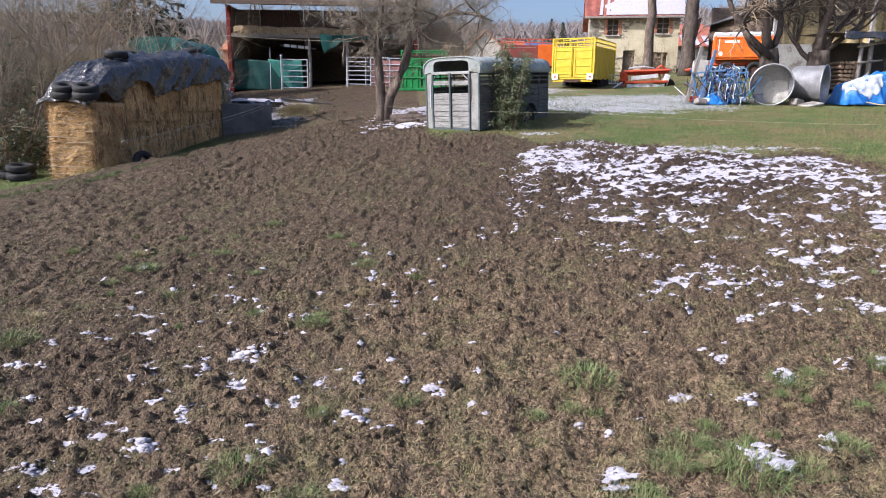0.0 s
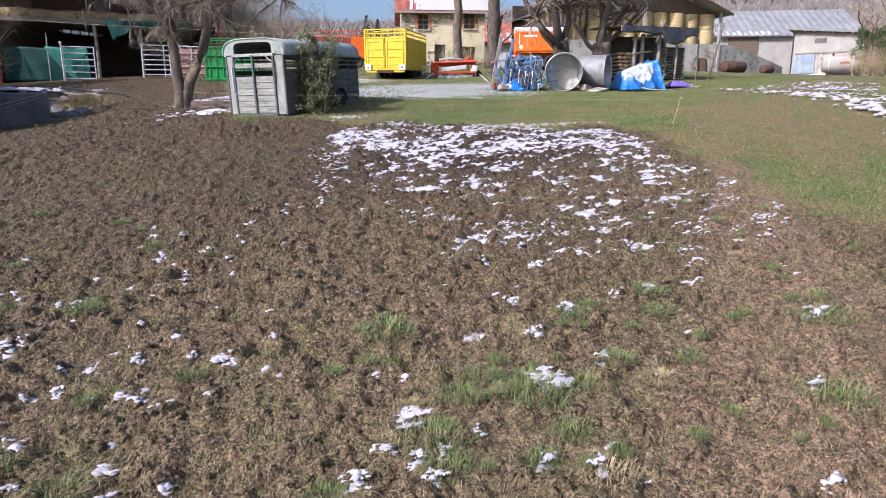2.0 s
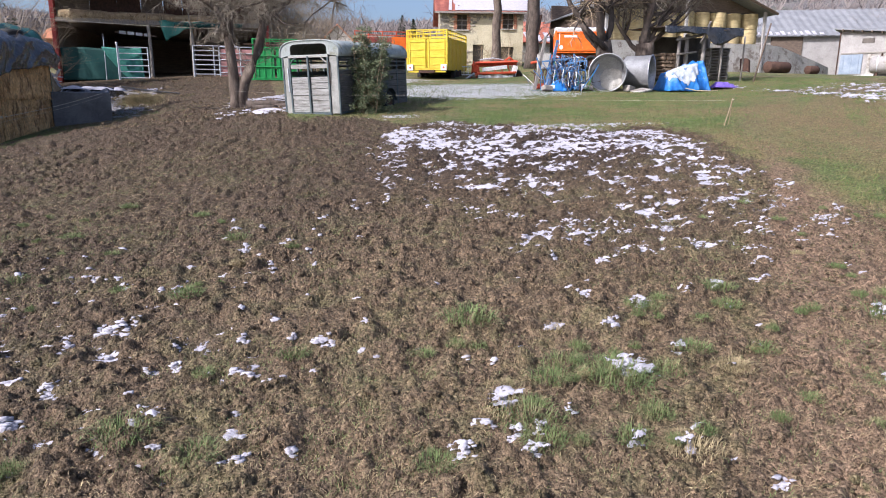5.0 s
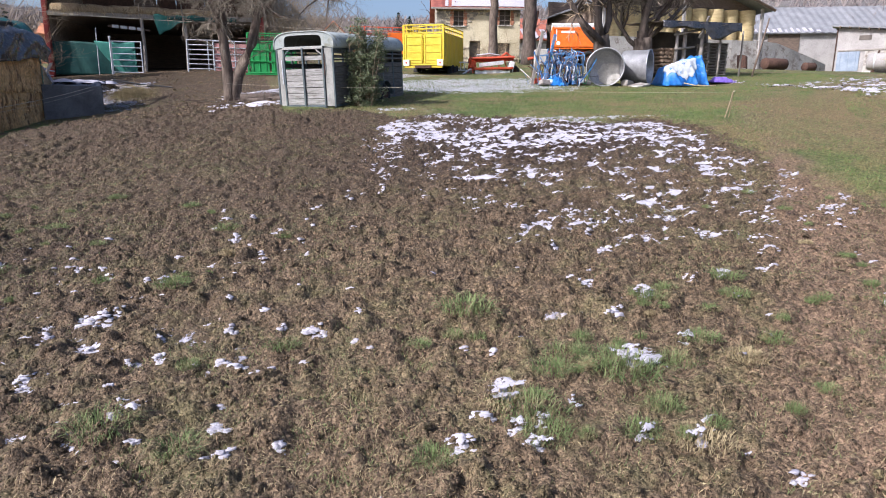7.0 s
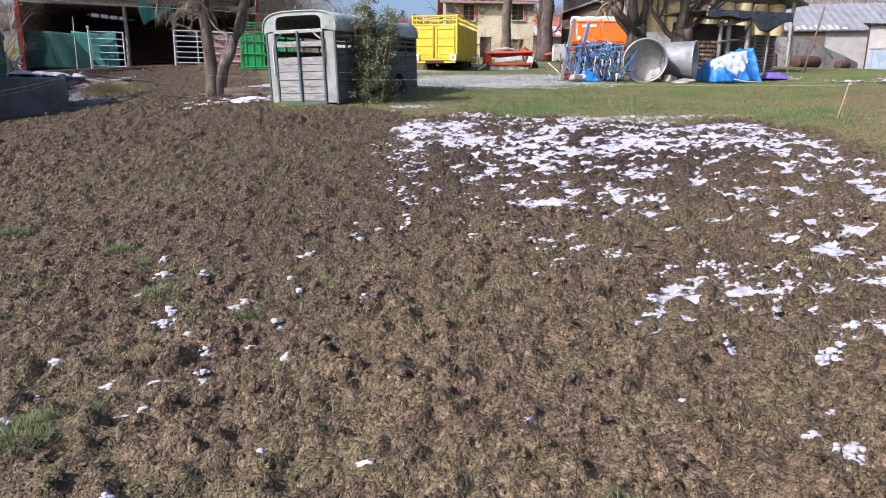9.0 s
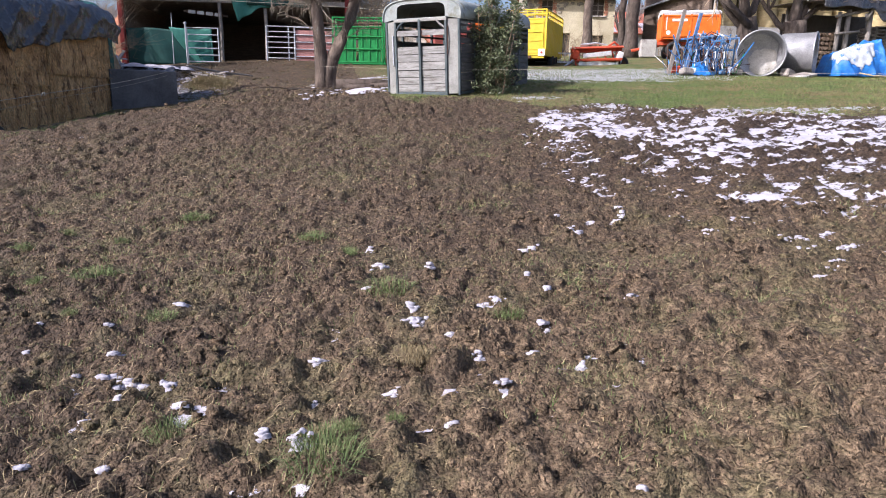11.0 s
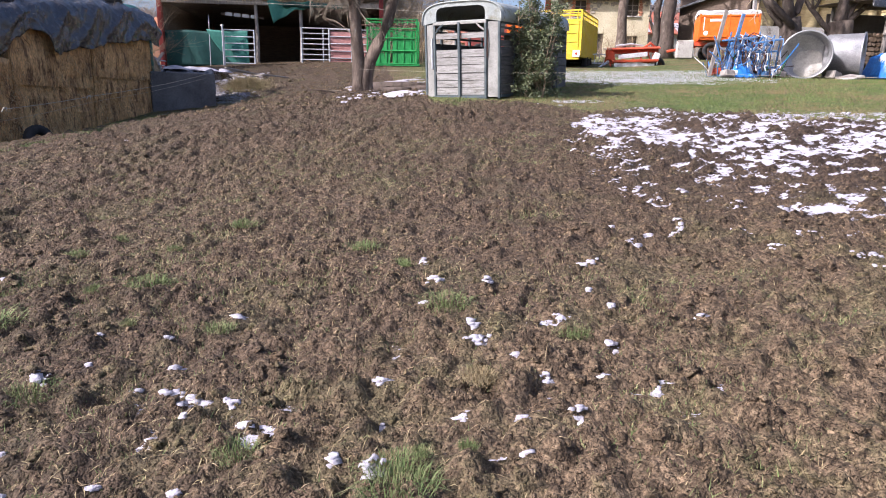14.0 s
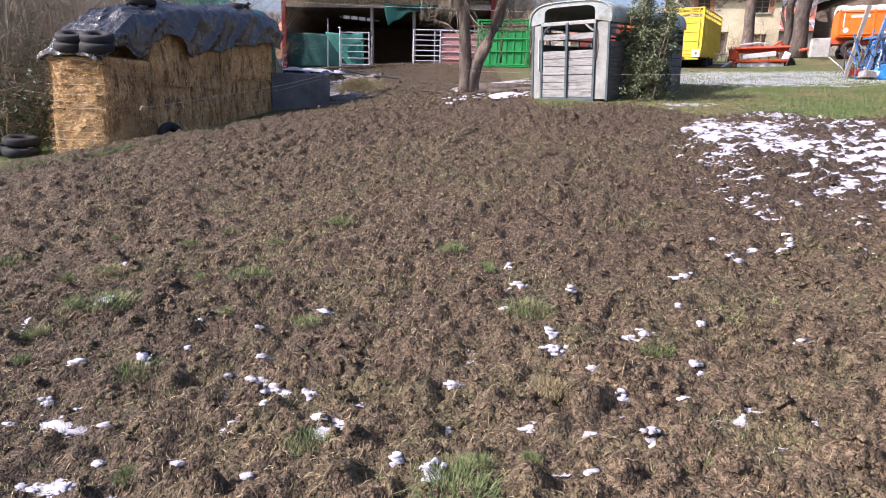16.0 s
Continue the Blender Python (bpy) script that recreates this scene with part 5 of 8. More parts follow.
film = Buf().sheet(lambda u, v: (-7.85 + 1.35 * u, 23.20 + 2.6 * v + 0.72 * u, 2.05 + 0.22 * math.sin(math.pi * v) + 0.14 * noise.noise(Vector((u * 5, v * 5, 2))) + 0.06 * noise.noise(Vector((u * 17, v * 14, 5)))), 40, 30, 0.01)
solid("ground_sheet", film, M["black_film"], Matrix(), "crumpled black film over the pit with snow on it", "tarpaulin", smooth=True)
for k, (x, y, sx, sy) in enumerate(((-7.5, 23.75, 0.6, 0.4), (-7.2, 24.3, 0.7, 0.45), (-6.9, 24.6, 0.8, 0.6), (-7.55, 24.9, 0.6, 0.4), (-6.5, 25.2, 0.5, 0.8), (-7.3, 25.6, 0.9, 0.3))):
    lump = Buf().sheet(lambda u, v: (x + sx * (u - 0.5) * (1 + 0.4 * noise.noise(Vector((v * 4, k, 0)))), y + sy * (v - 0.5) * (1 + 0.4 * noise.noise(Vector((u * 4, k, 3)))), 2.20 + 0.12 * math.sin(math.pi * u) ** 0.6 * math.sin(math.pi * v) ** 0.6), 14, 12)
    solid("snow_patch", lump, M["snow"], Matrix(), "thin white snow patch lying on black film", "snow", "snow on the film", smooth=True)
for k in range(9):
    x, y = rnd.uniform(-8.4, -5.6), rnd.uniform(25.5, 28)
    a = rnd.uniform(0, 180)
    b = Buf().box((rnd.uniform(1.0, 2.4), 0.1, 0.05), (0, 0, 0), (rnd.uniform(-8, 8), rnd.uniform(-8, 8), a))
    solid("board", b, M["grey_wood"], pose(x, y, 2.15 + 0.05 * k / 3), "loose grey board lying on the scrap heap", "board", "loose boards")

# ---------------------------------------------------------------- red steel barn
def barn():
    bx0, bx1, by, z0 = -11.45, -1.55, 35.0, 2.55
    t = thing("barn", pose(0, 0, 0), "open-fronted red steel barn with a hay loft and dark interior", "barn")
    def p(name, size, at, key, rot=(0, 0, 0), label="", bev=0.01):
        return part(name, Buf().box(size, at, rot, bev), M[key], t, label)
    D = 9.0
    for x, h in ((bx0, 7.2), (bx1 - 0.05, 7.2)):
        b = Buf().box((0.06, 0.22, h - z0), (x, by, (h + z0) / 2)).box((0.2, 0.03, h - z0), (x, by - 0.11, (h + z0) / 2)).box((0.2, 0.03, h - z0), (x, by + 0.11, (h + z0) / 2))
        part("steel_post", b, M["red_steel"], t, "red steel column")
        b = Buf().box((0.2, 0.2, h - z0), (x, by + D, (h + z0) / 2))
        part("steel_post", b, M["red_steel"], t)
    for x in (-7.24, -5.25):
        part("timber_post", Buf().tube([(x, by, 2.7), (x + 0.02, by, 4.3), (x - 0.03, by, 5.95)], [0.085, 0.08, 0.075], 9), M["grey_wood"], t)
    p("back_wall", (bx1 - bx0, 0.15, 5.2), ((bx0 + bx1) / 2, by + D, 4.9), "barn_board")
    p("side_wall", (0.12, D, 4.9), (bx0 - 0.02, by + D / 2, 4.75), "barn_board")
    p("side_wall", (0.12, D, 4.9), (bx1 + 0.02, by + D / 2, 4.75), "barn_board")
    p("loft_floor", (bx1 - bx0, D, 0.14), ((bx0 + bx1) / 2, by + D / 2 + 0.1, 5.78), "barn_board")
    p("loft_beam", (bx1 - bx0, 0.16, 0.2), ((bx0 + bx1) / 2, by - 0.02, 5.70), "grey_wood")
    # roof with its slope from front to back
    p("roof", (bx1 - bx0 + 1.0, D + 2.0, 0.09), ((bx0 + bx1) / 2, by + D / 2 - 0.2, 7.95), "rust", (8, 0, 0), "rusty sheet roof")
    p("fascia", (bx1 - bx0 + 1.0, 0.06, 0.25), ((bx0 + bx1) / 2, by - 1.18, 7.2), "dark_wood")
    # loft boards
    k = 0
    rnd = random.Random(2)
    x = bx0 + 0.15
    while x < bx1:
        w = rnd.uniform(0.5, 1.4)
        part("loft_board", Buf().box((w - 0.03, 0.05, 1.0), (x + w / 2, by + 0.35 + rnd.uniform(0, 0.2), 6.55), (rnd.gauss(0, 2), 0, 0)), M["rust" if k % 3 else "dark_wood"], t)
        x += w
        k += 1
    # ragged straw edge of the loft
    def rag(u, v):
        x = bx0 + 0.25 + (bx1 - bx0 - 2.4) * u
        a = v * math.pi
        top = 6.20 + 0.07 * noise.noise(Vector((x * 1.3, 0, 1))) - 0.10 * u
        low = 5.72 + 0.10 * noise.noise(Vector((x * 2.6, 0, 7))) + 0.05 * noise.noise(Vector((x * 9, 0, 3)))
        r = 0.26 + 0.10 * noise.noise(Vector((x * 2.1, v * 3, 5))) + 0.04 * noise.noise(Vector((x * 8, v * 8, 5)))
        return (x, by + 0.1 - r * math.sin(a), low + (top - low) * (1 - math.cos(a)) / 2)
    part("loft_straw", Buf().sheet(rag, 150, 12), M["straw_brown"], t, "ragged brown straw edge of the loft", smooth=True)
    wisps = Buf()
    for k in range(1500):
        u = rnd.random()
        q = Vector(rag(u, rnd.uniform(0.05, 0.95)))
        e = q + Vector((rnd.gauss(0, 0.08), -rnd.uniform(0.02, 0.16), -rnd.uniform(0.0, 0.24)))
        s = Vector((0.008, 0, 0.004))
        wisps.add([q - s, q + s, e], [(0, 1, 2)])
    tagged(part("hanging_straw", wisps, M["straw_pale"], t), kind="stuff")
    # row of pale insulated blocks on a rail inside
    p("inner_rail", (1.9, 0.08, 0.08), (-7.95, by + 0.5, 5.18), "dark_wood", (0, 5, 0))
    for k in range(4):
        p("pale_block", (0.30, 0.1, 0.15), (-8.55 + 0.38 * k, by + 0.42, 5.24 - 0.033 * k), "white_paint", (0, 5, 0), "pale block on a rail")
    # torn green sheet hanging from the loft
    def torn(u, v):
        x = -6.7 + 2.3 * u
        drop = (0.75 * (1 - u) ** 2.2 + 0.22) * v
        return (x + 0.25 * v * (1 - u), by - 0.16 - 0.08 * math.sin(u * 11 + v * 3), 5.78 - drop + 0.04 * math.sin(u * 17))
    part("torn_sheet", Buf().sheet(torn, 26, 8, 0.006), M["net_lit"], t, "torn green sheet hanging from the loft", smooth=True)
    def roll(u, v):
        a = 2 * math.pi * v
        x = -6.0 + 3.2 * u
        return (x, by - 0.2 + 0.13 * math.cos(a), 5.62 + 0.03 * math.sin(u * 15) + 0.10 * math.sin(a))
    part("rolled_sheet", Buf().sheet(roll, 20, 10), M["net_shaded"], t, "rolled dark green curtain", smooth=True)
    # bedding on the floor
    bed = Buf().sheet(lambda u, v: (bx0 + 0.2 + (bx1 - bx0 - 0.4) * u, by + 0.2 + (D - 0.4) * v, 2.92 + 0.16 * noise.noise(Vector((u * 9, v * 9, 1))) + 0.05 * noise.noise(Vector((u * 40, v * 35, 1)))), 60, 40)
    part("bedding", bed, M["straw_brown"], t, "trampled straw bedding", smooth=True)
    # wind net on the lower front, its shade painted dark, then a stretch painted sunlit
    def net(x0, x1, zt, key, yy, lab):
        def fn(u, v):
            x = x0 + (x1 - x0) * u
            return (x, yy + 0.05 * math.sin(u * 9) + 0.03 * math.sin(v * 5 + u * 20), 2.9 + (zt - 2.9 + 0.05 * math.sin(u * 6)) * v)
        return part("wind_net", Buf().sheet(fn, 40, 14, 0.008), M[key], t, lab, smooth=True)
    net(bx0 + 0.12, -8.05, 4.42, "net_shaded", by + 0.10, "shaded stretch of the green wind net")
    # slanted left edge traces where the shadow on the net ends
    def drape(u, v):
        left = -9.45 + 1.15 * (1 - v) ** 1.3
        x = left + (-7.62 - left) * u
        return (x, by - 0.10 + 0.05 * math.sin(u * 8 + v * 3) - 0.04 * v, 2.95 + 1.55 * v - 0.06 * math.sin(math.pi * u) * v)
    part("wind_net", Buf().sheet(drape, 36, 16, 0.008), M["net_lit"], t, "sunlit stretch of green wind net tied to a gate", smooth=True)
    part("net_stay", Buf().tube([(-9.35, by - 0.1, 2.9), (-9.32, by - 0.1, 5.1)], 0.02, 6), M["galv"], t)


barn()


def tube_gate(x0, x1, y, z0, z1, key, label, bars=7, posts=(), rot=0.0):
    w, h = x1 - x0, z1 - z0
    t = thing("cattle_gate", pose(x0, y, z0, 0, 0, rot), label, "gate", "gates along the barn front")
    part("end_post", Buf().tube([(0, 0, 0), (0, 0, h)], 0.032, 8), M[key], t)
    part("end_post", Buf().tube([(w, 0, 0), (w, 0, h)], 0.032, 8), M[key], t)
    for k in range(bars):
        z = 0.12 + (h - 0.14) * k / (bars - 1)
        part("bar", Buf().tube([(0, 0, z), (w, 0, z)], 0.024, 7), M[key], t)
    for f in posts:
        part("upright", Buf().box((0.05, 0.02, h - 0.1), (w * f, 0.0, h / 2 + 0.05)), M[key], t)
    return t


tube_gate(-8.66, -7.32, 34.7, 2.92, 4.50, "galv", "grey tubular cattle gate in front of green wind net", 6)
post = solid("gate_post", Buf().tube([(0, 0, 0), (0, 0, 1.78)], 0.035, 10).lathe([(0.0, 1.86), (0.06, 1.84), (0.07, 1.78), (0.0, 1.76)], None, 10), M["galv"], pose(-8.68, 34.6, 2.85), "grey steel gate post at the barn", "post")
tube_gate(-5.20, -3.05, 34.6, 2.92, 4.66, "galv", "bright galvanised cattle gate at the barn front", 8, (0.45,))


def pink_gate():
    t = tube_gate(-3.95, -1.95, 34.45, 2.92, 4.62, "galv", "galvanised gate boarded with faded pink panels", 6, (0.5,))
    for r in range(6):
        part("panel", Buf().box((1.9, 0.03, 0.235), (1.0, 0.04, 0.22 + 0.25 * r), (0, 0, 0), 0.006), M["pink_panel"], t)


pink_gate()


def green_crush():
    """The green cattle handling crate beside the gates."""
    t = thing("cattle_crate", pose(-2.15, 31.9, gz(-2.0, 32) + 0.0, 0, 0, -8), "bright green steel cattle crate with bars and sheeted doors", "cattle crate")
    W, D, H = 2.05, 0.9, 1.85
    for x in (0, W):
        for y in (0, D):
            part("corner_post", Buf().box((0.08, 0.08, H), (x, y, H / 2 + 0.05)), M["green_steel"], t)
    for z in (0.1, 0.62, 1.12, 1.5, 1.86):
        part("rail", Buf().tube([(0, -0.03, z), (W, -0.03, z)], 0.03, 8), M["green_steel"], t)
        part("rail", Buf().tube([(0, D, z), (W, D, z)], 0.03, 8), M["green_steel"], t)
    for x0, x1 in ((0.06, 0.95), (1.05, 1.98)):
        d = part("door", Buf().box((x1 - x0, 0.03, 1.32), ((x0 + x1) / 2, 0.02, 0.78)), M["green_steel"], t, "green sheet door")
        for k in range(3):
            part("rib", Buf().box((0.05, 0.03, 1.25), (x0 + (x1 - x0) * (k + 0.5) / 3, -0.008, 0.78)), M["green_steel"], d)
    for k in range(9):
        x = 0.15 + k * (W - 0.3) / 8
        part("bar", Buf().tube([(x, 0.0, 1.44), (x, 0.0, 1.86)], 0.018, 6), M["green_steel"], t)
    for y in (0, D):
        part("skid", Buf().box((W + 0.3, 0.09, 0.08), (W / 2, y, 0.05)), M["green_steel"], t)
    part("top_bar", Buf().tube([(-0.4, -0.06, 1.62), (W, -0.06, 1.62)], 0.03, 7), M["rust"], t)


green_crush()

# ---------------------------------------------------------------- fruit tree before the barn, with litter round its foot
def fruit_tree():
    """Short trunk, two heavy limbs that part low down, and a dense hanging tangle of twigs high up."""
    x, y = -2.05, 21.2
    rnd = random.Random(21)
    t = thing("fruit_tree", pose(x, y, gz(x, y) - 0.15), "forked old fruit tree with a dense tangle of bare twigs", "tree")
    wood, twigs = Buf(), Buf()
    limb_l = [Vector(p) for p in ((-0.02, 0, 0), (-0.04, 0, 0.45), (-0.06, 0, 0.95), (-0.10, 0.02, 1.6), (-0.15, 0.05, 2.2), (-0.10, 0.08, 2.85), (-0.06, 0.1, 3.5), (-0.04, 0.1, 4.4))]
    limb_r = [Vector(p) for p in ((0.12, 0, 0), (0.13, 0, 0.45), (0.24, 0, 0.95), (0.46, 0, 1.4), (0.70, 0.02, 1.9), (0.88, 0.05, 2.6), (0.97, 0.08, 3.3), (1.04, 0.1, 4.4))]
    wood.tube(limb_l, [0.24, 0.18, 0.165, 0.15, 0.14, 0.12, 0.10, 0.07], 12)
    wood.tube(limb_r, [0.22, 0.18, 0.165, 0.155, 0.145, 0.13, 0.11, 0.07], 12)
    arc = [Vector(p) for p in ((-0.14, 0.05, 2.1), (-0.22, 0.0, 2.6), (-0.45, -0.02, 3.12), (-0.80, -0.05, 3.36), (-1.10, -0.1, 3.25), (-1.28, -0.1, 2.95))]
    wood.tube(arc, [0.11, 0.105, 0.095, 0.08, 0.06, 0.03], 9)
    bough = [Vector(p) for p in ((0.90, 0.05, 2.65), (1.5, -0.1, 3.25), (2.2, -0.2, 3.55), (2.9, -0.2, 3.5), (3.5, -0.2, 3.3))]
    wood.tube(bough, [0.085, 0.075, 0.06, 0.045, 0.02], 8)
    for line, n in ((limb_l, 22), (limb_r, 24), (arc, 22), (bough, 26)):
        for k in range(n):
            i = rnd.randrange(len(line) - 3 if line in (limb_l, limb_r) else 1, len(line) - 1)
            at = line[i].lerp(line[i + 1], rnd.random())
            d = Vector((rnd.gauss(0, 1), rnd.gauss(0, 0.8), rnd.gauss(0.0, 0.5))).normalized()
            grow(rnd, wood, twigs, at, d, rnd.uniform(0.5, 1.25), rnd.uniform(0.014, 0.034), 3, 0.30, 0.8, 4, 0.1)
    for k in range(10):
        line = (limb_l, limb_r)[k % 2]
        at = line[rnd.randrange(3, 5)]
        grow(rnd, wood, twigs, at, Vector((rnd.gauss(0, 1), rnd.gauss(0, 1), 0.1)).normalized(), rnd.uniform(0.4, 0.8), 0.014, 2, 0.05, 0.8, 4, 0.1)
    part("trunk", wood, M["bark"], t, smooth=True)
    part("crown", twigs, M["twig"], t, "bare lichen-grey twigs")


fruit_tree()
rnd = random.Random(31)
for k in range(7):
    x, y = -0.9 + rnd.uniform(-0.6, 1.0), 20.6 + rnd.uniform(-0.8, 1.2)
    b = Buf().tube([(0, 0, 0), (rnd.uniform(0.5, 1.1), rnd.uniform(-0.2, 0.2), 0.02)], [0.08, 0.06], 8)
    solid("log", b, M["bark_dark"], pose(x, y, gz(x, y) + 0.07, 0, 0, rnd.uniform(-40, 40)), "short cut log lying near the tree", "log", "logs by the tree", smooth=True)
# old snow, sticks and scraps strewn between the tree and the trailer
for k in range(22):
    x, y = -1.2 + rnd.gauss(0, 0.55), 21.6 + rnd.gauss(0, 1.4)
    if math.hypot(x + 2.0, y - 21.2) < 0.45:
        x -= 0.9
    sx, sy, h = rnd.uniform(0.18, 0.55), rnd.uniform(0.12, 0.35), rnd.uniform(0.03, 0.07)
    turn = rnd.uniform(0, 3.1)
    def lump(u, v):
        a, q = 2 * math.pi * u, v
        w = 1 + 0.45 * noise.noise(Vector((math.cos(a) * 1.7, math.sin(a) * 1.7, k)))
        px, py = sx * q * w * math.cos(a), sy * q * w * math.sin(a)
        gx, gy = x + px * math.cos(turn) - py * math.sin(turn), y + px * math.sin(turn) + py * math.cos(turn)
        return (gx, gy, gz(gx, gy) + 0.02 + h * (1 - q * q) + 0.02 * noise.noise(Vector((gx * 9, gy * 9, 2))))
    solid("snow_patch", Buf().sheet(lump, 16, 4), M["snow"], Matrix(), "small patch of old snow lying among sticks", "snow", "snow by the tree", smooth=True)
for k in range(26):
    x, y = -1.3 + rnd.gauss(0, 0.7), 21.8 + rnd.gauss(0, 1.3)
    ln = rnd.uniform(0.4, 1.3)
    b = Buf().tube([(0, 0, 0), (ln * 0.5, rnd.gauss(0, 0.06), 0.05), (ln, rnd.gauss(0, 0.1), 0.03)], [0.016, 0.014, 0.007], 5)
    solid("stick", b, M["twig" if k % 2 else "bark"], pose(x, y, gz(x, y) + 0.03, 0, 0, rnd.uniform(0, 360)), "dead grey stick lying in the yard", "stick", "sticks by the tree")
b = Buf().tube([(0, 0, 0), (0.8, 0.1, 0.03), (1.6, 0.05, 0.0)], [0.13, 0.12, 0.11], 10)
solid("tree_trunk", b, M["bark_dark"], pose(-1.7, 20.3, gz(-1.0, 20.1) + 0.10, 0, 0, -12), "thick felled branch lying beside the trailer", "log", smooth=True)

# ---------------------------------------------------------------- electric fence
def fence_post(x, y, h, label, lean=0.0, legs=1):
    t = thing("fence_post", pose(x, y, gz(x, y) - 0.1, 0, lean, 0), label, "fence post", "electric fence posts")
    part("stake", Buf().tube([(0, 0, 0), (0.01, 0, (h + 0.1) * 0.5), (0, 0, h + 0.1)], [0.011, 0.010, 0.008], 7), M["twig_brown"], t)
    if legs > 1:
        part("leg", Buf().tube([(0.14, 0.05, 0), (0.09, 0.02, h * 0.5), (0.0, 0, h + 0.08)], 0.010, 6), M["twig_brown"], t)
    part("insulator", Buf().tube([(0, -0.01, h + 0.06), (0, -0.06, h + 0.07)], [0.008, 0.010], 8), M["twine"], t, "white wire insulator")


def wire(pts, label, r=0.006, key="twine"):
    full = []
    for a, b in zip(pts, pts[1:]):
        a, b = Vector(a), Vector(b)
        for k in range(8):
            p = a.lerp(b, k / 8)
            p.z -= 0.05 * math.sin(math.pi * k / 8) * (b - a).length / 6
            full.append(p)
    full.append(Vector(pts[-1]))
    solid("fence_wire", Buf().tube(full, r, 5), M[key], Matrix(), label, "wire", "fence wires")


w_corner = (-6.62, 23.75, 2.08)
wire([(-8.12, 16.15, 1.10), (-7.43, 17.9, 1.35), w_corner], "pale electric fence rope along the straw bales")
for p in ((-8.12, 16.15, 1.10), (-7.43, 17.9, 1.35)):
    solid("rope_knot", Buf().tube([(-0.03, -0.03, -0.05), (0.0, 0.0, 0.02), (0.01, 0.05, 0.03), (0.03, 0.0, -0.04)], [0.008, 0.014, 0.012, 0.006], 6), M["twine"], pose(*p), "pale knot with loose ends in the fence rope", "knot", "knots in the rope")
wire([(-8.30, 16.05, 0.86), (-7.43, 18.2, 1.26), (-6.62, 23.75, 1.98)], "second thin fence cord sagging below the rope", 0.003)
fence_post(9.0, 12.4, 0.62, "thin leaning stake of the electric fence on the grass", 14, 2)
wire([(9.0, 12.4, 1.86), (3.5, 15.95, 1.99), (-2.0, 19.5, 2.10)], "thin white electric fence wire strung past the trailer", 0.0018)
wire([(-11.0, 30.0, 5.2), (-3.0, 30.0, 4.95), (4.0, 29.5, 4.8)], "overhead pale wire across the barn front", 0.007)
# snowy scrap in the gap between the covered load and the barn
rnd = random.Random(19)
for k in range(14):
    x, y = rnd.uniform(-12.6, -10.6), rnd.uniform(29.5, 33.0)
    b = Buf().box((rnd.uniform(0.8, 2.0), 0.12, 0.04), (0, 0, 0.05), (rnd.uniform(-10, 10), rnd.uniform(-35, 35), rnd.uniform(0, 180)))
    solid("board", b, M["grey_wood" if k % 3 else "white_sheet"], pose(x, y, gz(x, y) + 0.35 + 0.03 * k), "loose board thrown on a scrap heap", "board", "boards on the scrap heap")
for k in range(5):
    x, y = rnd.uniform(-12.2, -10.8), rnd.uniform(29.0, 32.5)
    heap = Buf().sheet(lambda u, v: (x + 1.3 * (u - 0.5), y + 1.0 * (v - 0.5), gz(x, y) - 0.05 + (0.9 + 0.1 * k) * math.sin(math.pi * u) ** 0.7 * math.sin(math.pi * v) ** 0.7 * (0.8 + 0.4 * noise.noise(Vector((u * 5, v * 5, k))))), 18, 14)
    solid("scrap_heap", heap, M["snow" if k % 2 else "straw_brown"], Matrix(), "low snowy heap of scrap and old straw", "heap", "heaps beside the barn", smooth=True)
# scrub and a brick shed end in the gap between the covered load and the barn
for k, (x, y) in enumerate(((-12.5, 33.0), (-13.4, 35.5))):
    brush("scrub", (x, y), (0.8, 0.8, 3.0), 160 + k, "bare pale scrub between a covered load and the barn", 12, "twig" if k else "twig_brown", 3)
shed = thing("brick_shed", pose(-18.3, 58.0, gz(-18.3, 58.0) - 0.95), "small red brick shed behind the barn yard", "shed")
part("wall", Buf().box((1.7, 3.0, 2.9), (0, 0, 1.45)), M["brick"], shed)
part("roof", Buf().box((2.0, 2.0, 0.12), (0, -0.85, 3.4), (28, 0, 0)).box((2.0, 2.0, 0.12), (0, 0.85, 3.4), (-28, 0, 0)), M["orange_tile"], shed)
# ---------------------------------------------------------------- yellow livestock wagon
def wheel_part(parent, m, r, w, hub="white_paint", label=""):
    tyre_b = Buf().lathe([(r * 0.55, -w / 2), (r * 0.92, -w / 2), (r, -w * 0.3), (r, w * 0.3), (r * 0.92, w / 2), (r * 0.55, w / 2)], m, 26, True)
    wh = part("wheel", tyre_b, M["black_rubber"], parent, label, smooth=True)
    part("rim", Buf().lathe([(0, w * 0.2), (r * 0.2, w * 0.25), (r * 0.5, w * 0.1), (r * 0.56, w * 0.42), (r * 0.56, -w * 0.42), (r * 0.5, -w * 0.1), (0, -w * 0.2)], m, 20), M[hub], wh, smooth=True)
    return wh


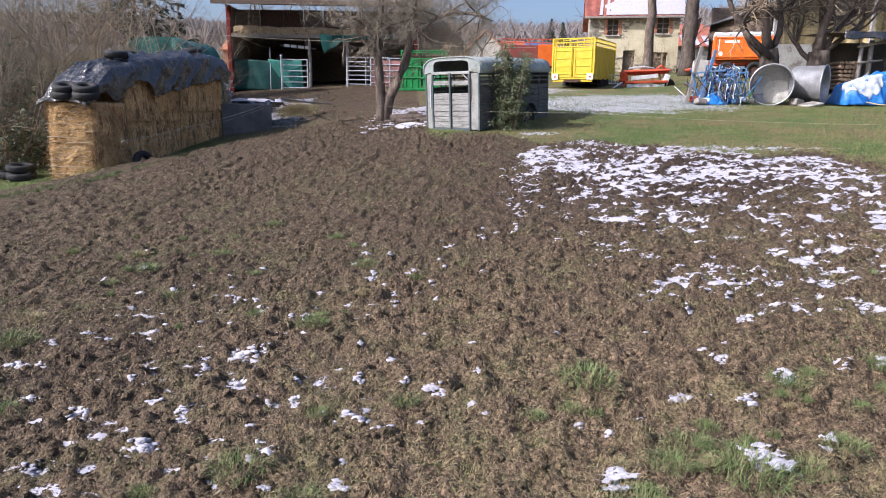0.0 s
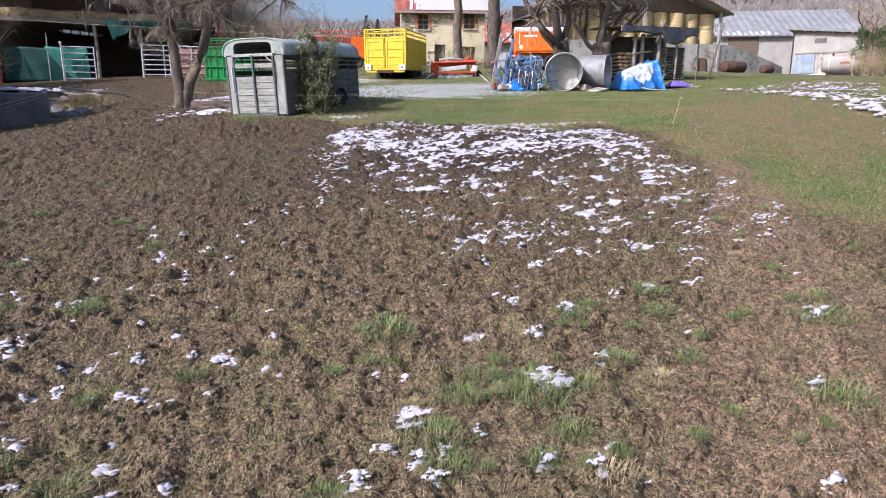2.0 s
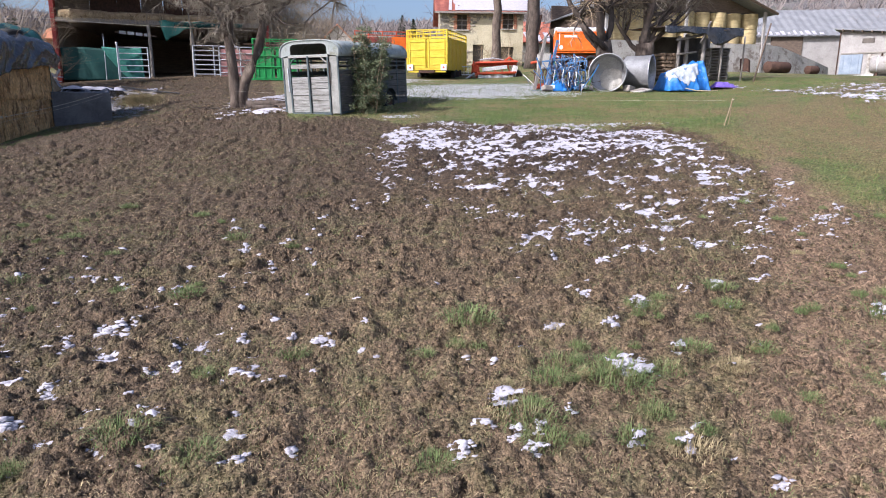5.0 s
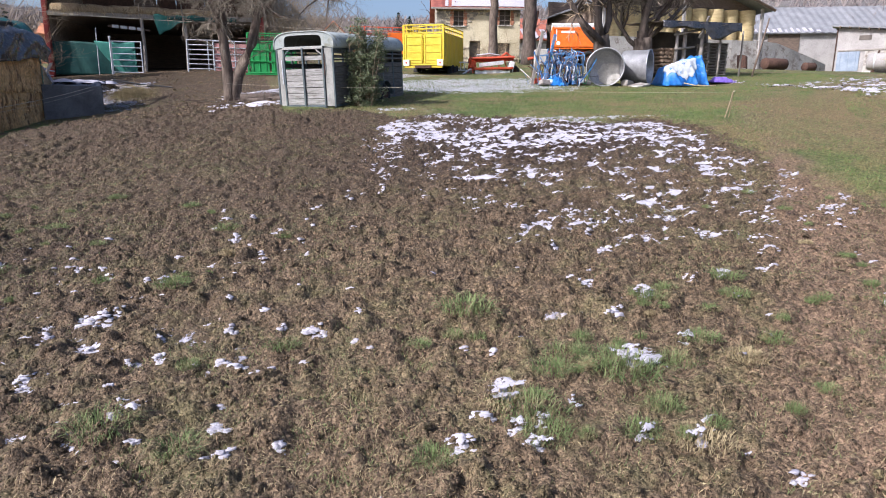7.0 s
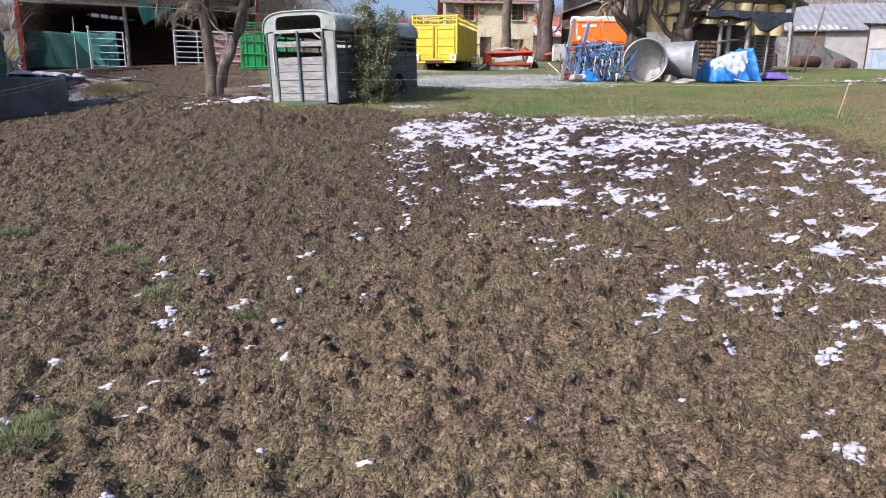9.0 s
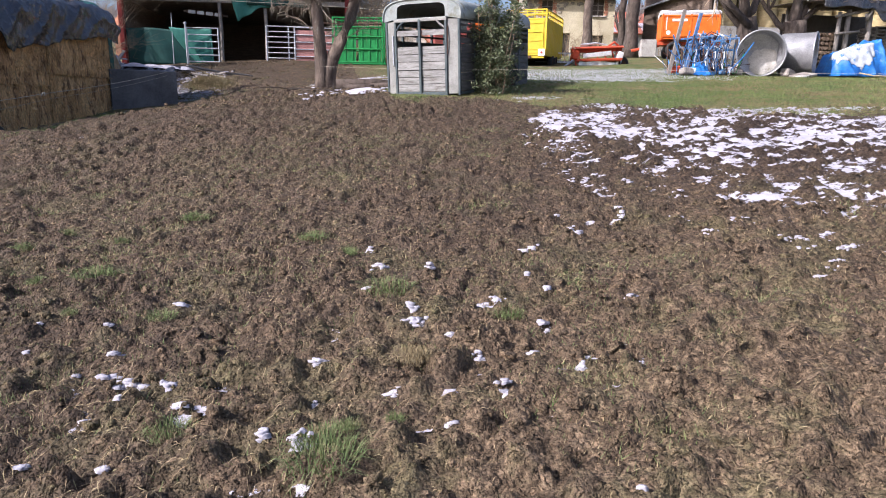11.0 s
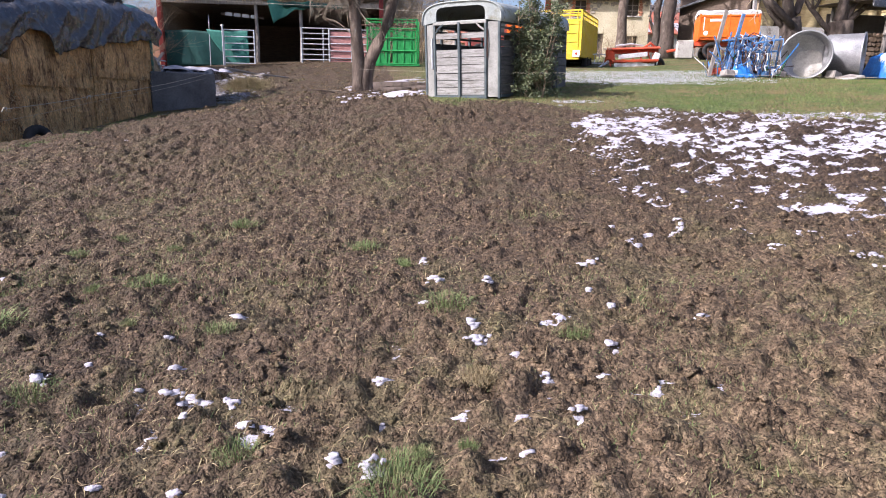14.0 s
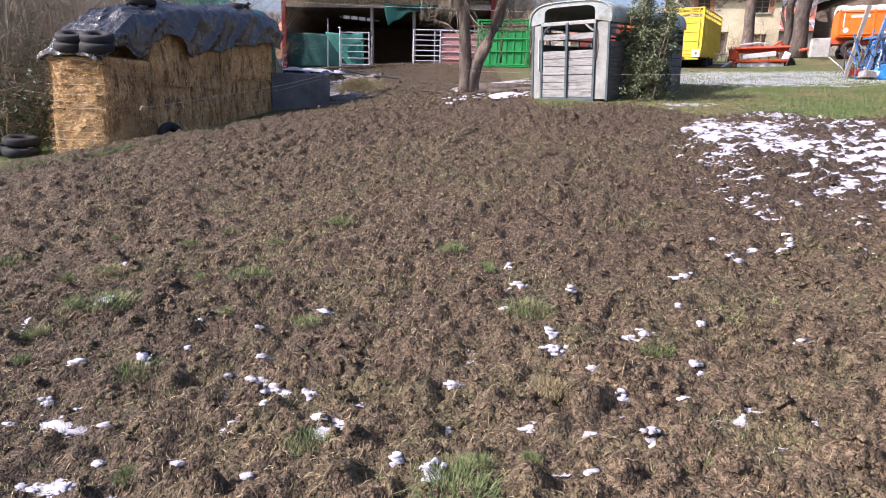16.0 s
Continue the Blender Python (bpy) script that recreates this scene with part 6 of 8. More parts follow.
def yellow_wagon():
    ang = -26.0
    t = thing("livestock_wagon", pose(5.86, 36.0, 3.08, 2.2, 0, ang), "bright yellow steel livestock wagon parked in the farmyard", "trailer")
    W, L, Z0, Z1 = 2.25, 5.2, 0.72, 2.35
    K = "yellow"
    def p(name, buf, key=K, label="", parent=None):
        return part(name, buf, M[key], parent or t, label)
    p("floor", Buf().box((W, L, 0.12), (W / 2, L / 2, Z0)))
    for x in (0, W):
        for y in (0, L):
            p("corner_post", Buf().box((0.09, 0.09, Z1 - Z0 + 0.42), (x, y, (Z0 + Z1 + 0.42) / 2)))
    # rear doors with ribs
    for x0, x1 in ((0.06, 1.10), (1.15, 2.19)):
        d = p("rear_door", Buf().box((x1 - x0, 0.04, Z1 - Z0 - 0.1), ((x0 + x1) / 2, 0, (Z0 + Z1) / 2)))
        for z in (0.95, 1.35, 1.75, 2.15):
            p("rib", Buf().box((x1 - x0 - 0.1, 0.03, 0.05), ((x0 + x1) / 2, -0.03, z)), parent=d)
        for x in (x0 + 0.08, x1 - 0.08):
            p("stile", Buf().box((0.06, 0.035, Z1 - Z0 - 0.14), (x, -0.034, (Z0 + Z1) / 2)), parent=d)
    # ribbed sides
    for x in (0, W):
        s = p("side_sheet", Buf().box((0.03, L, Z1 - Z0), (x, L / 2, (Z0 + Z1) / 2)))
        for k in range(14):
            p("rib", Buf().box((0.07, 0.07, Z1 - Z0), (x, 0.2 + k * (L - 0.4) / 13, (Z0 + Z1) / 2)), parent=s)
    p("front_sheet", Buf().box((W, 0.03, Z1 - Z0), (W / 2, L, (Z0 + Z1) / 2)))
    # open rails above
    for z in (Z1 + 0.0, Z1 + 0.21, Z1 + 0.42):
        p("top_rail", Buf().box((W, 0.05, 0.06), (W / 2, 0, z)))
        p("top_rail", Buf().box((W, 0.05, 0.06), (W / 2, L, z)))
        for x in (0, W):
            p("top_rail", Buf().box((0.05, L, 0.06), (x, L / 2, z)))
    for k in range(6):
        p("top_post", Buf().box((0.05, 0.05, 0.42), (W * (k + 0.5) / 6, 0, Z1 + 0.21)))
    for x in (0, W):
        for k in range(9):
            p("top_post", Buf().box((0.05, 0.05, 0.42), (x, L * (k + 0.5) / 9, Z1 + 0.21)))
    for y in (1.7, 3.4):
        p("roof_hoop", Buf().tube([(0, y, Z1 + 0.42), (W / 2, y, Z1 + 0.52), (W, y, Z1 + 0.42)], 0.03, 7))
    # chassis, lamps, wheels, drawbar
    p("bumper", Buf().box((W - 0.1, 0.1, 0.1), (W / 2, 0.0, 0.58)))
    for x in (0.17, W - 0.17):
        p("lamp_board", Buf().box((0.34, 0.05, 0.32), (x, -0.07, 0.80)), "white_paint", "white lamp board")
        p("lamp", Buf().lathe([(0, 0.02), (0.05, 0.02), (0.055, 0)], pose(x, -0.095, 0.80, 90, 0, 0), 12), "red_paint", "red rear lamp")
    p("chassis", Buf().box((0.9, L + 0.3, 0.14), (W / 2, L / 2, 0.58)), "rust")
    for y in (2.4, 3.5):
        for x in (0.12, W - 0.12):
            wheel_part(t, pose(x, y, 0.38, 0, 90, 0), 0.42, 0.26, "rust", "black wheel")
    p("drawbar", Buf().tube([(W / 2, L, 0.58), (W / 2, L + 1.6, 0.45)], 0.08, 8), "rust")


yellow_wagon()


def mower():
    """A long red disc mower folded on its wheel."""
    t = thing("disc_mower", pose(9.62, 36.9, 3.05, 0, 0, -2) @ Matrix.Diagonal((0.87, 0.95, 1.05, 1)), "red trailed mower with white guards, parked on the grass", "farm implement")
    K = "red_paint"
    p = lambda name, buf, key=K, label="": part(name, buf, M[key], t, label)
    p("main_beam", Buf().box((3.1, 0.22, 0.2), (1.75, 0.0, 1.12), (0, -3, 0), 0.02))
    p("upper_cover", Buf().sheet(lambda u, v: (0.35 + 2.9 * u, -0.1 - 0.40 * v, 1.20 + 0.12 * u - 0.10 * v * v), 12, 6, 0.03), label="red sheet guard")
    p("cutter_bar", Buf().box((2.6, 0.45, 0.1), (1.75, -0.35, 0.58), (0, -2, 0), 0.02))
    p("skirt", Buf().sheet(lambda u, v: (0.5 + 2.4 * u, -0.62 - 0.03 * math.sin(u * 25), 0.55 - 0.24 * v - 0.05 * math.sin(u * 9)), 30, 4, 0.01), "white_sheet", "pale cloth skirt")
    p("guard_plate", Buf().box((1.7, 0.05, 0.20), (1.65, -0.45, 0.88), (0, -6, 0)), "white_sheet", "dirty white guard plate")
    p("lower_beam", Buf().box((2.7, 0.12, 0.12), (1.75, -0.66, 0.62), (0, -2, 0), 0.02))
    p("hydraulic_ram", Buf().tube([(0.7, -0.2, 1.32), (1.6, -0.22, 1.42), (2.3, -0.2, 1.36)], [0.05, 0.05, 0.03], 8), "galv", "grey hydraulic ram")
    p("lift_arm", Buf().tube([(2.2, -0.1, 1.15), (2.75, -0.15, 1.5), (3.2, -0.1, 1.25)], [0.06, 0.06, 0.05], 7))
    for x in (0.45, 0.6, 1.1, 1.7, 2.2, 2.7, 3.0):
        p("strut", Buf().tube([(x, 0.0, 1.1), (x + 0.08, -0.3, 0.6)], 0.04, 7))
    p("gearbox", Buf().box((0.4, 0.4, 0.45), (0.45, -0.05, 0.85), (0, 12, 0), 0.05))
    p("headstock", Buf().tube([(0.2, 0.2, 0.25), (0.3, 0.0, 1.25), (0.5, -0.2, 0.3)], 0.05, 7))
    p("drawbar", Buf().tube([(0.35, -0.1, 0.6), (-0.35, -0.5, 0.25), (-0.9, -0.8, 0.12)], [0.07, 0.06, 0.05], 8), "galv")
    p("foot", Buf().box((0.22, 0.22, 0.03), (-0.9, -0.8, 0.06)), "rust")
    p("end_plate", Buf().box((0.35, 0.5, 0.6), (3.05, -0.2, 0.75), (0, 18, 0), 0.04), "white_paint", "dirty white end shield")
    wheel_part(t, pose(3.3, -0.25, 0.40, 90, 0, 20), 0.42, 0.22, "rust", "black wheel")


mower()
ladder = thing("ladder", pose(9.0, 38.6, gz(9, 38.6), 0, 0, -5), "pale ladder lying on edge behind the mower", "ladder")
for z in (0.08, 0.55):
    part("rail", Buf().box((2.0, 0.05, 0.06), (0.4, 0, z)), M["white_paint"], ladder)
for k in range(8):
    part("rung", Buf().tube([(-0.5 + k * 0.25, 0, 0.08), (-0.5 + k * 0.25, 0, 0.55)], 0.018, 6), M["white_paint"], ladder)

# ---------------------------------------------------------------- orange tipping trailer and the far hay wagon
def tipping_trailer():
    t = thing("tipping_trailer", pose(16.68, 41.1, gz(18, 41.5), 0, 0, -19), "orange steel tipping trailer with a pale cover", "trailer")
    W, D, Z0, Z1 = 3.15, 2.1, 1.15, 2.45
    p = lambda name, buf, key="orange", label="", parent=t: part(name, buf, M[key], parent, label)
    p("floor", Buf().box((W, D, 0.15), (W / 2, D / 2, Z0)))
    for y in (0, D):
        for x0, x1 in ((0.05, W / 2 - 0.04), (W / 2 + 0.04, W - 0.05)):
            s = p("side_board", Buf().box((x1 - x0, 0.05, Z1 - Z0), ((x0 + x1) / 2, y, (Z0 + Z1) / 2), (0, 0, 0), 0.02))
            for z in (Z0 + 0.1, Z1 - 0.08):
                p("rail", Buf().box((x1 - x0, 0.05, 0.1), ((x0 + x1) / 2, y - 0.04, z)), parent=s)
        for x in (0.0, W / 2, W):
            p("post", Buf().box((0.1, 0.1, Z1 - Z0 + 0.1), (x, y, (Z0 + Z1) / 2)))
    for x in (0, W):
        p("end_board", Buf().box((0.05, D, Z1 - Z0), (x, D / 2, (Z0 + Z1) / 2)))
    p("top_cover", Buf().sheet(lambda u, v: (-0.06 + (W + 0.12) * u, -0.08 + (D + 0.16) * v, Z1 + 0.12 + 0.22 * math.sin(math.pi * v) + 0.02 * math.sin(u * 23)), 20, 8, 0.22), "white_sheet", "pale cover over the load")
    p("lettering", Buf().box((0.85, 0.01, 0.14), (0.95, -0.036, Z1 - 0.32)), "white_paint", "white lettering bar")
    p("stripe", Buf().box((0.05, 0.01, 0.75), (0.22, -0.036, Z1 - 0.5)), "white_paint")
    p("badge", Buf().lathe([(0, 0.01), (0.13, 0.01), (0.13, 0)], pose(0.35, -0.03, Z0 + 0.28, 90, 0, 0), 16), "white_paint", "round pale badge")
    p("chassis", Buf().box((W + 0.8, 0.9, 0.2), (W / 2, D / 2, 0.88)), "red_paint")
    for x in (0.75, W - 0.8):
        wheel_part(t, pose(x, 0.15, 0.46, 90, 0, 0), 0.48, 0.3, "rust", "black wheel")
        wheel_part(t, pose(x, D - 0.15, 0.46, 90, 0, 0), 0.48, 0.3, "rust", "black wheel")
    p("drawbar", Buf().tube([(0, D / 2, 0.8), (-1.6, D / 2, 0.5)], 0.09, 8), "red_paint")
    p("step_block", Buf().box((0.9, 0.5, 1.0), (-0.75, -0.3, 0.5), (0, 0, 5), 0.04), "concrete", "pale concrete block")


tipping_trailer()


def hay_wagon():
    t = thing("hay_wagon", pose(4.0, 48.0, gz(6, 48), 0, 0, -3), "far orange-brown hay wagon with red rails", "wagon")
    p = lambda name, buf, key="orange", label="": part(name, buf, M[key], t, label)
    p("body", Buf().box((4.0, 2.0, 1.5), (2.0, 1.0, 1.35), (0, 0, 0), 0.04), "red_sheet")
    for x in (0.0, 1.0, 2.0, 3.0, 4.0):
        p("stake", Buf().box((0.07, 0.07, 0.5), (x, 0, 2.3)), "red_paint")
    for z in (2.25, 2.5):
        p("rail", Buf().box((4.1, 0.06, 0.06), (2.0, 0, z)), "red_paint")
    p("end_board", Buf().box((1.3, 0.06, 1.5), (3.3, -0.05, 1.4)), "orange", "orange end board")
    for x in (0.8, 3.1):
        wheel_part(t, pose(x, -0.05, 0.4, 90, 0, 0), 0.42, 0.25, "rust", "black wheel")


hay_wagon()

# ---------------------------------------------------------------- heap of blue cultivators
def cultivator(m, seed, w=1.5, label="worn blue cultivator frame with curved tines, stood on end"):
    rnd = random.Random(seed)
    t = thing("cultivator", m, label, "farm implement", "blue cultivators in the heap")
    for z in (0.25, 0.75, 1.2):
        part("cross_bar", Buf().box((w, 0.055, 0.055), (0, 0.25 * math.sin(z * 3), z), (rnd.uniform(-9, 9), rnd.uniform(-12, 12), rnd.uniform(-9, 9))), M["blue_paint"], t)
    for x in (-w / 2, w / 2, 0.1):
        part("side_bar", Buf().box((0.05, 0.05, 1.3), (x, 0.1, 0.66), (rnd.uniform(-18, 18), rnd.uniform(-22, 22), 0)), M["blue_paint"], t)
    part("mast", Buf().tube([(-0.35, -0.1, 0.1), (-0.1, -0.25, 1.35), (0.25, -0.1, 0.15)], 0.03, 6), M["blue_paint"], t)
    for k in range(9):
        x = -w / 2 + w * (k + 0.5) / 9
        z = rnd.choice((0.25, 0.75, 1.2))
        pts = [(x, 0, z), (x + 0.02, -0.22, z + 0.1), (x, -0.42, z - 0.03), (x - 0.02, -0.36, z - 0.24), (x, -0.5, z - 0.36)]
        part("tine", Buf().tube(pts, [0.02, 0.02, 0.02, 0.018, 0.012], 5), M["rust" if k % 3 == 0 else ("galv" if k % 3 == 1 else "blue_paint")], t)
    for k in range(4):
        x, z = rnd.uniform(-w / 2, w / 2), rnd.uniform(0.2, 1.2)
        part("bracket", Buf().box((0.16, 0.14, 0.12), (x, -0.08, z), (rnd.uniform(0, 40), rnd.uniform(0, 40), 0), 0.02), M["rust" if k % 2 else "blue_paint"], t)
    return t


for k, (x, y, rx, rz, w) in enumerate(((9.95, 24.6, 16, -24, 1.0), (10.5, 24.9, -14, 16, 1.2), (11.0, 25.2, -8, 38, 1.2), (10.2, 25.5, 12, 50, 1.3), (10.7, 24.35, 24, -18, 0.8))):
    cultivator(pose(x, y, gz(x, y) + 0.02, rx, 0, rz), 40 + k, w)
b = Buf().sheet(lambda u, v: ((u - 0.5) * 0.75, (v - 0.5) * 0.5, 0.42 * math.sin(math.pi * u) ** 0.6 * math.sin(math.pi * v) ** 0.6 + 0.08 * noise.noise(Vector((u * 7, v * 7, 3)))), 20, 16)
solid("blue_bag", b, M["blue_sheet"], pose(9.95, 24.25, gz(9.95, 24.25)), "crumpled blue plastic bag among the implements", "bag", smooth=True)
solid("blue_bar", Buf().box((0.11, 0.07, 2.1), (0, 0, 1.0)).box((0.35, 0.3, 0.05), (0, 0, 0.03)), M["blue_paint"], pose(9.45, 24.2, gz(9.45, 24.2), -6, 14, 0), "blue steel bar leaning at the implement heap", "steel bar")
solid("plank_post", Buf().box((0.13, 0.05, 2.2), (0, 0, 1.05)), M["grey_wood"], pose(9.15, 24.7, gz(9.15, 24.7), -4, 12, 0), "grey plank leaning at the implement heap", "plank")
rnd = random.Random(78)
for k in range(70):
    x, y = rnd.uniform(9.3, 11.5), rnd.uniform(24.1, 25.4)
    ln = rnd.uniform(0.4, 1.3)
    b = Buf().tube([(0, 0, -0.02), (rnd.gauss(0, 0.05), rnd.gauss(0, 0.05), ln * 0.6), (rnd.gauss(0, 0.15), rnd.gauss(0, 0.15), ln)], rnd.uniform(0.010, 0.022), 5)
    key = rnd.choice(["blue_paint", "blue_paint", "rust", "galv", "white_paint", "rust", "blue_paint", "blue_sheet", "green_steel"])
    solid("scrap_rod", b, M[key], pose(x, y, gz(x, y) + rnd.choice((0, 0, 0.02)), rnd.gauss(0, 28), rnd.gauss(0, 28), rnd.uniform(0, 360)), "bent rod of scrap iron in the implement heap", "scrap", "rods in the heap")
rnd = random.Random(77)
for k in range(22):
    x, y = rnd.uniform(9.3, 11.4), rnd.uniform(24.0, 25.2)
    key = rnd.choice(["white_sheet", "rust", "blue_paint", "blue_sheet", "red_paint", "grey_wood"])
    r = rnd.uniform(0.08, 0.2)
    b = Buf().box((r * 2, r * 1.5, r), (0, 0, r * 0.5), (rnd.uniform(-15, 15), rnd.uniform(-15, 15), rnd.uniform(0, 90)), 0.03)
    solid("scrap_piece", b, M[key], pose(x, y, gz(x, y) + rnd.uniform(0, 0.05)), "small piece of scrap iron or plastic in the heap", "scrap", "scrap in the heap")

# ---------------------------------------------------------------- steel tanks, blue tarpaulin, lean-to
def steel_tub(m, r, depth, label, crust=False):
    t = thing("steel_tank", m, label, "tank", "open steel tanks")
    part("shell", Buf().lathe([(0.02, -depth), (r * 0.93, -depth), (r * 0.985, -depth + 0.06), (r * 0.985, -0.02), (r * 1.03, -0.01), (r * 1.035, 0.03), (r * 0.985, 0.035), (r * 0.96, 0.0), (r * 0.955, -depth + 0.08), (r * 0.9, -depth + 0.03), (0.02, -depth + 0.03)], None, 48), M["steel"], t, "rolled steel shell", smooth=True)
    if crust:
        def fn(u, v):
            a, q = 2 * math.pi * u, v * r * 0.62
            w = 1 + 0.18 * noise.noise(Vector((math.cos(a) * 2, math.sin(a) * 2, 1)))
            x, y = q * w * math.cos(a) + 0.22 * r, q * w * math.sin(a) * 0.95 - 0.30 * r
            k = min(1.0, math.hypot(x, y) / (0.93 * r))
            s = 1 if k < 1 else 0.93 * r / math.hypot(x, y)
            return (x * s, y * s, -depth + 0.06 + 0.10 * (1 - v) + 0.04 * noise.noise(Vector((x * 4, y * 4, 2))))
        part("crust", Buf().sheet(fn, 40, 12), M["concrete_crust"], t, "pale dried crust in the tank", smooth=True)
    return t


tx, ty = 11.95, 24.0
steel_tub(look((tx, ty, gz(tx, ty) + 0.73), (tx + 0.52, ty + 1.0, gz(tx, ty) + 0.73)), 0.73, 0.85, "open round steel tank lying on its side with a pale crust", True)
tx, ty = 13.98, 24.15
steel_tub(look((tx, ty, gz(tx, ty) + 0.74), (tx - 0.74, ty + 0.67, gz(tx, ty) + 0.74)), 0.70, 1.05, "shiny round steel tank lying on its side on the grass")
solid("stone_slab", Buf().box((0.75, 0.5, 0.08), (0, 0, 0.06), (8, -10, 20), 0.03), M["concrete"], pose(13.25, 23.6, gz(13.25, 23.6)), "broken pale slab lying between the tanks", "slab")
solid("wood_block", Buf().box((0.5, 0.3, 0.25), (0, 0, 0.1), (0, 8, 30), 0.03), M["grey_wood"], pose(12.9, 23.9, gz(12.9, 23.9)), "grey block under a tank", "block")


def blue_cover():
    t = thing("tarpaulin_heap", pose(15.45, 24.3, gz(15.4, 24.3) - 0.03), "blue and white plastic sheet thrown over a heap", "tarpaulin")
    def fn(u, v, lift=0.0):
        x = -0.95 + 1.95 * u
        y = -0.62 + 1.35 * v
        side = min(1.0, 7.0 * u) ** 0.7 * min(1.0, 12.0 * (1 - u)) ** 0.5
        rim = side * min(1.0, 4.0 * v) ** 0.8 * min(1.0, 5.0 * (1 - v)) ** 0.6
        h = (0.62 + 0.66 * u) * max(0.0, rim)
        fold = max(0.0, 1 - 3 * abs(noise.noise(Vector((x * 1.6 + y, y * 1.4, 4))))) ** 2
        h += (0.10 * noise.noise(Vector((x * 2.0, y * 2.0, 3))) + 0.10 * fold) * rim
        y -= 0.10 * fold * (1 - v) + 0.05 * noise.noise(Vector((x * 5, h * 4, 6)))
        return (x, y, max(0.02, h) + lift)
    part("blue_side", Buf().sheet(lambda u, v: fn(u, v), 64, 56, 0.01), M["tarp_mix"], t, "bright blue sheet worn to white", smooth=True)
    def white(u, v):
        uu = 0.09 + 0.66 * u + 0.03 * noise.noise(Vector((v * 9, 3, 1)))
        lo = 0.03 + 0.26 * abs(u - 0.62) + 0.04 * noise.noise(Vector((u * 8, 0, 1)))
        return fn(uu, lo + (0.50 - lo) * v, 0.03)
    part("white_side", Buf().sheet(white, 40, 26, 0.006), M["tarp_white"], t, "dirty white side of the sheet", smooth=True)
    part("cord", Buf().tube([(-0.25, -0.78, 0.12), (0.1, -0.98, 0.03), (0.7, -1.0, 0.02), (1.2, -0.8, 0.04)], 0.022, 6), M["straw_pale"], t, "tan rope end")


blue_cover()
b = Buf().sheet(lambda u, v: ((u - 0.5) * 1.1, (v - 0.5) * 0.7, 0.30 * math.sin(math.pi * u) ** 0.5 * math.sin(math.pi * v) ** 0.5 * (0.7 + 0.5 * noise.noise(Vector((u * 6, v * 6, 1)))) + 0.03), 26, 18)
solid("plastic_heap", b, M["purple"], pose(17.45, 24.3, gz(17.45, 24.3)), "heap of crumpled purple plastic on the grass", "plastic sheet", smooth=True)


def lean_to():
    x0, y0 = 16.2, 27.8
    zb = gz(18.3, 28)
    t = thing("lean_to", pose(0, 0, 0), "rough pole lean-to with a sagging dark sheet roof and stacked logs", "shelter")
    def pole(a, b, r, key="grey_wood", name="pole"):
        a, b = Vector(a), Vector(b)
        mid = a.lerp(b, 0.5) + Vector((0.04, 0.03, 0))
        return part(name, Buf().tube([a, mid, b], [r, r * 0.95, r * 0.85], 8), M[key], t, smooth=True)
    for x, y, h, r in ((16.9, 27.0, 1.9, 0.09), (17.35, 27.1, 2.0, 0.11), (18.1, 26.9, 2.25, 0.10), (19.0, 26.8, 1.9, 0.05), (20.3, 27.0, 2.0, 0.045), (16.5, 29.5, 2.4, 0.09), (20.2, 29.6, 2.3, 0.08)):
        pole((x, y, zb - 0.2), (x + 0.03, y, zb + h), r)
    pole((16.75, 26.95, zb + 1.72), (18.3, 26.9, zb + 2.05), 0.06)
    pole((16.8, 26.95, zb + 1.1), (17.8, 26.95, zb + 1.22), 0.05)
    pole((20.45, 26.3, zb - 0.2), (21.0, 26.2, zb + 2.5), 0.04, "dark_wood")
    pole((17.9, 26.8, zb + 1.6), (18.25, 26.7, zb + 2.55), 0.06)
    def roof(u, v):
        x = 15.9 + 4.0 * u
        y = 26.6 + 3.4 * v
        return (x, y, zb + 2.25 + 0.25 * v - 0.05 * u + 0.02 * math.sin(u * 88) + 0.06 * noise.noise(Vector((x, y, 0))))
    part("roof_sheet", Buf().sheet(roof, 88, 10, 0.03), M["dark_wood"], t, "dark corrugated roof sheet")
    def flap(u, v):
        x = 15.9 + 4.0 * u
        drop = 0.28 + 0.50 * float(sstep(np.float64(u), 0.5, 0.62)) * (1 - 0.8 * float(sstep(np.float64(u), 0.64, 1.0))) + 0.05 * math.sin(u * 19)
        return (x, 26.58 - 0.05 * math.sin(u * 22) - 0.03 * v, zb + 2.28 - drop * v)
    part("hanging_film", Buf().sheet(flap, 60, 8, 0.01), M["black_film"], t, "dark sheet hanging from the roof", smooth=True)
    rnd = random.Random(5)
    for r in range(7):
        for k in range(5):
            x, z = 16.45 + k * 0.16 + rnd.gauss(0, 0.02), zb + 0.1 + r * 0.17
            part("log", Buf().tube([(x, 27.3, z), (x + rnd.gauss(0, 0.03), 28.7, z)], rnd.uniform(0.06, 0.09), 7), M["log"], t)
    part("back_board", Buf().box((3.9, 0.06, 2.1), (18.3, 29.6, zb + 1.1)), M["dark_gap"], t)


lean_to()


def pallet(m):
    t = thing("pallet", m, "grey wooden pallet stacked upright in the lean-to", "pallet", "stacked pallets")
    for k in range(5):
        part("board", Buf().box((1.1, 0.1, 0.022), (0, -0.4 + 0.2 * k, 0.11)), M["grey_wood"], t)
    for k in (-0.5, 0, 0.5):
        part("bearer", Buf().box((0.09, 0.85, 0.085), (k, 0, 0.055)), M["grey_wood"], t)
    for k in (-0.4, 0, 0.4):
        part("base_board", Buf().box((1.1, 0.1, 0.02), (0, k, 0.005)), M["grey_wood"], t)
    return t


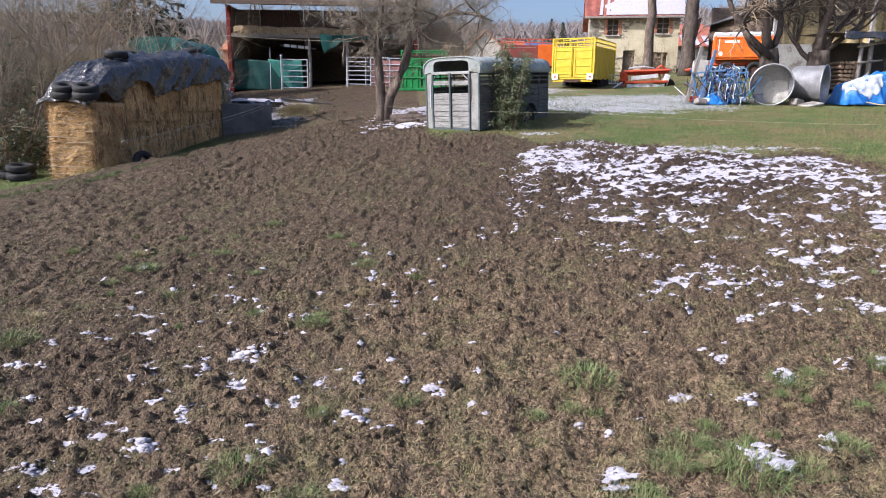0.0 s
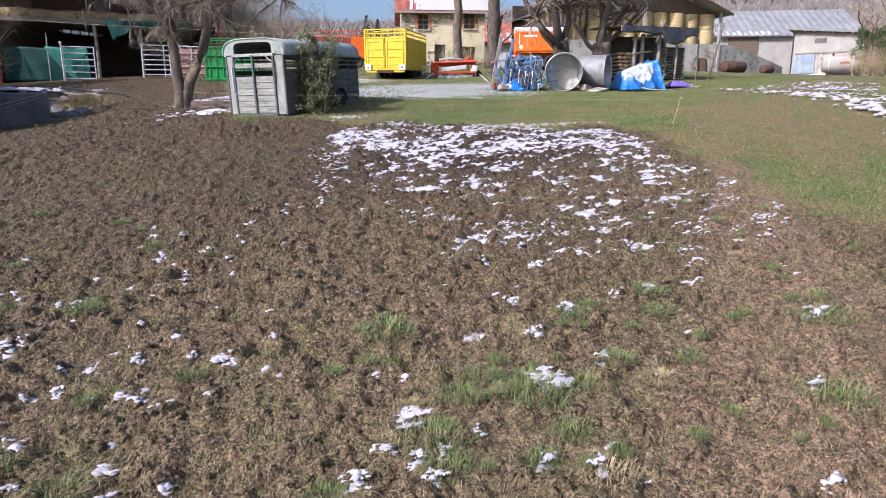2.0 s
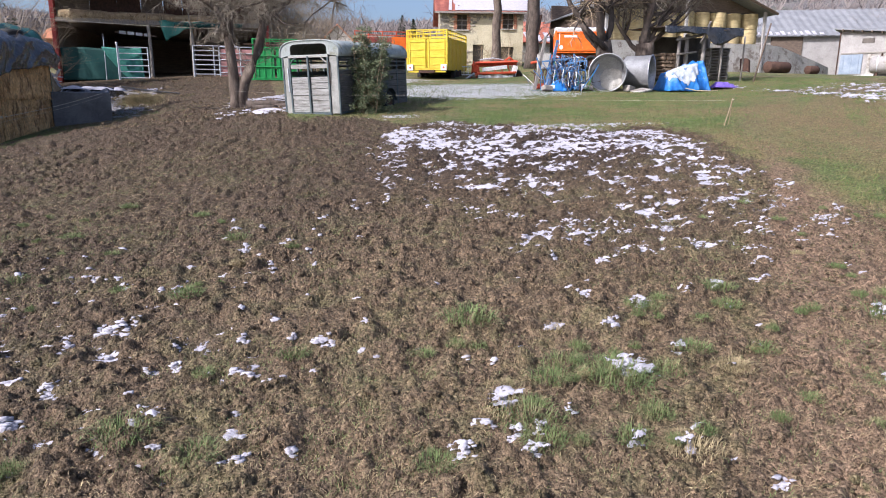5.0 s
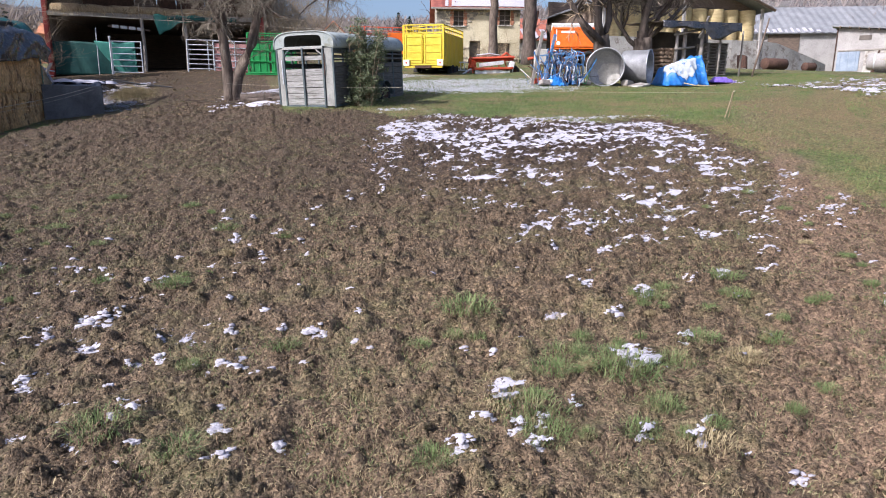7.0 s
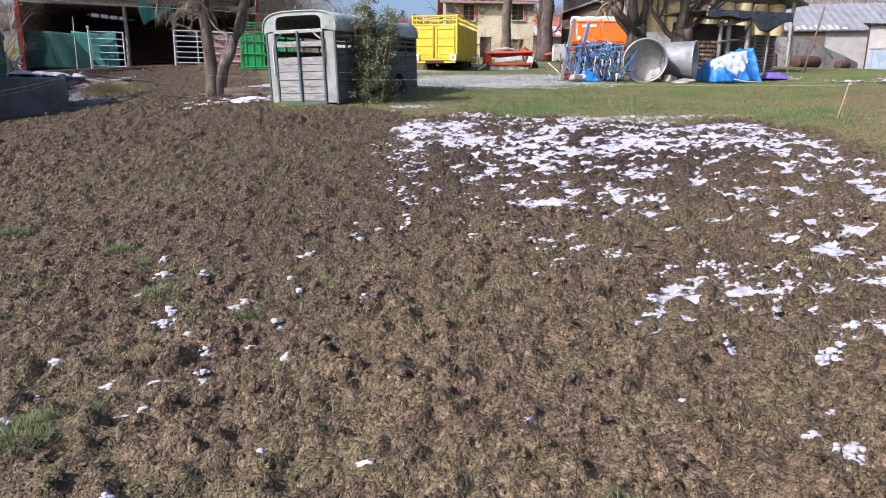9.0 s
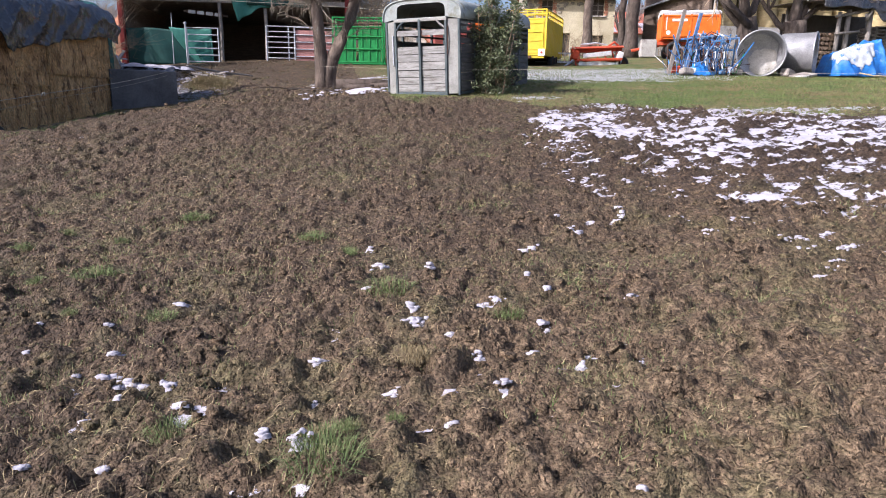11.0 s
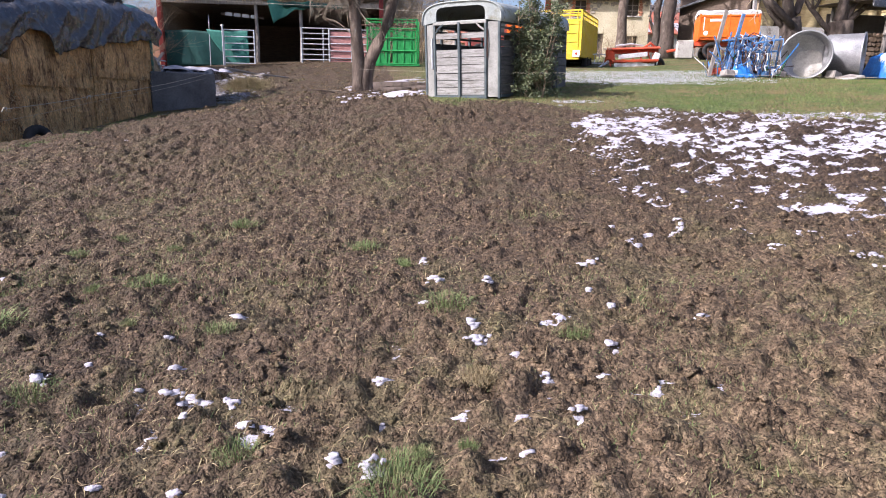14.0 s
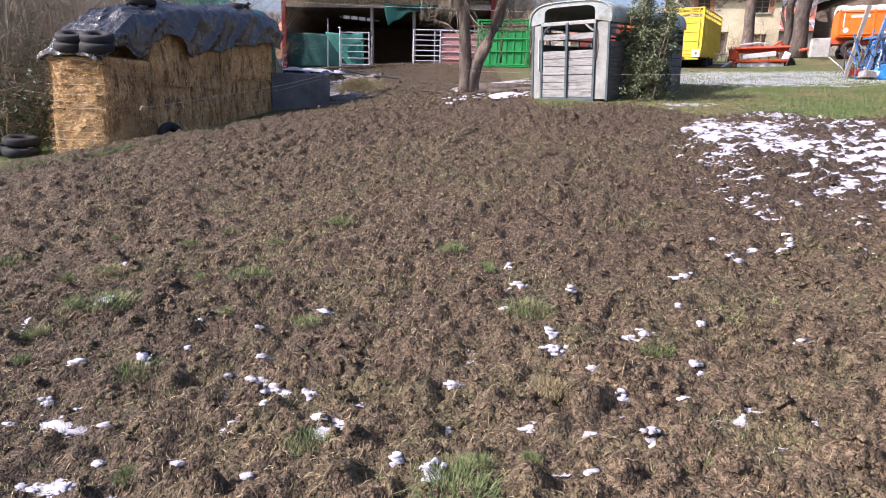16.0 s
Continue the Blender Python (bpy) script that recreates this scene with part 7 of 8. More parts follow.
zb = gz(19.7, 27.8)
first = pallet(pose(19.25, 27.7, zb + 0.02, 0, 0, 4))
for k in range(1, 11):
    copy_thing(first, pose(19.25 + 0.03 * math.sin(k * 2.1), 27.7, zb + 0.02 + 0.13 * k, 0, 0, 4 + 3 * math.sin(k * 1.7)))

# ---------------------------------------------------------------- yard trees
bare_tree("yard_tree", 13.35, 27.0, [((-0.9, 0.1, 0.75), 3.2, 0.17, 0.75), ((-0.25, 0.0, 1.0), 3.4, 0.20, 0.98), ((0.5, 0.2, 1.0), 3.0, 0.15, 0.9)], 51,
          "thick dark-barked yard tree with heavy bare limbs", 0.42, 2.0, (-0.10, 0), "bark_dark", "twig_brown", 4, 4, 0.04)
bare_tree("yard_tree", 15.55, 27.6, [((-0.35, 0, 1.0), 3.0, 0.20, 0.8), ((0.25, 0.0, 1.0), 3.3, 0.2, 0.95), ((0.95, -0.1, 0.42), 3.4, 0.12, 0.92), ((-0.7, 0.2, 0.7), 2.4, 0.12, 0.7), ((0.7, 0.2, 0.8), 3.0, 0.12, 0.9)], 53,
          "broad old yard tree with many bare drooping twigs", 0.48, 1.9, (0.02, 0), "bark", "twig", 4, 4, 0.12)
solid("pruned_stub", Buf().tube([(0, 0, 0), (-0.75, 0, 0.62), (-1.2, 0.0, 1.0)], [0.13, 0.12, 0.11], 9), M["bark_dark"], pose(13.15, 26.7, gz(13.1, 26.7) + 1.55), "sawn-off thick branch of the yard tree", "branch", smooth=True)
bare_tree("house_tree", 15.3, 50.0, [((-0.2, 0, 1.0), 3.4, 0.2, 0.98), ((0.35, 0, 1.0), 3.0, 0.16, 0.9), ((-0.6, 0, 0.9), 2.6, 0.12, 0.85)], 61,
          "straight bare tree trunk in front of the old house", 0.36, 6.2, (0.0, 0), "bark", "twig", 3, 4, 0.0)
bare_tree("house_tree", 19.0, 52.8, [((-0.2, 0, 1.0), 3.4, 0.2, 0.98), ((0.3, 0, 1.0), 3.0, 0.16, 0.9)], 62, "tall bare tree beside the old farmhouse wall", 0.27, 6.0, (0.01, 0), "bark_dark")
bare_tree("house_tree", 16.7, 45.6, [((-0.2, 0, 1.0), 3.4, 0.26, 0.98), ((0.4, 0, 1.0), 3.0, 0.2, 0.9)], 63,
          "thick dark bare trunk beside the old house", 0.44, 6.0, (0.0, 0), "bark_dark", "twig_brown", 3, 4, 0.0)

# ---------------------------------------------------------------- old house
def old_house():
    x0, x1, y0, D = 12.3, 19.5, 56.0, 8.5
    zb, ze = 4.6, 10.0
    t = thing("old_house", pose(x0 - 0.25, y0, 0, 0, 0, -11) @ pose(-x0, -y0, 0), "old farmhouse with flaking cream render and broken windows", "house")
    openings = [(13.75, 14.62, 8.36, 9.66), (17.72, 18.66, 8.46, 9.76), (15.15, 16.1, 4.6, 7.15), (17.2, 18.7, 5.6, 7.0)]
    xs = sorted({x0, x1} | {v for o in openings for v in o[:2]})
    zs = sorted({zb, ze} | {v for o in openings for v in o[2:]})
    front = Buf()
    cell = lambda i, k: 0 <= i < len(xs) - 1 and 0 <= k < len(zs) - 1 and not any(o[0] <= (xs[i] + xs[i + 1]) / 2 <= o[1] and o[2] <= (zs[k] + zs[k + 1]) / 2 <= o[3] for o in openings)
    nx, nz_ = len(xs), len(zs)
    at = lambda i, k, d: (d * nz_ + k) * nx + i
    vs = [(x, y0 + d * 0.5, z) for d in (0, 1) for z in zs for x in xs]
    fs = []
    for i in range(nx - 1):
        for k in range(nz_ - 1):
            if cell(i, k):
                fs.append((at(i, k, 0), at(i + 1, k, 0), at(i + 1, k + 1, 0), at(i, k + 1, 0)))
                fs.append((at(i, k, 1), at(i, k + 1, 1), at(i + 1, k + 1, 1), at(i + 1, k, 1)))
                for (di, dk), a, b in (((-1, 0), (i, k), (i, k + 1)), ((1, 0), (i + 1, k + 1), (i + 1, k)), ((0, -1), (i + 1, k), (i, k)), ((0, 1), (i, k + 1), (i + 1, k + 1))):
                    if not cell(i + di, k + dk):
                        fs.append((at(*a, 0), at(*b, 0), at(*b, 1), at(*a, 1)))
    front.add(vs, fs)
    part("wall", front, M["cream_wall"], t, "flaking cream rendered front wall")
    part("wall", Buf().box((0.5, D, ze - zb), (x0 + 0.25, y0 + D / 2 + 0.5, (ze + zb) / 2)), M["stone"], t)
    part("wall", Buf().box((0.5, D, ze - zb), (x1 - 0.25, y0 + D / 2 + 0.5, (ze + zb) / 2)), M["stone"], t)
    part("wall", Buf().box((x1 - x0, 0.5, ze - zb), ((x0 + x1) / 2, y0 + D + 0.5, (ze + zb) / 2)), M["stone"], t)
    part("upper_floor", Buf().box((x1 - x0 - 1, D - 0.5, 0.2), ((x0 + x1) / 2, y0 + D / 2 + 0.5, 7.4)), M["dark_wood"], t)
    rnd = random.Random(14)
    stones = Buf()
    for k in range(420):
        zone = rnd.random()
        if zone < 0.45:
            x, z = rnd.uniform(x0, x1), ze - abs(rnd.gauss(0, 0.45))
        elif zone < 0.75:
            x, z = x0 + abs(rnd.gauss(0, 0.5)), rnd.uniform(zb + 1, ze)
        else:
            x, z = rnd.uniform(x0, x1), zb + abs(rnd.gauss(0, 0.7)) + 0.6
        if any(o[0] - 0.2 < x < o[1] + 0.2 and o[2] - 0.1 < z < o[3] + 0.1 for o in openings) or z > ze - 0.05 or x > x1:
            continue
        w, h = rnd.uniform(0.14, 0.4), rnd.uniform(0.1, 0.2)
        stones.box((w, 0.1, h), (x, y0 - 0.01, z), (0, rnd.gauss(0, 4), 0), 0.03)
    tagged(part("exposed_stone", stones, M["stone"], t, "rubble stones showing through fallen render"), kind="stuff")
    # a dark sheet closes each opening in place of the shaded room
    for i, (xa, xb, za, zc) in enumerate(openings):
        w = part("window" if i != 2 else "door", Buf().box((xb - xa, 0.04, zc - za), ((xa + xb) / 2, y0 + 0.42, (za + zc) / 2)), M["dark_gap"], t, "dark sheet for the shade in an empty opening")
        if i < 2:
            for x in (xa - 0.14, xb + 0.14):
                b = Buf()
                for r in range(7):
                    b.box((0.24 + 0.08 * (r % 2), 0.06, 0.165), (x, y0 - 0.02, za + 0.09 + r * 0.185), (0, 0, 0), 0.012)
                part("brick_jamb", b, M["brick"], w, "red brick jamb")
            part("lintel", Buf().box((xb - xa + 0.5, 0.1, 0.16), ((xa + xb) / 2, y0 - 0.01, zc + 0.08)), M["brick"], w)
            part("window_frame", Buf().box((0.07, 0.06, zc - za), ((xa + xb) / 2, y0 + 0.2, (za + zc) / 2)).box((xb - xa, 0.06, 0.06), ((xa + xb) / 2, y0 + 0.2, za + (zc - za) * 0.62)).box((xb - xa, 0.06, 0.06), ((xa + xb) / 2, y0 + 0.2, za + (zc - za) * 0.32)), M["grey_wood"], w, "broken grey casement bars")
            part("sill", Buf().box((xb - xa + 0.3, 0.2, 0.1), ((xa + xb) / 2, y0 - 0.04, za - 0.05)), M["concrete"], w)
    # roof with rusty sheet and snow lying on it
    rise, half = 3.3, D / 2 + 0.9
    for s in (-1, 1):
        def slope(u, v):
            return (x0 - 0.5 + (x1 - x0 + 1.0) * u, y0 + 0.4 + D / 2 + s * half * (1 - v), ze - 0.25 + rise * v + 0.03 * math.sin(u * 70))
        part("roof", Buf().sheet(slope, 70, 8, 0.08), M["rust_roof"], t, "rusty red roof", smooth=False)
    def snowy(u, v):
        ln = 0.25 + 0.25 * noise.noise(Vector((v * 5, 3, 1)))
        uu = ln + (1 - ln) * u
        return (x0 - 0.45 + (x1 - x0 + 0.9) * uu, y0 + 0.4 + D / 2 - half * (1 - 0.03 - 0.9 * v), ze - 0.25 + rise * (0.03 + 0.9 * v) + 0.09)
    part("roof_snow", Buf().sheet(snowy, 40, 12, 0.05), M["snow"], t, "snow lying on the roof")
    for k in range(3):
        xx = x0 + 0.7 + 0.55 * k
        part("roof_snow", Buf().sheet(lambda u, v: (xx + 0.28 * u * (1 - v * 0.4) + 0.3 * v, y0 + 0.4 + D / 2 - half * (0.97 - 0.9 * v), ze - 0.25 + rise * (0.03 + 0.9 * v) + 0.085), 4, 10, 0.04), M["snow"], t, "streak of snow on the roof")
    part("gutter_board", Buf().box((x1 - x0 + 1.0, 0.1, 0.16), ((x0 + x1) / 2, y0 + 0.4 + D / 2 - half, ze - 0.28)), M["grey_wood"], t)
    for s, x in ((-1, x0), (1, x1)):
        g = Buf()
        g.hull([(x, y0 + 0.5, ze), (x, y0 + D + 0.3, ze), (x, y0 + 0.4 + D / 2, ze + rise - 0.35), (x - s * 0.4, y0 + 0.5, ze), (x - s * 0.4, y0 + D + 0.3, ze), (x - s * 0.4, y0 + 0.4 + D / 2, ze + rise - 0.35)], [(0, 1, 2), (3, 4, 5), (0, 1, 4, 3), (1, 2, 5, 4), (2, 0, 3, 5)])
        part("gable", g, M["stone"], t)
    part("porch_side", Buf().box((0.15, 2.5, 4.6), (x1 + 0.9, y0 - 0.3, zb + 2.6), (0, 10, 0)), M["rust"], t, "dark red sheet leaning at the house end")


old_house()
brush("bramble", (17.6, 54.6), (2.6, 0.8, 2.2), 71, "bare brown brambles at the foot of the old house", 26, "twig_brown", 2)
brush("bramble", (19.3, 44.3), (1.0, 0.8, 1.8), 72, "bare brown scrub beside the thick trunk", 16, "twig_brown", 2)

# ---------------------------------------------------------------- red-roofed shed behind the yard
def far_building(name, label, x0, x1, y0, depth, ze, rise, wall, roof, base, ridge_along_x=True, snow_share=0.0, windows=0, category="house"):
    t = thing(name, pose(0, 0, 0), label, category)
    part("wall", Buf().box((x1 - x0, depth, ze - base), ((x0 + x1) / 2, y0 + depth / 2, (ze + base) / 2), bev=0.02), M[wall], t)
    cx, cy = (x0 + x1) / 2, y0 + depth / 2
    ov = 0.4
    for s in (-1, 1):
        if ridge_along_x:
            fn = lambda u, v: (x0 - ov + (x1 - x0 + 2 * ov) * u, cy + s * (depth / 2 + ov) * (1 - v), ze - 0.1 + rise * v + 0.04 * math.sin(u * (x1 - x0) * 6))
        else:
            fn = lambda u, v: (cx + s * ((x1 - x0) / 2 + ov) * (1 - v), y0 - ov + (depth + 2 * ov) * u, ze - 0.1 + rise * v)
        part("roof", Buf().sheet(fn, int((x1 - x0) * 4) if ridge_along_x else 12, 4, 0.15), M[roof], t)
        if snow_share and s < 0 and ridge_along_x:
            n = int((x1 - x0) * 0.9)
            for k in range(n):
                a = k / n
                part("roof_snow", Buf().sheet(lambda u, v: (x0 + (x1 - x0) * (a + u * 0.5 / n), cy + s * (depth / 2 + ov) * (1 - 0.02 - snow_share * v), ze - 0.1 + rise * (0.02 + snow_share * v) + 0.09), 3, 3, 0.05), M["snow"], t)
    if ridge_along_x:
        for x in (x0 + 0.05, x1 - 0.05):
            part("gable", Buf().add([(x, y0, ze), (x, y0 + depth, ze), (x, cy, ze + rise)], [(0, 1, 2)]), M[wall], t)
    else:
        for y in (y0 + 0.02, y0 + depth - 0.02):
            part("gable", Buf().add([(x0, y, ze), (x1, y, ze), (cx, y, ze + rise - 0.15)], [(0, 1, 2)]), M[wall], t)
    for k in range(windows):
        xx = x0 + (x1 - x0) * (k + 0.5) / windows
        part("window", Buf().box((0.9, 0.06, 1.1), (xx, y0 - 0.02, (ze + base) / 2 + 0.4)), M["glass"], t)
    return t


far_building("tiled_shed", "low shed with a wet red tiled roof streaked with snow", 24.5, 33.0, 72, 7, 9.3, 2.6, "concrete", "red_tile", 6.0, True, 0.45, category="shed")
far_building("village_house", "far village house with an orange tiled roof and snow", 3.2, 9.8, 108, 9, 11.3, 3.6, "far_render", "orange_tile", 7.0, False, 0, 2)
far_building("village_house", "far village house with an orange tiled roof", -14.0, -4.0, 112, 9, 11.4, 3.0, "far_render", "orange_tile", 7.0, True, 0, 3)
far_building("village_house", "far pale house with a brown roof below the hill", 10.5, 14.0, 118, 7, 12.2, 2.4, "far_render", "red_tile", 8.0, True, 0, 2)
far_building("steel_hall", "far farm hall with a blue steel roof", 13.6, 22.0, 121, 12, 12.5, 2.3, "grey_sheet", "blue_roof", 8.5, True, category="farm hall")
far_building("village_house", "far red-roofed house behind the old farmhouse", 24.0, 34.0, 96, 9, 11.0, 3.0, "far_render", "red_tile", 7.0, True, 0.3, 3)
far_building("village_house", "far house with an orange roof beyond the barn", -30.0, -19.0, 96, 10, 9.0, 3.5, "far_render", "orange_tile", 5.0, True, 0, 3)

# ---------------------------------------------------------------- hay shed with round bales
def hay_shed():
    x0, x1, y0, D, ze = 22.2, 36.35, 46.0, 10.0, 9.30
    t = thing("hay_shed", pose(0, 0, 0), "open-ended hay shed with a dark pitched roof above a concrete wall", "shed")
    cx = (x0 + x1) / 2
    for s in (-1, 1):
        part("roof", Buf().sheet(lambda u, v: (cx + s * ((x1 - x0) / 2 + 0.5) * (1 - v), y0 - 0.7 + (D + 1.2) * u, ze - 0.15 + 2.9 * v), 30, 6, 0.1), M["grey_sheet"], t)
        part("barge_board", Buf().tube([(cx + s * ((x1 - x0) / 2 + 0.5), y0 - 0.72, ze - 0.2), (cx, y0 - 0.72, ze + 2.7)], 0.12, 4), M["dark_wood"], t)
    for x in (x0 + 0.4, cx, x1 - 0.15):
        part("post", Buf().box((0.2, 0.2, ze - 3.9 + (2.0 if x == cx else 0)), (x, y0 - 0.1, (ze + 3.9) / 2)), M["pale_render"], t)
    part("deck", Buf().box((x1 - x0, D, 0.2), (cx, y0 + D / 2, 6.75)), M["concrete"], t)
    part("back_wall", Buf().box((x1 - x0, 0.2, 4.2), (cx, y0 + D, 8.6)), M["dark_wood"], t)
    part("side_wall", Buf().box((0.2, D, 2.6), (x0 + 0.1, y0 + D / 2, 8.0)), M["dark_wood"], t)
    part("gable_board", Buf().hull([(x0, y0 + 0.9, ze), (x1, y0 + 0.9, ze), (cx, y0 + 0.9, ze + 2.7), (x0, y0 + 1.0, ze), (x1, y0 + 1.0, ze), (cx, y0 + 1.0, ze + 2.7)], [(0, 1, 2), (3, 4, 5), (0, 1, 4, 3), (1, 2, 5, 4), (2, 0, 3, 5)]), M["dark_wood"], t)


hay_shed()


def round_bale(m):
    b = Buf()
    def fn(u, v):
        a = 2 * math.pi * u
        r = 0.66 * (1 - 0.05 * abs(2 * v - 1) ** 6) + 0.02 * noise.noise(Vector((math.cos(a) * 3, math.sin(a) * 3, v * 6)))
        return (r * math.cos(a), r * math.sin(a), 1.16 * v)
    b.sheet(fn, 28, 8)
    b.sheet(lambda u, v: (0.64 * v * math.cos(2 * math.pi * u), 0.64 * v * math.sin(2 * math.pi * u), 1.16 + 0.03 * (1 - v)), 28, 3)
    return solid("round_bale", b, M["round_bale"], m, "round yellow straw bale stood on end in the shed", "straw bale", "round bales in the shed", smooth=True)


first = round_bale(pose(23.9, 46.9, 6.85))
for k in range(9):
    for r in range(2):
        if k or r:
            copy_thing(first, pose(23.9 + 1.42 * k + (0.2 if k > 0 else 0), 46.9 + 0.1 * math.sin(k * 3), 6.85 + 1.18 * r, 0, 0, 40 * k + 90 * r))


def retaining_wall():
    t = thing("retaining_wall", pose(0, 0, 0), "stained grey concrete wall stepping down beside the yard", "wall", kind="structure")
    pts = [(22.4, 45.9, 6.85), (36.6, 45.9, 6.85), (38.2, 46.2, 6.75), (42.4, 47.0, 5.75), (44.6, 47.9, 5.35)]
    for i, ((xa, ya, za), (xb, yb, zc)) in enumerate(zip(pts, pts[1:])):
        n = max(1, int((xb - xa) / 2.8))
        for k in range(n):
            u0, u1 = k / n, (k + 1) / n
            p0 = Vector((xa + (xb - xa) * u0, ya + (yb - ya) * u0, 0))
            p1 = Vector((xa + (xb - xa) * u1 - 0.015, ya + (yb - ya) * u1, 0))
            z0, z1 = za + (zc - za) * u0, za + (zc - za) * u1
            d = Vector((0, 0.3, 0))
            vs = [p0 + Vector((0, 0, 3.4)), p1 + Vector((0, 0, 3.4)), p1 + Vector((0, 0, z1)), p0 + Vector((0, 0, z0))]
            vs += [v + d for v in vs]
            part("panel", Buf().hull(vs, [(0, 1, 2, 3), (4, 5, 6, 7), (0, 1, 5, 4), (1, 2, 6, 5), (2, 3, 7, 6), (3, 0, 4, 7)]), M["concrete"], t)


retaining_wall()
# rust patch of the wall, built as an added sheet leaning before it
solid("rusty_plate", Buf().sheet(lambda u, v: (0.9 * u, 0.1 * math.sin(u * 6), 1.0 * v + 0.1 * math.sin(u * 4)), 10, 8, 0.02), M["rust"], pose(33.9, 45.2, gz(34, 45.2), -8, 0, 0), "rust patch on the concrete wall, made as a sheet", "sheet metal")


def barrel(x, y, r, L, key, label):
    m = pose(x, y, gz(x, y) + r, 0, 90, 8)
    solid("barrel", Buf().lathe([(0.01, -L / 2), (r * 0.95, -L / 2), (r, -L / 2 + 0.04), (r * 0.97, -L / 6), (r * 1.03, -L / 6 + 0.03), (r * 0.97, 0), (r * 1.03, L / 6), (r, L / 2 - 0.04), (r * 0.95, L / 2), (0.01, L / 2)], m, 24), M[key], Matrix(), label, "barrel", "barrels by the wall", smooth=True)


barrel(37.0, 44.9, 0.44, 2.1, "rust", "long rusty tank lying against the concrete wall")
barrel(40.8, 45.5, 0.34, 1.0, "rust", "small rusty barrel lying by the wall")

# ---------------------------------------------------------------- pale barn and the wide grey roof behind it
def pale_barn():
    W, D, H0, H1 = 6.6, 11.0, 4.75, 3.95
    t = thing("pale_barn", pose(48.3, 50.9, 4.1, 0, 0, -56), "pale rendered barn with a blue-grey door and sloping roof", "barn")
    def wall(name, a, b, ha, hb, th, key):
        a, b = Vector((*a, 0)), Vector((*b, 0))
        nrm = Vector((-(b - a).y, (b - a).x, 0)).normalized() * th
        vs = [a - Vector((0, 0, 0.8)), b - Vector((0, 0, 0.8)), b + Vector((0, 0, hb)), a + Vector((0, 0, ha))]
        vs += [v + nrm for v in vs]
        return part(name, Buf().hull(vs, [(0, 1, 2, 3), (4, 5, 6, 7), (0, 1, 5, 4), (1, 2, 6, 5), (2, 3, 7, 6), (3, 0, 4, 7)]), M[key], t)
    wall("wall", (0, 0), (W, 0), H0, H1, 0.3, "pale_render")
    wall("wall", (0, D), (0, 0.3), H0 - 0.6, H0, 0.3, "pale_render")
    wall("wall", (W, 0.3), (W, D), H1, H1 - 0.3, 0.3, "pale_render")
    part("roof", Buf().sheet(lambda u, v: (-0.5 + (W + 0.9) * u, -0.5 + (D + 0.8) * v, H0 + 0.2 - (H0 - H1) * u - 0.5 * v + 0.03 * math.sin(v * 60)), 8, 60, 0.12), M["grey_sheet"], t, "grey corrugated roof")
    for k in range(9):
        part("rafter_end", Buf().box((0.12, 0.5, 0.16), (0.2 + k * 0.75, -0.28, H0 - 0.02 - 0.09 * k), (0, 7, 0)), M["dark_wood"], t)
    d = part("door", Buf().box((1.75, 0.1, 1.7), (1.05, -0.03, 1.75)), M["blue_door"], t, "blue-grey sliding door")
    for x in (0.45, 1.05, 1.65):
        part("rib", Buf().box((0.06, 0.04, 1.65), (x, -0.09, 1.75)), M["blue_door"], d)
    part("lower_band", Buf().box((3.0, 0.08, 0.8), (1.6, -0.02, 0.4)), M["white_paint"], t)
    part("shutter", Buf().box((3.4, 0.06, 1.8), (4.0, -0.01, 1.7)), M["concrete"], t)
    part("lintel", Buf().box((6.2, 0.12, 0.12), (3.3, -0.04, 2.7)), M["grey_wood"], t)
    part("vent", Buf().box((0.95, 0.05, 0.4), (2.2, -0.01, 3.75)), M["dark_gap"], t, "dark panel for the shade in a vent slot")
    part("downpipe", Buf().tube([(-0.03, -0.06, H0 - 0.1), (-0.03, -0.06, 0.1)], 0.05, 8), M["rust"], t)
    part("prop", Buf().tube([(2.9, -0.12, 0.2), (3.4, -0.12, 2.6)], 0.07, 6), M["rust"], t)


pale_barn()


def slurry_tank():
    t = thing("tanker", pose(49.6, 46.6, gz(49.6, 46.6), 0, 0, -50), "pale grey cylindrical tank on a frame beside the barn", "tank")
    part("tank", Buf().lathe([(0.01, -1.5), (0.5, -1.48), (0.68, -1.35), (0.72, -1.2), (0.72, 1.2), (0.68, 1.35), (0.5, 1.48), (0.01, 1.5)], pose(0, 0, 1.15, 0, 90, 0), 26), M["pale_render"], t, smooth=True)
    for x in (-0.9, 0.9):
        part("leg", Buf().box((0.12, 0.9, 0.5), (x, 0, 0.25)), M["rust"], t)
        part("band", Buf().lathe([(0.725, -0.05), (0.74, -0.05), (0.74, 0.05), (0.725, 0.05)], pose(x, 0, 1.15, 0, 90, 0), 26), M["galv"], t)
    part("marking", Buf().box((0.8, 0.01, 0.16), (0.35, -0.725, 1.2)), M["red_sheet"], t, "faded red lettering bar")


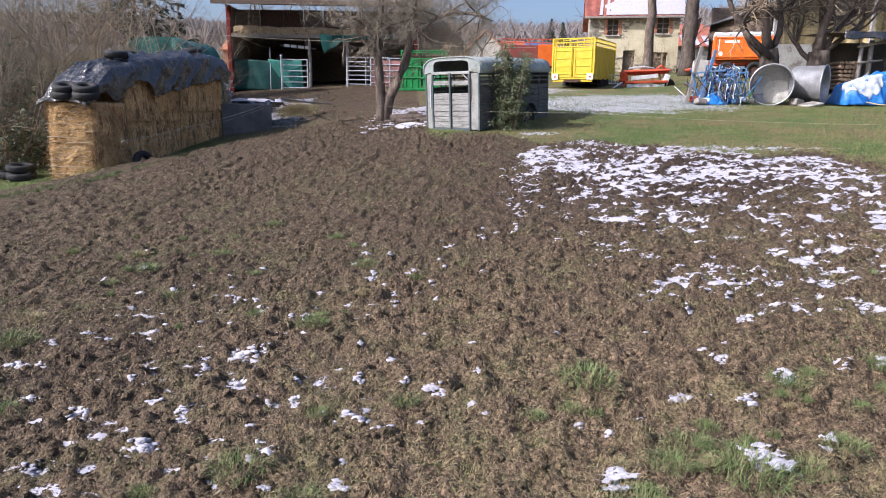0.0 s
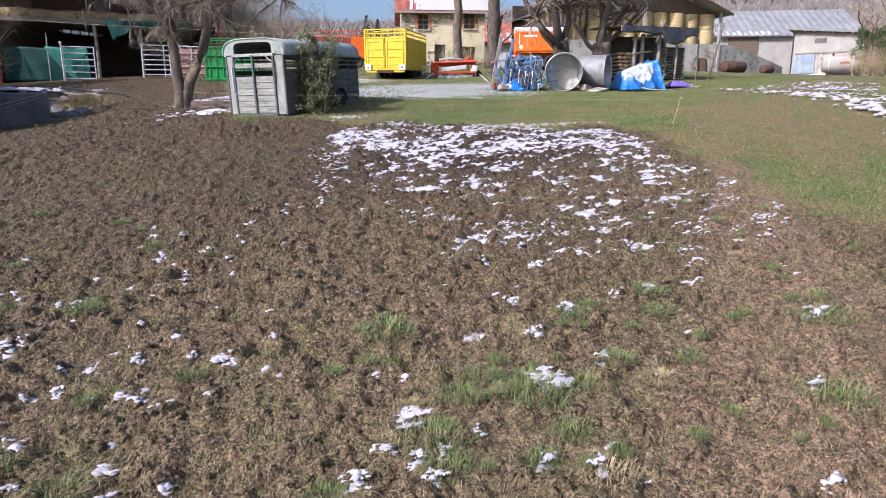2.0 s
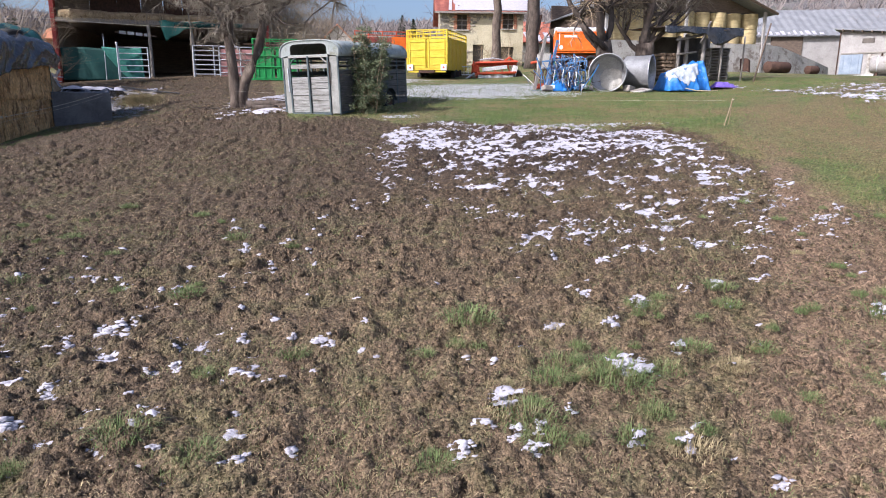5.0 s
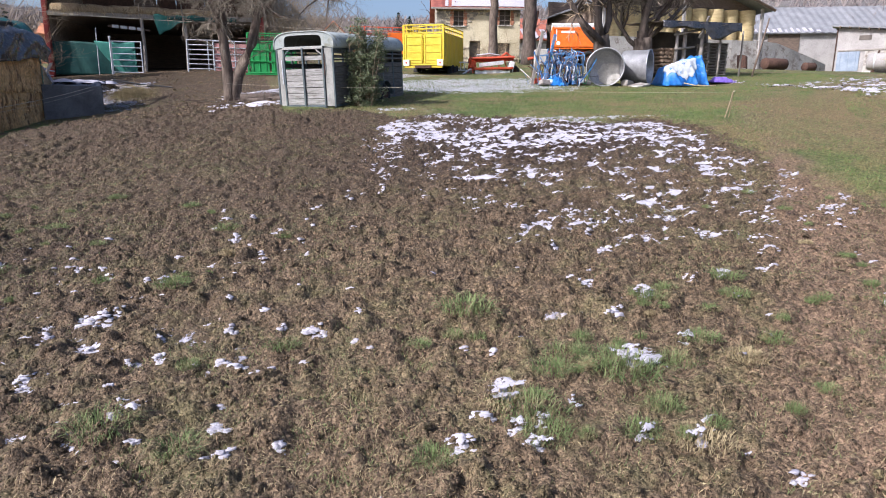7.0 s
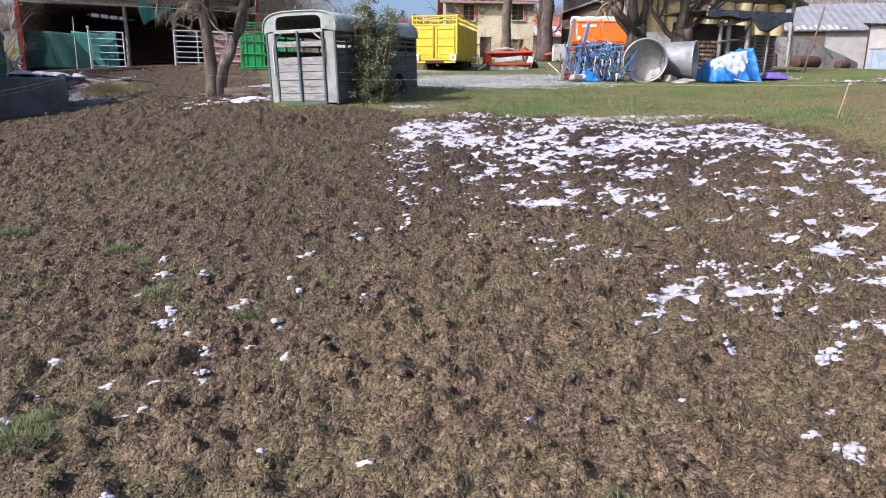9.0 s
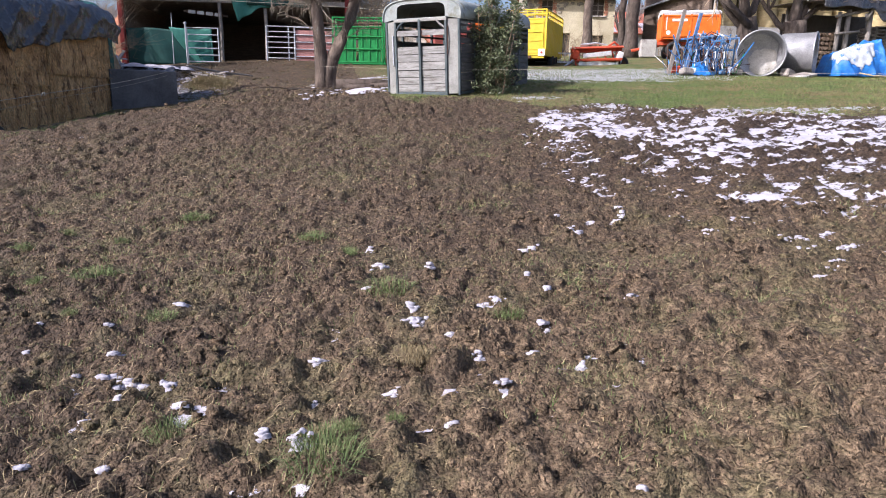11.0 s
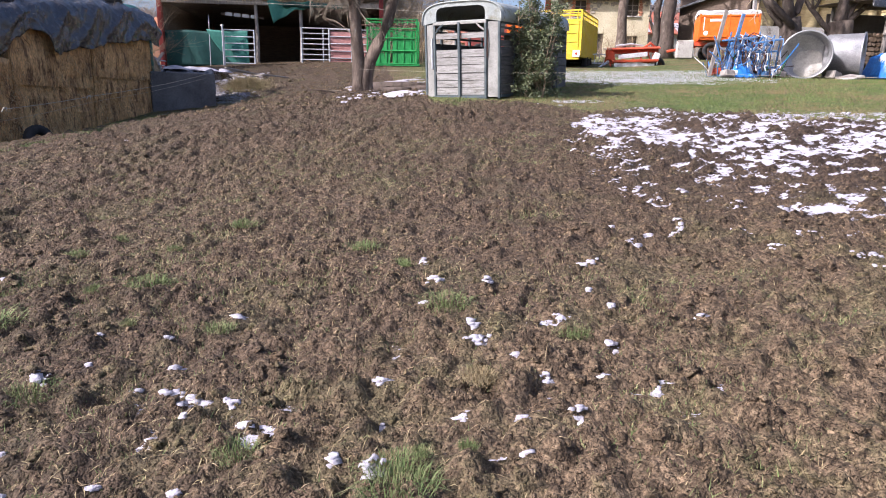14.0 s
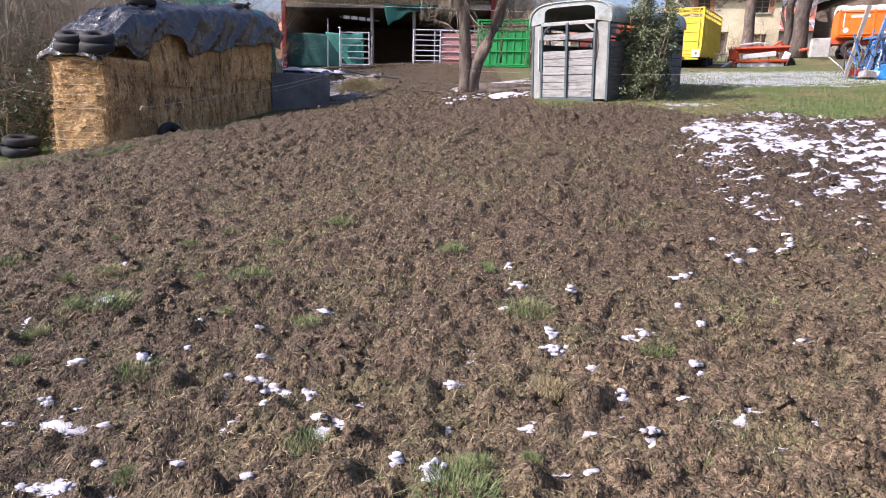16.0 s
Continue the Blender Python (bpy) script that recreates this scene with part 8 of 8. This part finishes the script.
slurry_tank()
def long_barn():
    """The wide roof behind the pale barn, seen square on."""
    t = thing("long_barn", pose(46.6, 64.0, 5.2, 0, 0, -23), "long farm barn with a wide pale grey roof", "barn")
    L, D = 18.0, 12.0
    part("wall", Buf().box((L, D, 5.6), (L / 2, D / 2, 1.7), bev=0.02), M["pale_render"], t)
    for sgn in (-1, 1):
        part("roof", Buf().sheet(lambda u, v: (-0.3 + (L + 0.6) * u, D / 2 + sgn * (D / 2 + 0.5) * (1 - v), 4.4 + 3.4 * v + 0.03 * math.sin(u * 150)), 150, 4, 0.12), M["grey_sheet"], t, "grey corrugated roof")
    rnd = random.Random(6)
    for k in range(15):
        a, w, ln = k * 0.62 + rnd.uniform(0, 0.1), rnd.uniform(0.2, 0.4), rnd.uniform(0.06, 0.16)
        part("roof_snow", Buf().sheet(lambda u, v: (a + w * u, D / 2 - (D / 2 + 0.5) * (1 - 0.02 - ln * v), 4.47 + 3.4 * (0.02 + ln * v)), 3, 3, 0.05), M["snow"], t, "snow sliding off the eave")
    part("barn_door", Buf().box((3.2, 0.1, 2.6), (5.6, -0.06, 3.0)), M["dark_wood"], t, "dark boarded door")


long_barn()
# ---------------------------------------------------------------- hedges, scrub and far trees
def ivy_hedge():
    rnd = random.Random(9)
    x, y = 49.0, 42.0
    t = thing("ivy_tree", pose(x, y, gz(x, y)), "ivy-covered tree and hedge at the edge of the meadow", "tree")
    stems, leaves, twigs, centres = Buf(), Buf(), Buf(), []
    for k in range(7):
        p = Vector((rnd.uniform(-1.2, 3.8), rnd.uniform(-1.5, 1.5), 0))
        grow(rnd, stems, twigs, p, Vector((rnd.gauss(0, 0.15), 0, 1)).normalized(), 3.2, 0.12, 3, 0.02, 0.7, 4)
        for z in np.arange(0.6, 4.0, 0.35):
            centres.append((p + Vector((rnd.gauss(0, 0.35), rnd.gauss(0, 0.35), float(z))), rnd.uniform(0.3, 0.65)))
    leaf_cloud(leaves, rnd, centres, 12000, 0.09)
    part("trunk", stems, M["bark_dark"], t, smooth=True)
    part("crown", twigs, M["twig_brown"], t)
    part("ivy", leaves, M["ivy"], t)


ivy_hedge()
brush("scrub", (43.0, 37.5), (1.5, 0.9, 1.7), 81, "bare reddish scrub bush on the meadow edge", 34, "twig_brown", 3)
# thicket behind the straw stack
for k, (x, y, sx, sy, h, n) in enumerate(((-13.4, 19.5, 1.4, 1.8, 4.6, 34), (-15.8, 23.0, 2.4, 2.0, 6.4, 44), (-12.8, 23.6, 1.5, 1.6, 5.6, 34), (-18.5, 20.0, 2.4, 2.4, 5.6, 34), (-14.5, 16.2, 2.0, 1.2, 1.8, 30), (-20.5, 27.0, 3.5, 2.4, 7.5, 44), (-15.5, 28.5, 2.0, 1.6, 7.0, 34))):
    brush("thicket", (x, y), (sx, sy, h), 90 + k, "dense tangle of bare brown thicket stems behind the straw", n, "twig_brown" if k % 3 == 2 else "twig", 3)


def evergreen(x, y, h, r, seed, label, low=0.0):
    """A dark conifer: trunk, drooping boughs and many small sprays of needles."""
    rnd = random.Random(seed)
    t = thing("conifer", pose(x, y, gz(x, y) - 0.1), label, "conifer")
    wood, sprays = Buf(), Buf()
    wood.tube([(0, 0, 0), (0, 0, h * 0.5), (0, 0, h)], [0.035 * h ** 0.8, 0.02 * h ** 0.8, 0.01], 8)
    n = int(30 + h * 7)
    for k in range(n):
        f = (k + 0.5) / n
        z = h * (low + (1 - low) * f)
        ln = r * (1 - f) ** 0.8 * rnd.uniform(0.75, 1.1) + 0.1
        a = k * 2.4 + rnd.uniform(-0.3, 0.3)
        d = Vector((math.cos(a), math.sin(a), 0))
        tip = Vector((0, 0, z)) + d * ln + Vector((0, 0, -0.25 * ln))
        wood.tube([(0, 0, z), (Vector((0, 0, z)) + tip) / 2 + Vector((0, 0, 0.06 * ln)), tip], [0.03, 0.02, 0.008], 4, False)
        for j in range(14):
            q = Vector((0, 0, z)).lerp(tip, rnd.uniform(0.2, 1.0)) + Vector((rnd.gauss(0, 0.12), rnd.gauss(0, 0.12), rnd.gauss(-0.08, 0.08))) * ln * 0.7
            s = 0.05 * h ** 0.6 * rnd.uniform(0.6, 1.3)
            e = (d + Vector((rnd.gauss(0, 0.7), rnd.gauss(0, 0.7), rnd.gauss(-0.3, 0.4)))).normalized()
            w = e.cross(Vector((rnd.gauss(0, 1), rnd.gauss(0, 1), rnd.gauss(0, 1)))).normalized()
            sprays.add([q - e * s, q + w * s * 0.5, q + e * s * 1.4, q - w * s * 0.5], [(0, 1, 2), (0, 2, 3)])
    part("trunk", wood, M["bark_dark"], t)
    part("crown", sprays, M["conifer"], t)


def undergrowth(x, y, sx, sy, h, seed, n):
    """A loose evergreen bush: many stems, drooping sprays of glossy leaves."""
    rnd = random.Random(seed)
    t = thing("evergreen_bush", pose(x, y, gz(x, y) - 0.05), "dark loose evergreen bush at the edge of the thicket", "bush", "evergreen bushes by the straw")
    stems, leaves, centres = Buf(), Buf(), []
    for k in range(22):
        p = Vector((rnd.uniform(-sx, sx), rnd.uniform(-sy, sy), 0))
        p.z = gz(x + p.x, y + p.y) - gz(x, y)
        pts, rad, dd = wander(rnd, p, Vector((rnd.gauss(0, 0.3), rnd.gauss(0, 0.3), 1)).normalized(), h * rnd.uniform(0.5, 1.0), 0.03, 0.008, 6, 0.12, 0.0)
        stems.tube(pts, rad, 5)
        for q in pts[1:]:
            for j in range(3):
                e = q + Vector((rnd.gauss(0, 0.4), rnd.gauss(0, 0.4), rnd.gauss(-0.05, 0.2)))
                stems.tube([q, (q + e) / 2 + Vector((0, 0, 0.04)), e], [0.010, 0.007, 0.004], 3, False)
                centres.append((e, rnd.uniform(0.10, 0.26)))
    leaf_cloud(leaves, rnd, centres, n, 0.05)
    part("stem", stems, M["twig_brown"], t)
    part("foliage", leaves, M["holly"], t)


undergrowth(-12.9, 18.6, 0.9, 0.8, 2.6, 31, 5000)
undergrowth(-14.6, 20.4, 1.2, 0.9, 4.4, 32, 5500)
evergreen(-14.3, 30.5, 8.6, 3.0, 3, "dark conifer behind the straw stack", 0.42)
evergreen(23.6, 150, 7.6, 1.9, 5, "far dark fir beside the village")
evergreen(26.6, 152, 6.9, 1.9, 6, "far dark fir beside the village")
# rough brown scrub between the barn and the trailer
for k, (x, y, sx, sy, h, n) in enumerate(((-0.6, 38.5, 0.8, 1.0, 4.6, 44), (-1.6, 39.5, 0.9, 1.2, 5.6, 34), (0.3, 39.0, 0.5, 0.8, 3.4, 24), (0.2, 33.6, 0.7, 0.7, 1.9, 18))):
    brush("scrub", (x, y), (sx, sy, h), 120 + k, "tall bare brown scrub between the barn and the yard", n, "twig_brown", 3)
# bare trees beyond the yard
rnd = random.Random(17)
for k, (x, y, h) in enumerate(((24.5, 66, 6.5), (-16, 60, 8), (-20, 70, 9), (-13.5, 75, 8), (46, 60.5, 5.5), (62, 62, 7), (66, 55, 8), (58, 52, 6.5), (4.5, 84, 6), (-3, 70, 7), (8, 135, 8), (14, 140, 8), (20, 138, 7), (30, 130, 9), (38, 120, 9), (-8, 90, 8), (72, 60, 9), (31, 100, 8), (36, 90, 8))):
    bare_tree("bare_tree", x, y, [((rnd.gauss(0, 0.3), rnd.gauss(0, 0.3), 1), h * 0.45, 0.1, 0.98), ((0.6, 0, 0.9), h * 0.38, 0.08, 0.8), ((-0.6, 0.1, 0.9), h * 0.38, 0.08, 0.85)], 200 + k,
              "far bare winter tree beyond the farmyard", 0.16, h * 0.3, (0, 0), "bark_dark", "twig_hazed", 3, 4, 0.0)
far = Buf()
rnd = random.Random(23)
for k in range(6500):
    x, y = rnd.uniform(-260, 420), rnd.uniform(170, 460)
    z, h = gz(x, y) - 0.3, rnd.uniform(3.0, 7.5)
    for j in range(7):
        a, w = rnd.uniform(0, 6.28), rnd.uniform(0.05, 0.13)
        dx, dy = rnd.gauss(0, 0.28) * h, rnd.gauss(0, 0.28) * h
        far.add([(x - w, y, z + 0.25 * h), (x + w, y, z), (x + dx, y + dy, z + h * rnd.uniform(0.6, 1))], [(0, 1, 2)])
solid("far_woods", far, M["twig_hazed"], Matrix(), "hazy grey-brown leafless woods on the far hillside", "woods", kind="stuff")

# ---------------------------------------------------------------- grass
def tuft_mesh(seed, n, h, r, key):
    rnd = random.Random(seed)
    b = Buf()
    for k in range(n):
        a, q = rnd.uniform(0, 6.283), r * math.sqrt(rnd.random())
        p = Vector((q * math.cos(a), q * math.sin(a), -0.015))
        out = Vector((math.cos(a + rnd.gauss(0, 0.8)), math.sin(a + rnd.gauss(0, 0.8)), 0)) * rnd.uniform(0.2, 1.0)
        ln = h * rnd.uniform(0.5, 1.2)
        w = Vector((-out.y, out.x, 0)).normalized() * rnd.uniform(0.0012, 0.0026)
        m1 = p + out * ln * 0.40 + Vector((0, 0, ln * 0.5 * (1.2 - q / r * 0.6)))
        m2 = p + out * ln * 0.95 + Vector((0, 0, ln * rnd.uniform(0.1, 0.8) * (1.2 - q / r * 0.7)))
        b.add([p - w, p + w, m1 + w * 0.8, m1 - w * 0.8, m2], [(0, 1, 2, 3), (3, 2, 4)])
    return b.mesh("grass_tuft", M[key])


TUFTS = [tuft_mesh(300 + k, 290, 0.14, 0.17, "blade") for k in range(4)] + [tuft_mesh(310, 420, 0.10, 0.16, "blade_dry")]
# tufts: place and radius
TUFT_A = [
    (2.12, 2.92, 0.17), (-3.66, 4.92, 0.12), (-1.4, 4, 0.17), (-0.98, 4.64, 0.07), (-0.89, 3.66, 0.12), (-0.3, 4.78, 0.11), (0.55, 3.19, 0.1), (1.15, 3.68, 0.18), (1.22, 4.93, 0.19), (1.26, 3.46, 0.17),
    (1.26, 3.21, 0.14), (1.53, 3.81, 0.11), (1.73, 4.06, 0.13), (1.8, 3.1, 0.1), (1.9, 4.55, 0.11), (2.02, 3.84, 0.19), (2.06, 3.69, 0.22), (2.07, 3.28, 0.1), (2.47, 3.75, 0.12), (2.75, 3.89, 0.12),
    (2.82, 4.81, 0.14), (2.89, 3.58, 0.12), (3.33, 3.82, 0.11), (3.5, 4.54, 0.1), (3.69, 4.92, 0.12), (3.92, 3.08, 0.19), (4.81, 4.07, 0.22), (4.99, 4.34, 0.09), (-4.65, 6.85, 0.15), (-4.47, 6.2, 0.18),
    (-2.79, 6.41, 0.05), (-2.06, 6.65, 0.09),
]
TUFT_B = [
    (-1.36, 6.30, 0.13), (-1.33, 6.43, 0.11), (-1.05, 6.54, 0.04), (-4.42, 8.92, 0.12), (-4.24, 7.78, 0.08), (-3.95, 8.12, 0.16), (-3.26, 7.3, 0.11), (-3.15, 8.76, 0.13), (-2.43, 7.88, 0.07), (-1.01, 8.01, 0.14),
    (-0.93, 7.11, 0.09), (-0.3, 7.48, 0.08), (-5.47, 9.19, 0.1), (-4.01, 9.52, 0.09), (-2.73, 10.09, 0.11), (-1.58, 9.2, 0.1),
]
STRONG = TUFT_A + TUFT_B
rnd = random.Random(41)
more = random.Random(44)
WEAK = [(more.gauss(2.2, 1.4), more.gauss(4.0, 0.7), more.uniform(0.04, 0.08)) for k in range(30)] + [(more.uniform(-5.5, -1.0), more.uniform(6.2, 10), more.uniform(0.03, 0.06)) for k in range(16)] + [(more.uniform(4.8, 7.2), more.uniform(4.2, 7.6), more.uniform(0.04, 0.08)) for k in range(16)]
for k, (x, y, rad) in enumerate(STRONG + WEAK):
    ob = new("grass_tuft", TUFTS[k % 4 if k % 7 else 4])
    s = rad / 0.15 * rnd.uniform(0.95, 1.15)
    ob.matrix_world = pose(x, y, gz(x, y) + max(0.0, float(clods(np.array([x]), np.array([y]))[0])) + 0.012, 0, 0, rnd.uniform(0, 360)) @ Matrix.Diagonal((s, s, (0.45 + 0.5 * s) * rnd.uniform(0.9, 1.25), 1))
    tagged(ob, "tuft of winter grass standing in the mud", "grass tuft", "grass tufts in the mud")


def blades(name, label, key, spots, h, w):
    """Many single blades in one mesh; spots: x, y, height factor."""
    n = len(spots)
    r = np.random.RandomState(7)
    x, y, f = spots[:, 0], spots[:, 1], spots[:, 2]
    z = land(x, y) + clods(x, y) * np.where(y < 17.5, 0.5, 0.0) - 0.01
    a = r.uniform(0, 2 * np.pi, n)
    hh, lean = h * f * r.uniform(0.5, 1.3, n), r.uniform(0.1, 1.1, n)
    ww = w * r.uniform(0.7, 1.4, n)
    b = r.uniform(0, 2 * np.pi, n)
    v = np.empty((n, 3, 3))
    v[:, 0] = np.stack([x - ww * np.cos(b), y - ww * np.sin(b), z], -1)
    v[:, 1] = np.stack([x + ww * np.cos(b), y + ww * np.sin(b), z], -1)
    v[:, 2] = np.stack([x + np.cos(a) * lean * hh, y + np.sin(a) * lean * hh, z + hh], -1)
    me = bpy.data.meshes.new(name)
    me.vertices.add(3 * n)
    me.vertices.foreach_set("co", v.astype(np.float32).ravel())
    me.loops.add(3 * n)
    me.loops.foreach_set("vertex_index", np.arange(3 * n, dtype=np.int32))
    me.polygons.add(n)
    me.polygons.foreach_set("loop_start", np.arange(0, 3 * n, 3, dtype=np.int32))
    me.update(calc_edges=True)
    me.materials.append(M[key])
    return tagged(new(name, me), label, "grass", kind="stuff")


r = np.random.RandomState(3)
# the grass beyond the paddock
n = 330000
x, y = r.uniform(-13, 26, n), 4.5 + 25 * r.uniform(0, 1, n) ** 1.25
ok = (paddock(x, y) < r.uniform(0.1, 0.9, n)) & (track(x, y) < r.uniform(0.2, 1.0, n)) & (worn(x, y) * 0.8 < r.uniform(0, 1, n)) & ((x > -1) | (edge_line(x, y) > 0))
blades("meadow_grass", "short patchy winter grass beyond the fence", "lawn_blade", np.stack([x, y, 0.6 + fbm(x, y, 3, 5)], -1)[ok], 0.05, 0.006)
# thin grass in the mud, thicker in some places and along the foot of the slope
n = 700000
x, y = r.uniform(-7, 11, n), 2.0 + 12 * r.uniform(0, 1, n) ** 1.4
dens = sstep(fbm(x * 0.9, y * 0.9, 4, 61), 0.48, 0.66) * 0.8 + 0.55 * bell(x, y, 2.2, 3.6, 2.4, 1.3) + 0.50 * bell(x, y, -4.0, 8.0, 2.6, 2.6) + 0.30 * bell(x, y, 6.5, 5.5, 2.0, 2.0)
# and in clumps of its own
dens = dens * (0.35 + 1.3 * sstep(fbm(x * 5, y * 5, 3, 66), 0.42, 0.62)) * (1 - 0.4 * sstep(x, 0.0, 1.5))
ok = dens * (1 - 0.8 * sstep(snow_cover(x, y), 0.4, 0.7)) > r.uniform(0.05, 1.0, n)
pts = np.stack([x, y, 0.5 + 0.8 * fbm(x * 2, y * 2, 3, 15)], -1)[ok]
half = r.uniform(0, 1, len(pts)) < 0.5
blades("mud_grass", "thin green grass growing through the mud", "blade", pts[half], 0.044, 0.0022)
blades("dry_grass", "thin dry grass and straw lying in the mud", "blade_dry", pts[~half] * np.array([1, 1, 0.8]), 0.042, 0.0022)


def litter(name, label, key, n, seed, length, width):
    """Bits of straw and dead stalk lying in the mud."""
    r = np.random.RandomState(seed)
    x = r.uniform(-7.5, 10, n)
    y = 2.0 + 13 * r.uniform(0, 1, n) ** 1.7
    dens = (0.22 + 1.0 * sstep(fbm(x * 0.9, y * 0.9, 4, 120), 0.42, 0.60)) * (0.22 + 0.78 * np.maximum(sstep(-x, -0.3, 1.6), 1 - sstep(y, 4.0, 5.2)))
    ok = (dens > r.uniform(0, 1, n)) & (snow_cover(x, y) < 0.7) & (track(x, y) < r.uniform(0.25, 1.2, n))
    x, y = x[ok], y[ok]
    n = len(x)
    a = r.uniform(0, 2 * np.pi, n)
    ln, w = length * r.uniform(0.35, 1.4, n), width * r.uniform(0.6, 1.3, n)
    x2, y2 = x + ln * np.cos(a), y + ln * np.sin(a)
    xm, ym = (x + x2) / 2 + 0.1 * ln * r.normal(0, 1, n), (y + y2) / 2 + 0.1 * ln * r.normal(0, 1, n)
    px, py = -np.sin(a) * w, np.cos(a) * w
    z1, z2 = land(x, y) + clods(x, y) + 0.004, land(x2, y2) + clods(x2, y2) + 0.004 + 0.02 * r.uniform(0, 1, n) ** 3
    zm = np.maximum((z1 + z2) / 2, land(xm, ym) + clods(xm, ym)) + 0.006
    v = np.empty((n, 4, 3))
    v[:, 0] = np.stack([x, y, z1], -1)
    v[:, 1] = np.stack([xm + px, ym + py, zm + 0.001], -1)
    v[:, 2] = np.stack([x2, y2, z2], -1)
    v[:, 3] = np.stack([xm - px, ym - py, zm - 0.001], -1)
    me = bpy.data.meshes.new(name)
    me.vertices.add(4 * n)
    me.vertices.foreach_set("co", v.astype(np.float32).ravel())
    me.loops.add(4 * n)
    me.loops.foreach_set("vertex_index", np.arange(4 * n, dtype=np.int32))
    me.polygons.add(n)
    me.polygons.foreach_set("loop_start", np.arange(0, 4 * n, 4, dtype=np.int32))
    me.update(calc_edges=True)
    me.materials.append(M[key])
    return tagged(new(name, me), label, "straw", kind="stuff")


litter("straw_litter", "bits of pale straw trodden into the mud", "blade_dry", 110000, 11, 0.042, 0.0019)
litter("stalk_litter", "dead brown stalks trodden into the mud", "straw_brown", 90000, 12, 0.05, 0.0022)


def bank_snow():
    """Thawing snow strewn along the bank beside the wheel track."""
    gx, gy = np.arange(11.3, 25.5, 0.055), np.arange(8.6, 24.5, 0.055)
    X, Y = np.meshgrid(gx, gy)
    line = np.interp(Y, (8.6, 9.35, 11.0, 12.9, 15.8, 17.8, 24.5), (11.6, 12.3, 13.8, 14.9, 15.6, 16.1, 17.6))
    d = (X - line - 0.25) / (0.66 - 0.02 * (Y - 9))
    band = np.exp(-d * d) * (1 - 0.6 * sstep(Y, 17.0, 18.6)) + 0.42 * bell(X, Y, 20.5, 19.6, 3.0, 1.6) + 0.35 * bell(X, Y, 23.6, 22.3, 1.6, 1.2) + 0.28 * bell(X, Y, 17.5, 14.5, 1.4, 2.2)
    n1, n2 = fbm(X * 1.3, Y * 1.5, 3, 310) - 0.5, fbm(X * 5.5, Y * 7.0, 3, 315) - 0.5
    deep = -0.078 + 0.080 * band + 0.10 * n1 + 0.30 * n2
    z = land(X, Y) + 0.02 + np.clip(deep + 0.06, 0, 0.12) * 0.7 + 0.05 * n2
    ok = deep > -0.09
    keep = (ok[:-1, :-1] | ok[1:, :-1] | ok[:-1, 1:] | ok[1:, 1:]) & (band[:-1, :-1] > 0.06)
    me = grid_mesh("bank_snow", gx, gy, z, keep, True, deep)
    me.materials.append(M["thaw_snow"])
    tagged(new("bank_snow", me), "thawing snow strewn along a grassy bank", "snow", kind="stuff")


bank_snow()


def snow_clump(x, y, rx, ry, seed):
    """A thawing clump of snow caught in the top of a grass tuft."""
    rnd = random.Random(seed)
    nu, nv = 22, 16
    vs, deep = [], []
    for j in range(nv + 1):
        for i in range(nu + 1):
            u, v = 2 * i / nu - 1, 2 * j / nv - 1
            q = math.hypot(u, v)
            lump = noise.noise(Vector((u * 2.3, v * 2.3, seed)))
            px, py = x + rx * u, y + ry * v
            vs.append((px, py, gz(px, py) + 0.035 + 0.025 * max(0, 1 - q) + 0.030 * lump + 0.012 * noise.noise(Vector((u * 8, v * 8, seed)))))
            deep.append(0.028 - 0.10 * q * q + 0.10 * lump + 0.05 * noise.noise(Vector((u * 6, v * 6, seed + 3))))
    fs = [(j * (nu + 1) + i, j * (nu + 1) + i + 1, (j + 1) * (nu + 1) + i + 1, (j + 1) * (nu + 1) + i) for j in range(nv) for i in range(nu)]
    ob = solid("snow_clump", Buf().add(vs, fs), M["thaw_snow"], Matrix(), "ragged clump of old snow caught on a grass tuft", "snow", "snow clumps on the grass tufts", smooth=True)
    mask_attribute(ob.data, "deep", deep)


k = 0
for x, y, w in FLECKS:
    if w > 0.11 and any(math.hypot(x - tx, y - ty) < tr + 0.10 for tx, ty, tr in STRONG):
        snow_clump(x, y, 0.62 * w, 0.45 * w, 500 + k)
        k += 1
# grass at the foot of the straw stack
r = np.random.RandomState(9)
n = 5000
x, y = -9.45 + 0.35 * r.normal(0, 1, n), 15.75 + 0.22 * r.normal(0, 1, n)
blades("foot_grass", "yellow-green grass at the foot of the straw stack", "blade", np.stack([x, y, 0.8 + fbm(x, y, 3, 5)], -1), 0.11, 0.004)
# and along the brink above the bales and the pit wall
r = np.random.RandomState(19)
n = 9000
x = r.uniform(-9.4, -5.6, n)
y = np.interp(x, (-9.4, -8.2, -7.6, -7.2, -6.8, -6.4, -5.6), (13.2, 14.2, 15.4, 16.3, 17.4, 18.6, 21.0)) + 0.22 * r.normal(0, 1, n)
ok = vnoise(x * 3, y * 3, 150) > r.uniform(0.15, 0.75, n)
blades("brink_grass", "short yellow-green grass along the brink of the paddock", "blade", np.stack([x, y, 0.7 + fbm(x * 2, y * 2, 3, 5)], -1)[ok], 0.055, 0.004)
# a heap of dead grass past the end of the pit wall
r = np.random.RandomState(23)
n = 6000
x, y = -6.35 + 0.45 * r.normal(0, 1, n), 27.6 + 0.5 * r.normal(0, 1, n)
heaped = np.exp(-((x + 6.35) / 0.5) ** 2 - ((y - 27.6) / 0.6) ** 2)
blades("dead_grass", "heap of yellowed dead grass past the end of the wall", "blade_dry", np.stack([x, y, 0.35 + heaped], -1), 0.32, 0.006)
